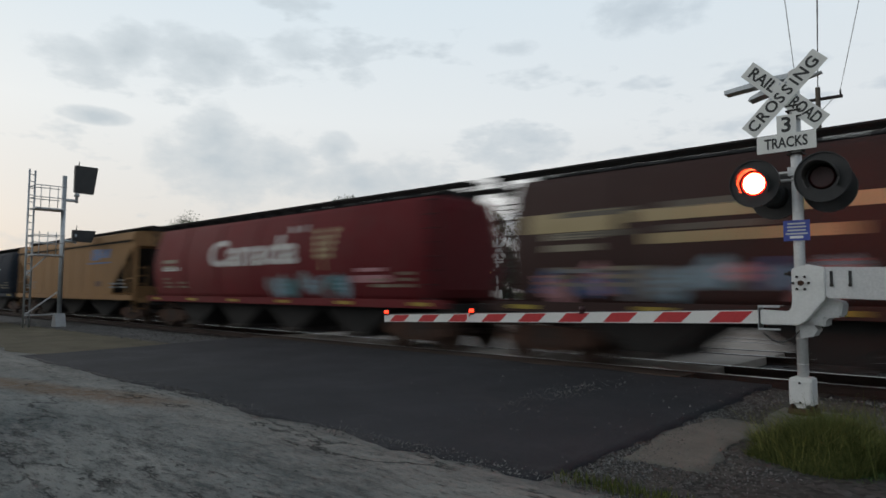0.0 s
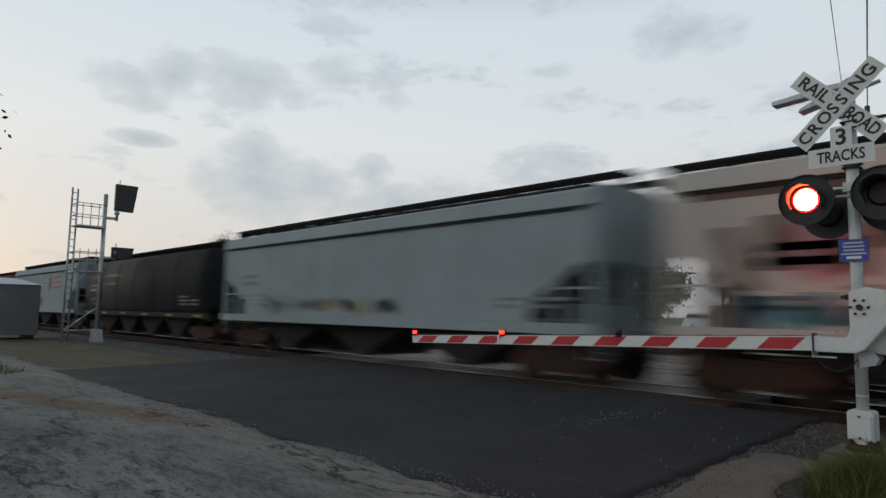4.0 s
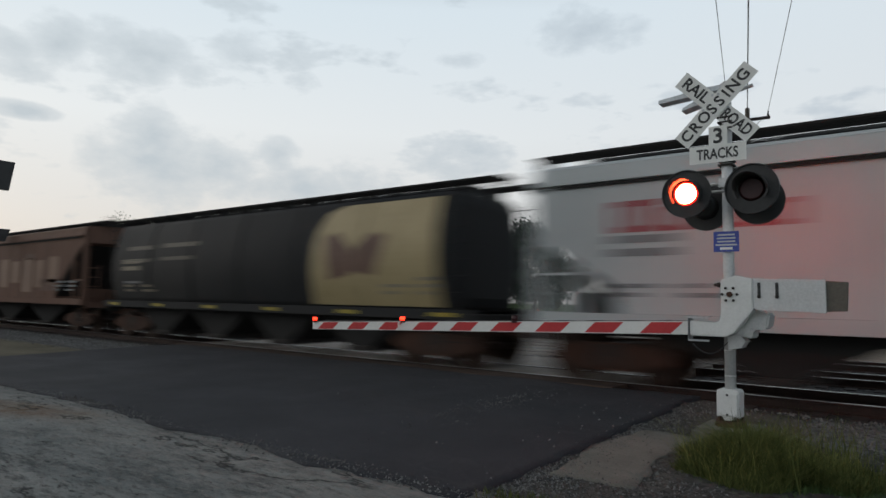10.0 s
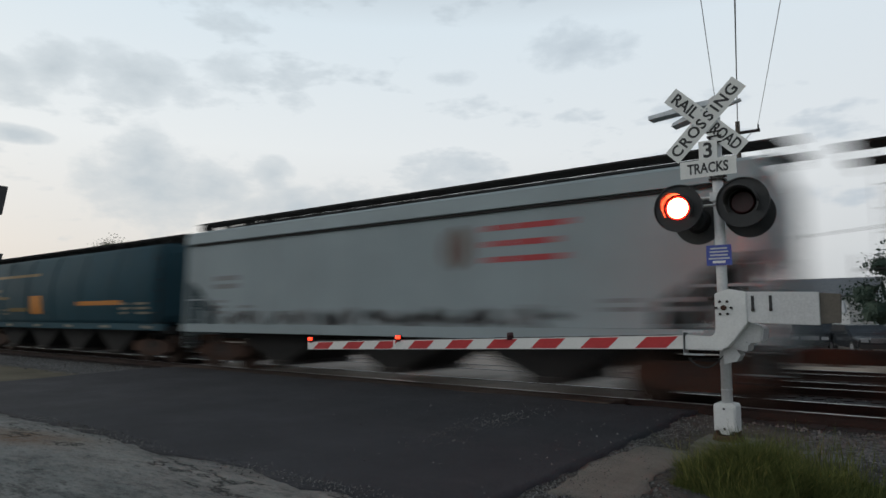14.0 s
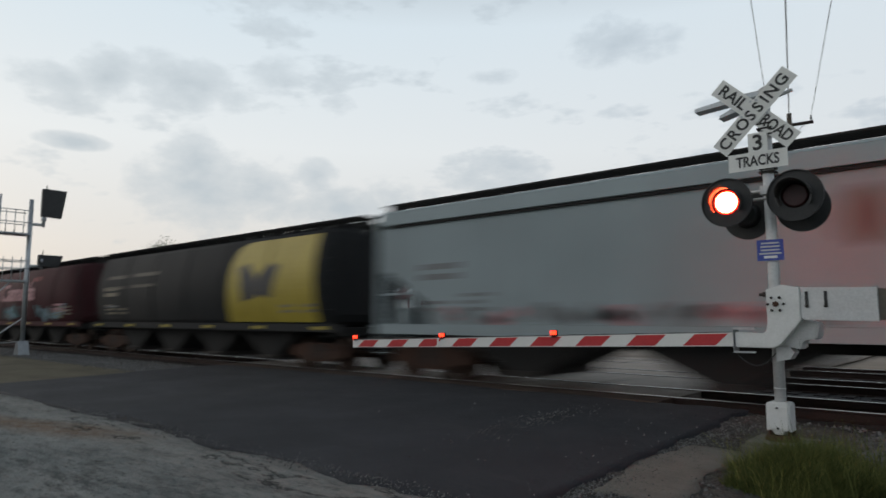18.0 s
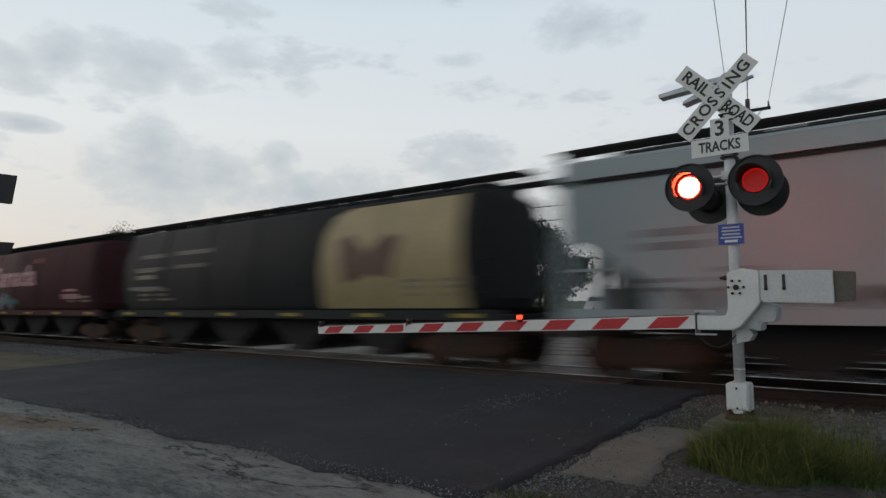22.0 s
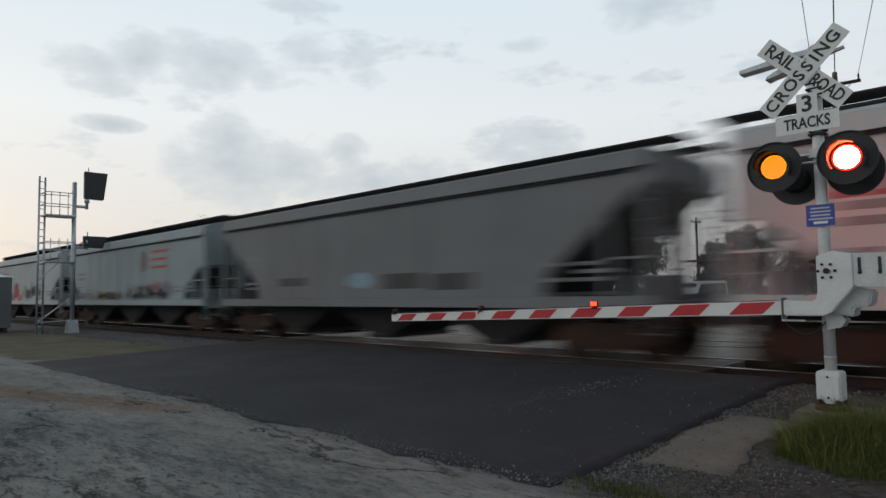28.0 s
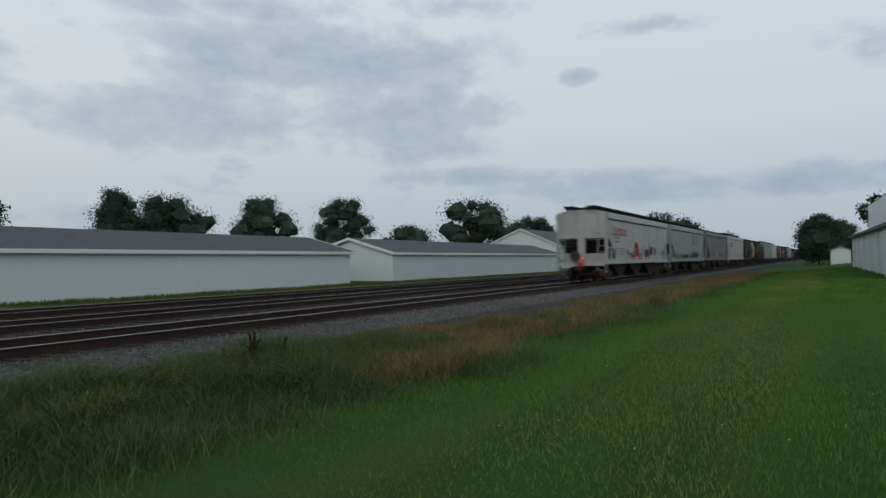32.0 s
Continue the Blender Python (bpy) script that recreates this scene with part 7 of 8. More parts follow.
def shed(x0, x1, y0, y1, eave, ridge, label, ribs=True, plot=EAST):
    s = thing("storage_shed", plot, label, "shed", "white storage sheds")
    zb = GROUND - 0.05
    ym = (y0 + y1) / 2
    for y, n in ((y0, 1), (y1, -1)):
        bm = bmesh.new()
        box(bm, x0, x1, min(y, y + n * 0.15), max(y, y + n * 0.15), zb, eave)
        part("wall", bm, siding_white, s, "white sheet-metal wall")
    for x, n in ((x0, 1), (x1, -1)):
        bm = bmesh.new()
        prism(bm, [(y0 + 0.152, zb), (y1 - 0.152, zb), (y1 - 0.152, eave), (ym, ridge - 0.02), (y0 + 0.152, eave)], min(x, x + n * 0.15), max(x, x + n * 0.15), "x")
        part("gable_wall", bm, siding_white, s, "white sheet-metal gable")
    bm = bmesh.new()
    gable_roof(bm, x0, x1, y0, y1, eave + 0.03, ridge, "x", 0.28)
    part("roof", bm, shingle, s, "dark grey shingle roof")
    slope = (ridge - eave) / ((y1 - y0) / 2)
    for y, q in ((y0 - 0.31, -1), (y1 + 0.31, 1)):
        bm = bmesh.new()
        lo = eave + 0.03 - slope * 0.28
        box(bm, x0 - 0.3, x1 + 0.3, y - 0.025, y + 0.025, lo - 0.06, lo + 0.12)
        part("fascia", bm, trim_white, s, "white fascia board")
    for x in (x0 - 0.31, x1 + 0.31):
        for ya, yb in ((y0 - 0.3, ym), (y1 + 0.3, ym)):
            bm = bmesh.new()
            bar(bm, (x, ya, eave + 0.03 - slope * 0.3 + 0.04), (x, yb, ridge + 0.05), 0.05, 0.2)
            part("bargeboard", bm, trim_white, s, "white bargeboard")
    if ribs:
        n = int((x1 - x0) / 0.9)
        me = None
        for k in range(1, n):
            if me is None:
                bm = bmesh.new()
                box(bm, -0.02, 0.02, -0.005, 0.0, zb, eave - 0.05)
                me = mesh_of("rib", bm, siding_white)
            ob = new("rib", me)
            ob.parent = s
            ob.matrix_basis = pose(x0 + (x1 - x0) * k / n, y0 - 0.001, 0)
    return s


shed(8.5, 35.3, 15.6, 23.4, 1.95, 3.0, "long low white storage shed with grey shingle roof", True, CORNER)
shed(42.0, 82.0, 15.3, 23.3, 1.95, 3.1, "second long white storage shed beside the tracks")
shed(100.0, 129.0, 22.0, 34.0, 3.7, 6.3, "taller white metal barn behind the sheds", False)


def end_door():
    d = thing("door_1", pose(8.48, 17.1, GROUND), "dark grey side door of the shed", "door", kind="structure")
    bm = bmesh.new()
    box(bm, -0.03, 0.0, -1.25, 1.25, 0.0, 2.0)
    leaf = part("leaf", bm, slate_metal, d)
    bm = bmesh.new()
    rod(bm, (-0.03, 0.5, 1.0), (-0.09, 0.5, 1.0), 0.025, seg=8)
    part("door_handle", bm, galvanised, leaf)


end_door()


def depot():
    """White building with red trim, west of the street."""
    h = thing("depot_building", pose(0, 0, 0), "white depot building with red trim and pale metal roof", "building")
    x0, x1, y0, y1 = -48.0, -33.5, 22.5, 29.0
    eave, ridge, zb = 3.2, 4.95, GROUND - 0.05
    ym = (y0 + y1) / 2
    for y, n in ((y0, 1), (y1, -1)):
        bm = bmesh.new()
        box(bm, x0, x1, min(y, y + n * 0.2), max(y, y + n * 0.2), 0.84, eave)
        part("wall", bm, siding_white, h, "white clad wall")
        bm = bmesh.new()
        box(bm, x0 - 0.02, x1 + 0.02, min(y - n * 0.03, y + n * 0.2), max(y - n * 0.03, y + n * 0.2), zb, 0.838)
        part("wainscot", bm, barn_red, h, "red lower wall")
    for x, n in ((x0, 1), (x1, -1)):
        bm = bmesh.new()
        prism(bm, [(y0 + 0.202, 0.84), (y1 - 0.202, 0.84), (y1 - 0.202, eave), (ym, ridge), (y0 + 0.202, eave)], min(x, x + n * 0.2), max(x, x + n * 0.2), "x")
        part("gable_wall", bm, siding_white, h, "white clad gable")
        bm = bmesh.new()
        box(bm, min(x - n * 0.03, x + n * 0.2), max(x - n * 0.03, x + n * 0.2), y0 + 0.202, y1 - 0.202, zb, 0.838)
        part("wainscot", bm, barn_red, h, "red lower wall")
    bm = bmesh.new()
    gable_roof(bm, x0, x1, y0, y1, eave + 0.05, ridge, "x", 0.45, 0.10)
    part("roof", bm, roof_white, h, "pale metal roof")
    slope = (ridge - eave) / ((y1 - y0) / 2)
    lo = eave + 0.05 - slope * 0.45
    for y in (y0 - 0.48, y1 + 0.48):
        bm = bmesh.new()
        box(bm, x0 - 0.47, x1 + 0.47, y - 0.03, y + 0.03, lo - 0.14, lo + 0.14)
        part("fascia", bm, barn_red, h, "red fascia")
    for x in (x0 - 0.48, x1 + 0.48):
        for ya, yb in ((y0 - 0.47, ym), (y1 + 0.47, ym)):
            bm = bmesh.new()
            bar(bm, (x, ya, lo + 0.02), (x, yb, ridge + 0.06), 0.06, 0.3)
            part("bargeboard", bm, barn_red, h, "red bargeboard")
    bm = bmesh.new()
    box(bm, x1 + 0.002, x1 + 0.05, y0, y1, eave - 0.12, eave + 0.14)
    part("gable_band", bm, barn_red, h, "red band under the gable")
    for xs in (x0 + 0.9, x1 - 1.3):
        for sgn in (-1, 1):
            bm = bmesh.new()
            ya = ym + sgn * ((y1 - y0) / 2 + 0.45)
            q = [(xs, ya, lo + 0.104), (xs + 0.9, ya, lo + 0.104), (xs + 0.9, ym, ridge + 0.155), (xs, ym, ridge + 0.155)]
            quad(bm, *q)
            out = bmesh.ops.extrude_face_region(bm, geom=bm.faces[:])
            bmesh.ops.translate(bm, vec=(0, 0, 0.012), verts=[v for v in out["geom"] if isinstance(v, bmesh.types.BMVert)])
            part("roof_stripe", bm, barn_red, h, "red roof stripe")
    for x in (x0, x1):
        bm = bmesh.new()
        box(bm, x - 0.06, x + 0.06, y0 - 0.06, y0 - 0.004, zb, eave)
        part("corner_trim", bm, barn_red, h)
    # window on the track side
    w = thing_child("window", h, pose(-40.3, y0, 1.32))
    bm = bmesh.new()
    for a, b, c, d in ((-0.95, 0.95, -0.46, -0.38), (-0.95, 0.95, 0.38, 0.46), (-0.95, -0.87, -0.38, 0.38), (0.87, 0.95, -0.38, 0.38)):
        box(bm, a, b, -0.05, 0.0, c, d)
    part("frame", bm, galvanised, w)
    bm = bmesh.new()
    box(bm, -0.87, 0.87, -0.02, -0.004, -0.38, 0.38)
    part("pane", bm, window_dark, w, "dark window pane")
    for y in (23.9, 26.6):
        d = thing_child("door", h, pose(x1, y, 0))
        bm = bmesh.new()
        box(bm, 0.0, 0.06, 0.0, 2.0, zb, 2.72)
        part("leaf", bm, trim_white, d, "tall white door")
        bm = bmesh.new()
        box(bm, 0.0, 0.08, -0.09, -0.004, zb, 2.80)
        box(bm, 0.0, 0.08, 2.004, 2.09, zb, 2.80)
        box(bm, 0.0, 0.08, 0.0, 2.0, 2.724, 2.80)
        part("frame", bm, barn_red, d)
        bm = bmesh.new()
        box(bm, 0.06, 0.12, 1.75, 1.85, 0.95, 1.05)
        part("door_handle", bm, black_paint, d)
    bm = bmesh.new()
    rod(bm, (x1 + 0.05, 26.25, zb), (x1 + 0.05, 26.25, 2.7), 0.05, seg=8)
    box(bm, x1 + 0.0, x1 + 0.14, 26.1, 26.4, 1.5, 1.9)
    part("meter_pipe", bm, galvanised, h)
    # lower wing at the west end
    wing = thing("depot_wing", pose(0, 0, 0), "lower white wing of the depot with red trim", "building")
    bm = bmesh.new()
    box(bm, -54.6, -48.03, 23.3, 28.4, 0.84, 2.35)
    part("wall", bm, siding_white, wing)
    bm = bmesh.new()
    box(bm, -54.62, -48.03, 23.27, 28.43, zb, 0.838)
    part("wainscot", bm, barn_red, wing, "red lower wall")
    bm = bmesh.new()
    gable_roof(bm, -54.6, -48.4, 23.3, 28.4, 2.4, 3.5, "x", 0.35, 0.1)
    part("roof", bm, roof_white, wing)
    bm = bmesh.new()
    box(bm, -54.95, -48.05, 22.90, 22.94, 2.12, 2.36)
    part("fascia", bm, barn_red, wing, "red fascia")
    bm = bmesh.new()
    bar(bm, (-54.98, 22.95, 2.25), (-54.98, 25.85, 3.55), 0.06, 0.26)
    part("bargeboard", bm, barn_red, wing)


depot()


def simple_house(name, x0, x1, y0, y1, eave, ridge, wall, roof, label, along="y", openings=(), plot=pose(0, 0, 0)):
    h = thing(name, plot, label, "building")
    zb = GROUND - 0.05
    if along == "y":
        xm = (x0 + x1) / 2
        for y, n in ((y0, 1), (y1, -1)):
            bm = bmesh.new()
            prism(bm, [(x0, zb), (x1, zb), (x1, eave), (xm, ridge), (x0, eave)], min(y, y + n * 0.2), max(y, y + n * 0.2), "y")
            part("gable_wall", bm, wall, h)
        for x, n in ((x0, 1), (x1, -1)):
            bm = bmesh.new()
            box(bm, min(x, x + n * 0.2), max(x, x + n * 0.2), y0 + 0.202, y1 - 0.202, zb, eave)
            part("wall", bm, wall, h)
    else:
        ym = (y0 + y1) / 2
        for x, n in ((x0, 1), (x1, -1)):
            bm = bmesh.new()
            prism(bm, [(y0, zb), (y1, zb), (y1, eave), (ym, ridge), (y0, eave)], min(x, x + n * 0.2), max(x, x + n * 0.2), "x")
            part("gable_wall", bm, wall, h)
        for y, n in ((y0, 1), (y1, -1)):
            bm = bmesh.new()
            box(bm, x0 + 0.202, x1 - 0.202, min(y, y + n * 0.2), max(y, y + n * 0.2), zb, eave)
            part("wall", bm, wall, h)
    bm = bmesh.new()
    gable_roof(bm, x0, x1, y0, y1, eave + 0.04, ridge + 0.02, along, 0.3, 0.14)
    part("roof", bm, roof, h)
    for kind, xa, xb, za, zz in openings:
        o = thing_child(kind, h, pose(0, 0, 0))
        bm = bmesh.new()
        box(bm, xa, xb, y0 - 0.05, y0 - 0.004, za, zz)
        part("pane" if kind == "window" else "leaf", bm, window_dark if kind == "window" else trim_white, o)
        bm = bmesh.new()
        for p in ((xa - 0.08, xa - 0.004, za, zz), (xb + 0.004, xb + 0.08, za, zz), (xa - 0.08, xb + 0.08, zz + 0.004, zz + 0.1)):
            box(bm, p[0], p[1], y0 - 0.06, y0 - 0.004, p[2], p[3])
        part("frame", bm, trim_white, o)
    return h


simple_house("garage_building", -1.8, 7.9, 30.0, 44.0, 2.4, 4.15, siding_grey, shingle, "pale grey gabled garage with parked cars in front", "y", (("door", -0.9, 1.4, GROUND, 1.95), ("window", 5.6, 6.8, 0.9, 1.9)))
simple_house("workshop", -14.5, -4.2, 52.0, 66.0, 3.4, 5.2, siding_grey, shingle, "grey workshop behind the parked trucks", "x", (("window", -12.5, -11.0, 1.0, 2.2), ("door", -9.0, -6.0, GROUND, 2.8)))
simple_house("cottage", -26.5, -19.0, 72.0, 82.0, 3.0, 5.4, siding_white, shingle, "small white cottage down the street", "y", (("window", -24.8, -23.6, 1.0, 2.2), ("door", -22.2, -21.2, GROUND, 2.0)))
simple_house("pump_shed", 120.0, 124.0, -19.4, -16.7, 2.3, 2.95, siding_white, shingle, "small white shed at the end of the lawn", "x", (), EAST)


def long_barn():
    b = thing("warehouse", EAST, "long white warehouse beside the lawn", "building")
    bm = bmesh.new()
    box(bm, 45.0, 81.0, -38.0, -17.3, GROUND - 0.1, 3.3)
    part("wall", bm, siding_white, b, "white ribbed wall")
    for k in range(7):
        bm = bmesh.new()
        x = 45.6 + 5.7 * k
        box(bm, x - 0.25, x + 0.25, -17.296, -17.1, GROUND - 0.1, 3.2)
        part("pilaster", bm, trim_white, b, "white pilaster")
    bm = bmesh.new()
    prism(bm, [(-16.8, 3.25), (-27.6, 4.1), (-38.4, 3.25), (-38.4, 3.45), (-27.6, 4.3), (-16.8, 3.45)], 44.6, 81.4, "x")
    part("roof", bm, shingle, b, "grey shallow roof")
    bm = bmesh.new()
    box(bm, 58.0, 72.0, -32.0, -17.9, 3.0, 6.0)
    part("upper_storey", bm, trim_white, b, "taller white block")


long_barn()


# ---- parked vehicles ----
def wheel_part(parent, x, y, r=0.33):
    w = thing_child("wheel", parent, pose(x, y, r))
    bm = bmesh.new()
    rod(bm, (0, -0.11, 0), (0, 0.11, 0), r, seg=20)
    part("tyre", bm, black_paint, w, "black tyre", 0.02)
    bm = bmesh.new()
    rod(bm, (0, -0.118, 0), (0, 0.118, 0), r * 0.62, seg=14)
    part("rim", bm, galvanised, w)


def vehicle(name, m, label, paint_mat, profile, glass, width=1.8, length=4.5, lit=False, category="car", tail=False):
    """A body from its side outline, with a glazed cabin and wheels; the front looks along +x."""
    v = thing(name, m, label, category, "parked vehicles")
    bm = bmesh.new()
    prism(bm, profile, -width / 2, width / 2)
    part("body", bm, paint_mat, v, "painted body", 0.06)
    for s in (-1, 1):
        bm = bmesh.new()
        prism(bm, glass, min(s * (width / 2 - 0.01), s * (width / 2 + 0.012)), max(s * (width / 2 - 0.01), s * (width / 2 + 0.012)))
        part("side_window", bm, window_dark, v)
    gx = max(p[0] for p in glass)
    zt, zl = max(p[1] for p in glass), min(p[1] for p in glass)
    bm = bmesh.new()
    tops = [p[0] for p in glass if p[1] > (zt + zl) / 2]
    prism(bm, [(gx + 0.10, zl), (gx + 0.14, zl), (max(tops) + 0.16, zt), (max(tops) + 0.10, zt)], -width / 2 + 0.12, width / 2 - 0.12)
    part("windscreen", bm, window_dark, v)
    fx, rx = max(p[0] for p in profile), min(p[0] for p in profile)
    for s in (-1, 1):
        bm = bmesh.new()
        box(bm, fx - 0.02, fx + 0.02, s * width * 0.36 - 0.16, s * width * 0.36 + 0.16, 0.62, 0.78)
        part("headlight", bm, lamp_head if lit else galvanised, v, "lit headlight" if lit else "")
        bm = bmesh.new()
        box(bm, rx - 0.02, rx + 0.02, s * width * 0.38 - 0.12, s * width * 0.38 + 0.12, 0.75, 0.95)
        part("tail_light", bm, lamp_lit if tail else lens_dark, v)
    bm = bmesh.new()
    box(bm, fx - 0.02, fx + 0.025, -width * 0.22, width * 0.22, 0.60, 0.82)
    part("grille", bm, grille_mat, v, "front grille")
    bm = bmesh.new()
    box(bm, fx - 0.03, fx + 0.06, -width / 2 + 0.05, width / 2 - 0.05, 0.32, 0.52)
    part("bumper", bm, black_paint, v, "", 0.02)
    for x in (length * 0.31, -length * 0.31):
        for s in (-1, 1):
            wheel_part(v, x, s * (width / 2 - 0.1))
    return v


grille_mat = varied("dull_chrome_grille", (0.20, 0.20, 0.21), (0.32, 0.32, 0.33), 12.0, 0.35, 0.7)
lamp_head = emitter("lit_headlight", (1.0, 0.85, 0.6), 9.0)
car_white = varied("white_car_paint", (0.62, 0.63, 0.64), (0.70, 0.71, 0.72), 1.0, 0.25)
car_red = varied("red_family_car_paint", (0.24, 0.015, 0.015), (0.30, 0.02, 0.02), 1.0, 0.25)
car_dark = varied("dark_car_paint", (0.018, 0.022, 0.028), (0.03, 0.035, 0.04), 1.0, 0.2)
car_silver = varied("silver_car_paint", (0.36, 0.38, 0.40), (0.44, 0.46, 0.48), 1.0, 0.25, 0.5)
SEDAN = [(-2.25, 0.35), (2.2, 0.35), (2.25, 0.72), (1.25, 0.92), (0.55, 1.42), (-1.15, 1.44), (-1.75, 0.98), (-2.25, 0.92)]
SEDAN_GLASS = [(-1.45, 0.98), (1.0, 0.95), (0.5, 1.34), (-1.05, 1.36)]
VAN = [(-2.4, 0.35), (2.3, 0.35), (2.38, 0.85), (1.7, 1.05), (1.0, 1.72), (-2.3, 1.78), (-2.42, 0.9)]
VAN_GLASS = [(-2.1, 1.08), (1.45, 1.06), (0.95, 1.60), (-2.1, 1.66)]
TRUCK = [(-2.8, 0.45), (2.7, 0.45), (2.75, 0.95), (1.4, 1.08), (0.95, 1.75), (-0.55, 1.78), (-0.65, 1.08), (-2.8, 1.08)]
TRUCK_GLASS = [(-0.45, 1.14), (1.15, 1.12), (0.85, 1.64), (-0.42, 1.66)]
RV = [(-3.4, 0.45), (3.2, 0.45), (3.3, 1.1), (2.6, 1.35), (2.3, 1.95), (3.0, 2.1), (2.9, 2.85), (-3.4, 2.9)]
RV_GLASS = [(1.7, 1.35), (2.35, 1.35), (2.15, 1.9), (1.7, 1.9)]
vehicle("minivan", pose(-13.6, 19.5, -0.02, 0, 0, -90), "white minivan waiting with lit headlights", car_white, VAN, VAN_GLASS, 1.9, 4.7, True)
vehicle("pickup_truck", pose(-5.6, 29.5, GROUND, 0, 0, -86), "dark grey pickup truck parked in the yard", car_dark, TRUCK, TRUCK_GLASS, 1.9, 5.5, category="truck")
vehicle("motorhome", pose(-7.6, 36.0, GROUND, 0, 0, 2), "white motorhome parked in the yard", car_white, RV, RV_GLASS, 2.3, 6.6, category="motorhome")
vehicle("car", pose(-3.1, 26.2, GROUND, 0, 0, -66), "dark car parked beside the pickup", car_dark, SEDAN, SEDAN_GLASS)
vehicle("car", pose(0.2, 26.5, GROUND, 0, 0, 5), "red car parked before the garage", car_red, SEDAN, SEDAN_GLASS)
vehicle("car", pose(2.6, 28.2, GROUND, 0, 0, 185), "silver car parked before the garage", car_silver, SEDAN, SEDAN_GLASS)
vehicle("car", pose(6.0, 26.6, GROUND, 0, 0, 2), "dark car parked before the garage", car_dark, SEDAN, SEDAN_GLASS)


def wall_lamp(x, y, z, label):
    w = thing("wall_lamp", pose(x, y, z), label, "wall lamp", "yard lamps")
    bm = bmesh.new()
    box(bm, -0.12, 0.12, -0.12, 0.0, 0.0, 0.16)
    part("lamp_housing", bm, black_paint, w)
    bm = bmesh.new()
    box(bm, -0.11, 0.11, -0.16, -0.124, 0.02, 0.08)
    part("lens", bm, yard_glow, w, "glowing amber lens")


yard_glow = emitter("amber_yard_lamp", (1.0, 0.42, 0.08), 4.0)
wall_lamp(-1.2, 29.99, 2.1, "amber lamp glowing on the garage wall")
wall_lamp(8.4, 15.58, 1.45, "amber lamp glowing on the shed corner")

# ---- trees, hedges and grass ----


def tree(x, y, height, width, leaves, seed, label, dense=1.0, base=0.25, lean=0.0, size=0.28, count=2600, clumps=16, z=GROUND):
    """A tapered trunk with limbs, and a crown of leaf clumps with gaps between them."""
    rng = np.random.default_rng(seed)
    close = size < 0.1
    t = thing("tree", pose(x, y, z), label, "tree", "trees round the crossing")
    bm = bmesh.new()
    r0 = 0.03 * height * 0.5 + 0.05
    pts = [Vector((lean * k * 0.2 + rng.uniform(-0.05, 0.05) * k, rng.uniform(-0.05, 0.05) * k, height * (base + 0.35) * k / 4)) for k in range(5)]
    for k in range(4):
        rod(bm, pts[k], pts[k + 1], r0 * (1 - 0.17 * k), r0 * (1 - 0.17 * (k + 1)), seg=9, cap=False)
    centres = []
    for k in range(clumps):
        a = 2 * math.pi * (k * 0.618 + rng.uniform(-0.1, 0.1))
        h = base + (1 - base) * (0.12 + 0.80 * ((k + 0.5) / clumps))
        prof = math.sin(math.pi * min(1, max(0.08, (h - base) / (1.06 - base)) ** 0.8))
        rr = width / 2 * prof * ((0.35 + 0.45 * rng.random()) if close else (0.25 + 0.55 * rng.random()))
        c = Vector((rr * math.cos(a) + lean * h, rr * math.sin(a), height * h))
        s = max(0.35, width * ((0.16 + 0.10 * rng.random()) if close else (0.125 + 0.125 * rng.random())) * (0.6 + 0.5 * prof))
        centres.append((c, s))
        start = pts[min(4, 1 + int(3 * h))]
        mid = start.lerp(c, 0.55) + Vector((0, 0, -0.03 * height))
        rod(bm, start, mid, r0 * 0.34, r0 * 0.2, seg=6, cap=False)
        rod(bm, mid, c, r0 * 0.2, r0 * 0.06, seg=5, cap=False)
    part("trunk", bm, bark, t, "grey-brown trunk and limbs")
    airy = leaves is leaf_green
    n, size = (int(count * dense), size) if close else (int(count * dense * (1.9 if airy else 3.2)), size * (0.50 if airy else 0.44))
    pick = rng.integers(0, clumps, n)
    cc = np.array([c for c, _ in centres])[pick]
    ss = np.array([s for _, s in centres])[pick]
    d = rng.normal(size=(n, 3))
    d /= np.linalg.norm(d, axis=1, keepdims=True)
    reach = rng.uniform(0.35, 1.08, n) ** 0.7
    if not close:
        reach *= 1 + 0.16 * rng.normal(size=n)
    pos = cc + d * (ss * reach)[:, None] * np.array([1, 1, 0.72])
    u = rng.normal(size=(n, 3))
    u /= np.linalg.norm(u, axis=1, keepdims=True)
    w = np.cross(u, rng.normal(size=(n, 3)))
    w /= np.linalg.norm(w, axis=1, keepdims=True)
    s = size * rng.uniform(0.5, 1.25, (n, 1))
    q = np.stack([pos - u * s, pos + w * s * 0.55, pos + u * s, pos - w * s * 0.55], 1).reshape(-1, 3)
    # a rough inner mass in each clump, so that the crown is thick in the middle
    if not close and not airy:
        rings, turns = 5, 8
        a, b = np.meshgrid(np.linspace(0, 2 * np.pi, turns, endpoint=False), np.linspace(0.15, np.pi - 0.15, rings), indexing="ij")
        ball = np.stack([np.cos(a) * np.sin(b), np.sin(a) * np.sin(b), 0.72 * np.cos(b)], 2)
        cores = []
        for c, r in centres:
            v = np.array(c) + ball * r * 0.62 * rng.uniform(0.55, 1.25, (turns, rings, 1))
            nxt = np.roll(v, -1, 0)
            cores.append(np.stack([v[:, :-1], nxt[:, :-1], nxt[:, 1:], v[:, 1:]], 2).reshape(-1, 3))
        q = np.concatenate([q] + cores)
    crown = soup("crown", q, 4, leaves)
    crown.parent = t
    tagged(crown, "leafy crown with gaps")
    return t


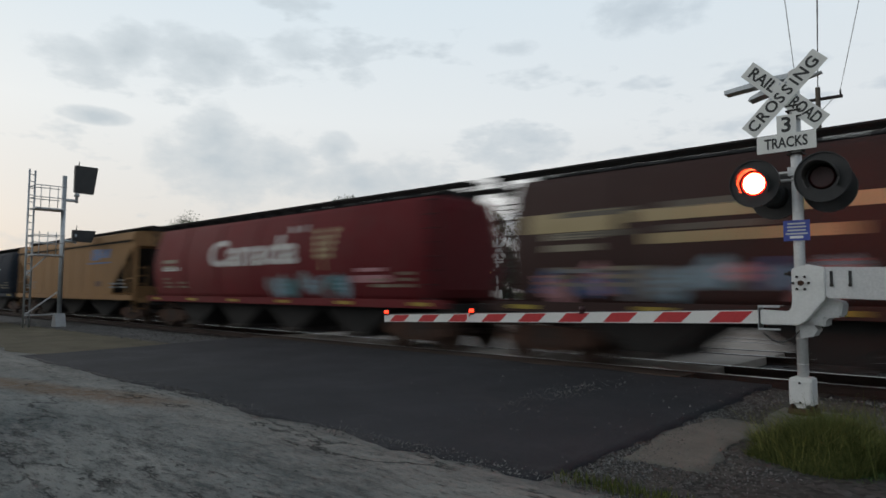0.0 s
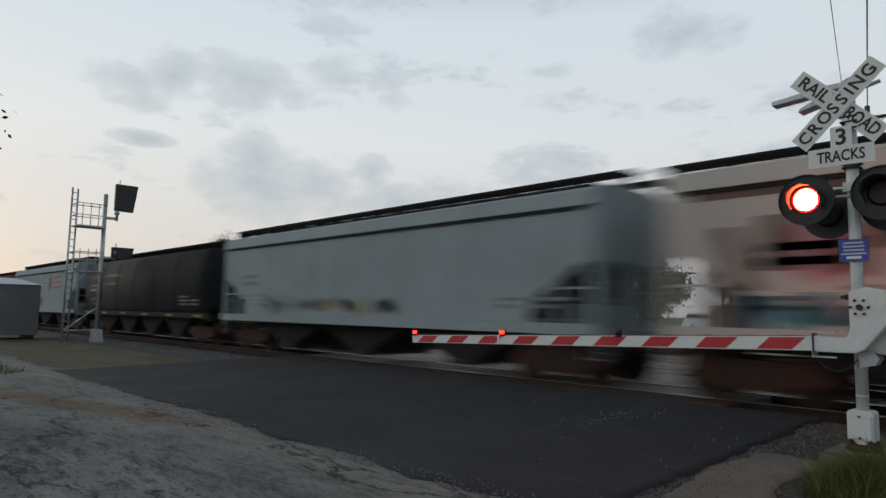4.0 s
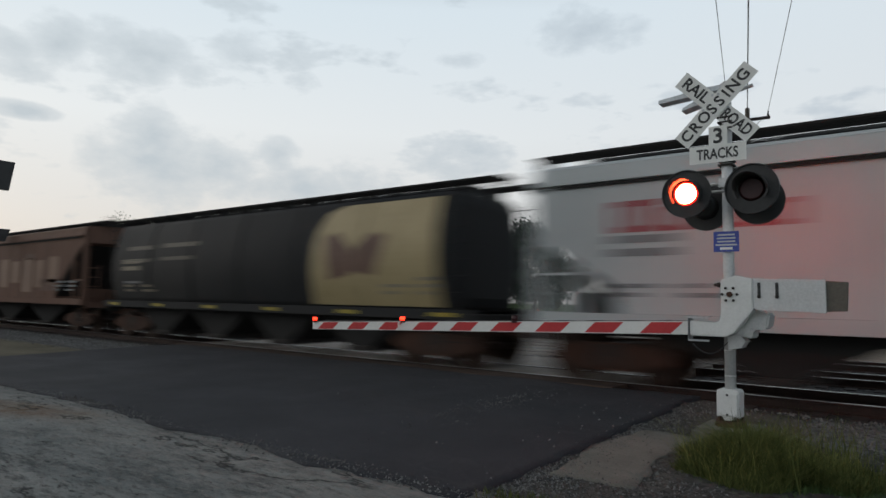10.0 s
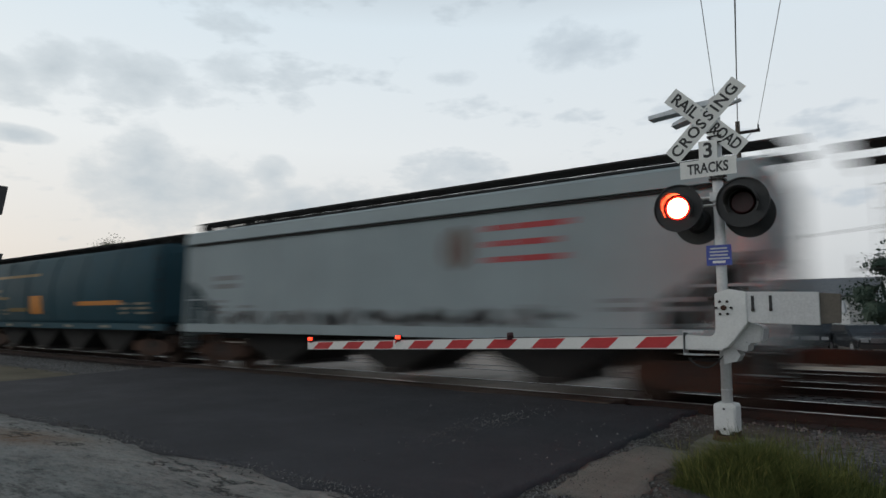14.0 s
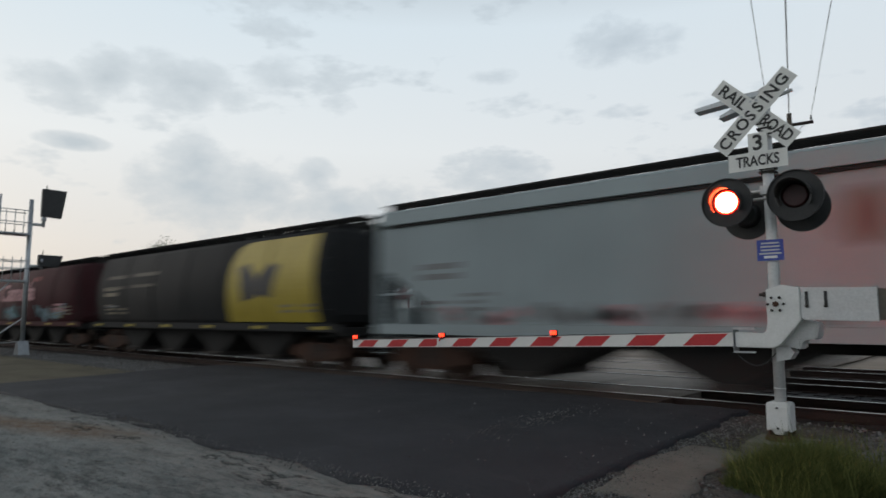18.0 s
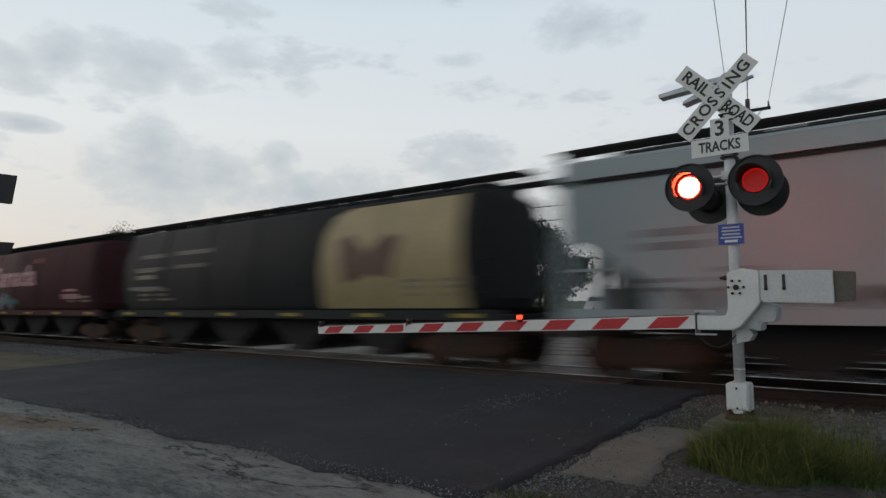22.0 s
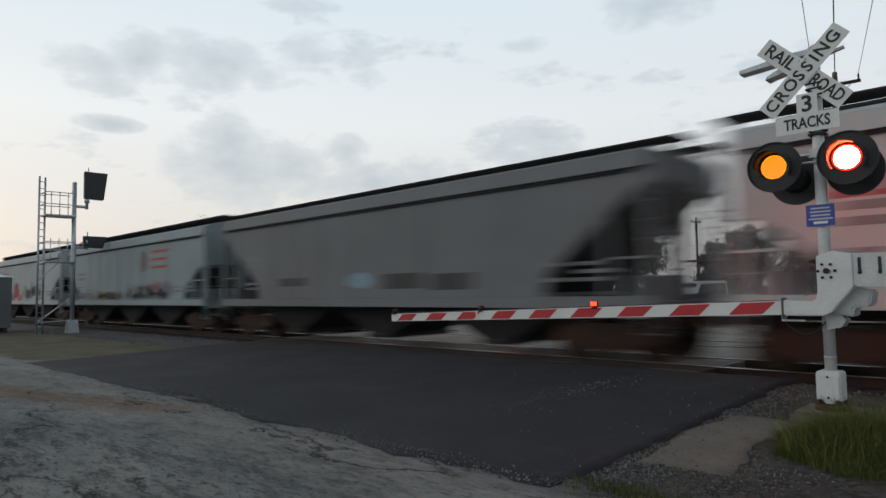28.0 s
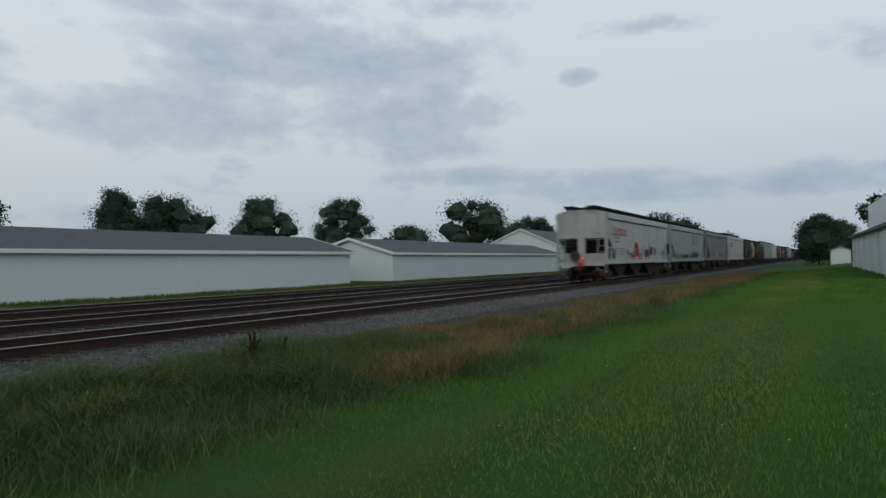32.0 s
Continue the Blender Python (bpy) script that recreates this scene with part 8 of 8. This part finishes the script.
def east(x, y):
    return tuple(EAST @ Vector((x, y, 0)))[:2]


# the west: hedge trees beyond the tracks, and single trees over them
for k in range(9):
    f = k / 8
    tree(-148 + 74 * f, 37 + (k % 3) * 2.2, 6.6 + 1.3 * math.sin(k * 2.1), 10.5, leaf_dark, 100 + k, "dense dark bushy tree in a row beyond the tracks", 1.0, 0.04, 0, 0.42, 2400, 18)
tree(-92, 33.0, 5.0, 4.5, leaf_yellow, 150, "small yellowing tree before the dark row", 0.8, 0.1, 0, 0.28, 1200, 10)
tree(-101, 35.5, 14.2, 9.8, leaf_green, 201, "thin-crowned tree with sky showing through", 1.0, 0.30, 0, 0.20, 3600, 22)
tree(-66.5, 41.0, 14.8, 6.6, leaf_green, 202, "tall slender tree behind the depot", 1.0, 0.18, 0, 0.20, 4600, 24)
tree(-74, 40.0, 8.0, 8.0, leaf_dark, 203, "bushy tree behind the depot wing", 1.0, 0.1, 0, 0.36, 2000, 14)
tree(-58, 47, 7.4, 6.0, leaf_dark, 204, "bushy tree behind the depot roof", 0.8, 0.15, 0, 0.34, 1600, 12)
tree(-55.5, 58.5, 13.0, 5.6, leaf_green, 205, "slim tree beyond the depot", 1.0, 0.2, 0, 0.22, 3600, 20)
tree(-42.5, 51.5, 14.4, 8.5, leaf_green, 206, "tall open-crowned tree by the street", 1.0, 0.25, 0, 0.24, 4600, 24)
tree(-33.0, 46.0, 10.0, 10.5, leaf_dark, 207, "broad dark tree by the street", 1.2, 0.08, 0, 0.38, 3000, 20)
tree(-43.5, 42.0, 6.5, 10.0, leaf_dark, 208, "low dark tree beside the depot", 1.2, 0.05, 0, 0.36, 2400, 16)
tree(-26.5, 60.0, 6.4, 9.0, leaf_plum, 209, "plum-red leaved tree down the street", 1.1, 0.12, 0, 0.34, 2200, 14)
tree(-20.0, 66.0, 6.8, 9.0, leaf_plum, 210, "plum-red leaved tree beside the workshop", 1.1, 0.12, 0, 0.34, 2000, 14)
tree(-30.5, 74.0, 9.5, 9.0, leaf_dark, 211, "dark tree beside the cottage", 1.0, 0.1, 0, 0.4, 1800, 14)
for k in range(7):
    tree(-260 + 22 * k, 70 + 9 * (k % 2), 10 + 3 * math.sin(k), 17, leaf_dark, 300 + k, "distant dark tree on the western skyline", 0.8, 0.05, 0, 0.7, 1300, 14)
for k, (x, y, h) in enumerate(((-232, 34, 8.0), (-262, 45, 10.0), (-300, 50, 11.5), (-340, 58, 10.0), (-286, 34, 8.5), (-380, 52, 12.0), (-210, 36, 7.0))):
    tree(x, y, h, 19, leaf_dark, 340 + k, "distant dark tree on the western skyline", 0.9, 0.03, 0, 0.8, 1300, 14)
# behind the yard and the sheds
tree(-1.5, 50.0, 7.6, 9.5, leaf_dark, 220, "dark tree behind the garage", 1.1, 0.1, 0, 0.34, 1800, 12)
tree(4.0, 51.0, 8.4, 11.0, leaf_dark, 221, "dark tree behind the garage roof", 1.1, 0.1, 0, 0.36, 2000, 14)
tree(10.5, 48.5, 7.2, 8.5, leaf_dark, 222, "dark tree beside the garage", 1.1, 0.1, 0, 0.36, 2000, 14)
tree(19.5, 52.0, 7.8, 5.0, leaf_dark, 223, "narrow dark tree over the shed roof", 1.0, 0.15, 0, 0.34, 1800, 12)
tree(*east(33.5, 58.0), 8.1, 8.1, leaf_dark, 224, "dark tree behind the long shed", 1.0, 0.1, 0, 0.4, 1900, 14)
tree(*east(49.5, 60.0), 10.6, 8.1, leaf_dark, 225, "tall dark tree behind the long shed", 1.0, 0.15, 0, 0.30, 4800, 26)
tree(*east(57.5, 61.0), 10.3, 12.4, leaf_dark, 226, "spreading dark tree behind the long shed", 1.0, 0.12, 0, 0.30, 4800, 26)
tree(*east(73.5, 60.0), 11.4, 10.8, leaf_dark, 227, "open-crowned tree behind the sheds", 0.8, 0.2, 0, 0.30, 4800, 26)
tree(*east(94.0, 60.0), 13.0, 12.4, leaf_dark, 228, "round dark tree behind the second shed", 1.0, 0.12, 0, 0.30, 4800, 26)
tree(*east(104.0, 52.0), 7.7, 13.0, leaf_dark, 231, "low dark tree behind the second shed", 1.0, 0.05, 0, 0.44, 1900, 14)
tree(*east(118.0, 45.0), 13.6, 17.3, leaf_dark, 229, "spreading tree behind the white barn", 0.9, 0.15, 0, 0.48, 2600, 18)
tree(*east(136.0, 40.0), 11.0, 17.3, leaf_dark, 232, "dark tree beyond the white barn", 0.9, 0.1, 0, 0.5, 2000, 16)
tree(*east(172.0, 18.0), 13.2, 15.0, leaf_green, 230, "green tree standing over the train", 0.9, 0.2, 0, 0.5, 2400, 16)
for k in range(6):
    tree(*east(215 + 36 * k, 19 + 6 * (k % 2)), 11.5 + 2 * math.cos(k * 1.7), 20, leaf_dark, 320 + k, "distant dark tree along the line", 0.9, 0.05, 0, 0.8, 1500, 14)
tree(*east(130.0, -15.3), 9.0, 10.0, leaf_dark, 240, "dense dark tree beside the line at the lawn's end", 1.3, 0.03, 0, 0.40, 3200, 20)
tree(*east(142.0, -19.0), 8.4, 9.0, leaf_dark, 241, "dark bush at the lawn's end", 1.2, 0.02, 0, 0.42, 2000, 14)
tree(*east(86.0, -20.5), 8.8, 6.0, leaf_green, 242, "tree rising behind the warehouse", 0.9, 0.4, 0, 0.36, 1800, 12)
# the tree whose twigs hang in from the west side of the lot
tree(-17.1, -13.9, 8.8, 7.4, leaf_green, 250, "leafy tree overhanging the old pavement", 1.0, 0.30, 0, 0.07, 15000, 30)


def blades(name, count, place, height, material, label, seed, width=0.008, bend=0.35):
    """Thin bent grass blades as loose triangles."""
    rng = np.random.default_rng(seed)
    p = q0 = place(rng, count)
    n = len(p)
    h = height(rng, p)
    a = rng.uniform(0, 2 * np.pi, n)
    side = np.stack([np.cos(a), np.sin(a), np.zeros(n)], 1) * (width * rng.uniform(0.6, 1.4, n))[:, None]
    b = rng.uniform(0, 2 * np.pi, n)
    lean = np.stack([np.cos(b), np.sin(b), np.zeros(n)], 1) * (h * bend * rng.uniform(0.1, 1.0, n))[:, None]
    top = p + lean + np.stack([np.zeros(n), np.zeros(n), h], 1)
    mid = p + lean * 0.35 + np.stack([np.zeros(n), np.zeros(n), h * 0.55], 1)
    p = p + np.column_stack([np.zeros(n), np.zeros(n), np.clip((p[:, 0] - 18) / 70, 0, 1) * np.clip((-8 - p[:, 1]) / 8, 0, 1) * 0.80])
    top, mid = top + (p - q0), mid + (p - q0)
    tri = np.stack([p - side, p + side, mid + side * 0.8, mid - side * 0.8, mid + side * 0.8, top], 1)
    verts = np.concatenate([tri[:, [0, 1, 2]], tri[:, [0, 2, 3]], tri[:, [3, 2, 5]]], 1)
    return tagged(soup(name, verts.reshape(-1, 3), 3, material), label, "grass", kind="stuff")


def level(p, z):
    return np.column_stack([p, np.full(len(p), z)])


def clump(cx, cy, sx, sy, z=GROUND):
    def place(rng, n):
        return level(np.column_stack([cx + sx * np.clip(rng.normal(size=n), -1.9, 1.9) * 0.55, cy + sy * np.clip(rng.normal(size=n), -1.9, 1.9) * 0.55]), z)
    return place


def band(x0, x1, y0, y1, z=GROUND, bias=1.0):
    def place(rng, n):
        x = x0 + (x1 - x0) * rng.random(n) ** bias
        y = rng.uniform(y0, y1, n) + 0.35 * np.sin(x * 0.6) + 0.2 * np.sin(x * 1.7)
        x = x + (0.9 * np.sin(y * 1.4 + 1.0) + 0.5 * np.sin(y * 3.3)) * np.clip((x0 + 4 - x) / 4, 0, 1) + rng.normal(size=n) * 0.15
        return level(np.column_stack([x, y + rng.normal(size=n) * 0.22]), z)
    return place


def patchy(place, seed, scale, keep):
    """Thins a scatter by a slow wave field, so that it stands in uneven clumps."""
    def inner(rng, n):
        p = place(rng, n)
        f = np.sin(p[:, 0] * scale + seed) + np.sin(p[:, 1] * scale * 1.7 + 2.1 * seed) + np.sin((p[:, 0] * 0.7 + p[:, 1]) * scale * 0.61 + 0.7 * seed)
        return p[f + rng.normal(size=len(p)) * 0.7 > keep]
    return inner


def hump(p, seed, lo, hi):
    """Heights that rise and fall from clump to clump."""
    f = np.sin(p[:, 0] * 1.9 + seed) + np.sin(p[:, 1] * 2.6 + 1.3 * seed) + np.sin(p[:, 0] * 4.3 - p[:, 1] * 1.7)
    return lo + (hi - lo) * np.clip(0.5 + f / 5, 0, 1)


def tuft(cx, cy, rx, ry, z=GROUND):
    """A rounded tuft: thick in the middle, thinning outwards."""
    def place(rng, n):
        a, r = rng.uniform(0, 2 * np.pi, n), rng.random(n) ** 0.62
        r = r * (1 + 0.22 * np.sin(3 * a + 1) + 0.12 * np.sin(7 * a))
        return level(np.column_stack([cx + rx * r * np.cos(a), cy + ry * r * np.sin(a)]), z)
    return place


def domed(cx, cy, rx, ry, lo, hi):
    def height(r, p):
        d = np.sqrt(((p[:, 0] - cx) / rx) ** 2 + ((p[:, 1] - cy) / ry) ** 2)
        return r.uniform(0.4, 1.0, len(p)) * (lo + (hi - lo) * np.clip(1.1 - d, 0, 1))
    return height


blades("tall_grass", 30000, patchy(tuft(-1.38, -4.68, 1.0, 0.72, GROUND - 0.02), 2.0, 3.1, -1.4), lambda r, p: domed(-1.38, -4.68, 1.0, 0.72, 0.14, 0.62)(r, p) * (0.6 + hump(p * 1.8, 1.0, 0.0, 0.7)), blade_green, "tuft of tall green grass at the signal's foot", 31, 0.0030, 1.3)
blades("grass_fringe", 7000, tuft(-1.30, -4.68, 1.14, 0.84, GROUND - 0.02), domed(-1.30, -4.68, 1.14, 0.84, 0.04, 0.22), blade_weed, "shorter grass round the tuft", 30, 0.0032, 1.2)
blades("seed_grass", 260, tuft(-1.05, -4.5, 0.8, 0.7), lambda r, p: r.uniform(0.35, 0.68, len(p)), blade_green, "seeding grass stalks at the signal's foot", 32, 0.004, 0.45)
blades("dry_grass_tuft", 1500, tuft(-1.55, -4.75, 0.8, 0.6), lambda r, p: r.uniform(0.10, 0.45, len(p)), blade_pale, "dry grass tuft at the signal's foot", 33, 0.0028, 1.2)
blades("lot_grass", 350, clump(-2.55, -7.35, 0.55, 0.16, -0.17), lambda r, p: r.uniform(0.03, 0.12, len(p)), blade_green, "short grass at the pavement's edge", 41, 0.005)
blades("weeds", 78000, patchy(band(1.2, 12.5, -6.7, -3.3, GROUND - 0.05, 1.15), 1.0, 1.1, -1.0), lambda r, p: r.uniform(0.2, 1.0, len(p)) ** 1.3 * hump(p, 0.4, 0.24, 0.70) * np.clip((14.0 - p[:, 0]) / 6, 0.35, 1) * np.clip((p[:, 1] + 7.1) / 1.6, 0.15, 1) * np.clip((-2.7 - p[:, 1]) / 1.0, 0.3, 1), blade_rank, "rank green weeds along the ballast", 34, 0.0045, 1.35)
blades("near_weeds", 26000, patchy(band(0.9, 5.4, -7.5, -4.6, GROUND - 0.05), 1.7, 1.4, -1.2), lambda r, p: r.uniform(0.2, 1.0, len(p)) ** 1.3 * hump(p, 2.0, 0.18, 0.44) * np.clip((p[:, 1] + 8.2) / 1.2, 0.2, 1), blade_rank, "rank weeds spreading into the lawn", 46, 0.0045, 1.35)
blades("dark_weeds", 26000, patchy(band(1.6, 10.0, -6.8, -4.3, GROUND - 0.05, 1.1), 4.0, 1.5, 0.0), lambda r, p: r.uniform(0.3, 1.0, len(p)) * hump(p, 3.1, 0.14, 0.48) * np.clip((p[:, 1] + 7.8) / 1.6, 0.2, 1), blade_weed, "dark leafy weeds among the grass", 37, 0.008, 1.3)
blades("straw_weeds", 6000, patchy(band(1.5, 11.0, -6.2, -4.1, GROUND - 0.05, 1.1), 2.6, 1.7, 0.0), lambda r, p: r.uniform(0.35, 0.9, len(p)) * hump(p, 1.1, 0.25, 0.55), blade_pale, "pale seeding stalks among the weeds", 42, 0.004, 0.9)
blades("dry_grass", 64000, patchy(band(8.0, 75, -6.9, -4.4, GROUND - 0.06, 1.7), 0.8, 0.8, -0.7), lambda r, p: r.uniform(0.2, 1.0, len(p)) * hump(p, 5.0, 0.14, 0.40), blade_tan, "band of dry tan grass beside the ballast", 35, 0.0065, 1.2)
blades("verge_tufts", 26000, patchy(band(8.0, 75, -7.5, -4.4, GROUND - 0.08, 1.6), 6.5, 0.9, -0.3), lambda r, p: r.uniform(0.3, 1.0, len(p)) * hump(p, 2.2, 0.15, 0.42), blade_weed, "dark green tufts along the lawn's edge", 43, 0.008, 1.1)
blades("lawn", 200000, band(0.6, 30, -22, -5.9, GROUND - 0.09, 1.9), lambda r, p: r.uniform(0.03, 0.085, len(p)), blade_lawn, "mown green lawn", 36, 0.0045, 0.9)
blades("far_lawn", 36000, band(28, 85, -19, -6.8, GROUND - 0.08, 1.4), lambda r, p: r.uniform(0.04, 0.10, len(p)), blade_lawn, "mown lawn running on along the line", 45, 0.022, 0.9)
blades("verge_grass", 7000, band(-32, -18.5, -10.5, -8.6, GROUND), lambda r, p: r.uniform(0.05, 0.22, len(p)), blade_green, "rough green verge grass", 38, 0.008)
blades("shed_grass", 9000, band(9, 80, 14.2, 15.5, GROUND, 1.2), lambda r, p: r.uniform(0.05, 0.2, len(p)), blade_green, "strip of grass before the sheds", 39, 0.02)


def clover():
    """White clover heads dotted over the lawn."""
    rng = np.random.default_rng(8)
    n = 40
    x = 4.0 + 26 * rng.random(n) ** 1.6
    c = np.column_stack([x, rng.uniform(-16, -6.2, n), np.full(n, GROUND - 0.02)])
    d = rng.normal(size=(n, 8, 3, 3))
    d /= np.linalg.norm(d, axis=3, keepdims=True)
    tagged(soup("clover_flowers", (c[:, None, None] + 0.008 * d).reshape(-1, 3), 3, trim_white), "small white clover heads in the lawn", "flowers", kind="stuff")


clover()


def weed_bush(x, y, r, h, material, seed):
    """A leafy weed: stems from one root with small leaves all over."""
    rng = np.random.default_rng(seed)
    w = thing("weed_bush", pose(x, y, GROUND - 0.05), "leafy green weed standing over the grass", "weed", "leafy weeds along the ballast")
    bm = bmesh.new()
    tips = []
    for k in range(9):
        a, q = rng.uniform(0, 6.28), r * rng.uniform(0.2, 0.9)
        tip = Vector((q * math.cos(a), q * math.sin(a), h * rng.uniform(0.6, 1.0)))
        rod(bm, (0, 0, 0), tip, 0.008, 0.004, seg=4)
        tips.append(tip)
    part("stem", bm, weed_dark, w)
    n = 1500
    f = rng.uniform(0.25, 1.05, n)
    pos = np.array([tips[k] for k in rng.integers(0, 9, n)]) * f[:, None] + rng.normal(size=(n, 3)) * 0.09
    u = rng.normal(size=(n, 3))
    u /= np.linalg.norm(u, axis=1, keepdims=True)
    v = np.cross(u, rng.normal(size=(n, 3)))
    v /= np.linalg.norm(v, axis=1, keepdims=True)
    s = rng.uniform(0.010, 0.028, (n, 1))
    crown = soup("leaves", np.stack([pos - u * s, pos + v * s * 0.45, pos + u * s, pos - v * s * 0.45], 1).reshape(-1, 3), 4, material)
    crown.parent = w


for k, (x, y, r, h) in enumerate(((3.0, -4.8, 0.5, 0.55), (3.9, -5.6, 0.45, 0.5), (4.4, -4.6, 0.5, 0.5), (5.3, -5.0, 0.6, 0.58), (6.2, -5.9, 0.45, 0.45), (6.4, -4.8, 0.5, 0.5), (7.6, -5.2, 0.55, 0.48), (8.8, -5.0, 0.4, 0.42), (10.4, -5.6, 0.45, 0.4), (2.4, -5.9, 0.4, 0.45), (14.5, -6.6, 0.5, 0.5), (22.0, -7.0, 0.6, 0.6))):
    weed_bush(x, y, r, h * 0.68, (blade_weed, blade_green)[k % 2], 700 + k)


def dock_stalks():
    rng = random.Random(5)
    for cx, cy, tall, tip in ((6.90, -4.50, 0.62, 0.02), (7.40, -4.45, 0.44, 0.20)):
        d = thing("dock_plant", pose(cx, cy, GROUND), "dark brown dried dock plant among the weeds", "plant", "dried dock plants")
        bm = bmesh.new()
        for k in range(4):
            a, h = rng.uniform(0, 6.28), tall * rng.uniform(0.6, 1.0)
            top = (0.10 * math.cos(a) + tip, 0.10 * math.sin(a), h)
            rod(bm, (0, 0, 0), top, 0.012, 0.008, seg=5)
            for j in range(9):
                f = 0.45 + 0.06 * j
                p = Vector(top) * f
                rod(bm, p, p + Vector((rng.uniform(-0.05, 0.05), rng.uniform(-0.05, 0.05), 0.06)), 0.024, 0.008, seg=5)
        part("stalk", bm, weed_dark, d)


dock_stalks()


def motions():
    times = [2.0 * k for k in range(16)] + [30.8, 31.1, 31.4, 31.7, 32.0]
    for ob, a, b in MOVERS:
        walk(ob, [(t, pose(SPEED * t + GAIN * max(0.0, t - 30.8) ** 2, 0, 0) @ a) for t in times])
    for ob, rows in KEYED:
        walk(ob, rows)


motions()
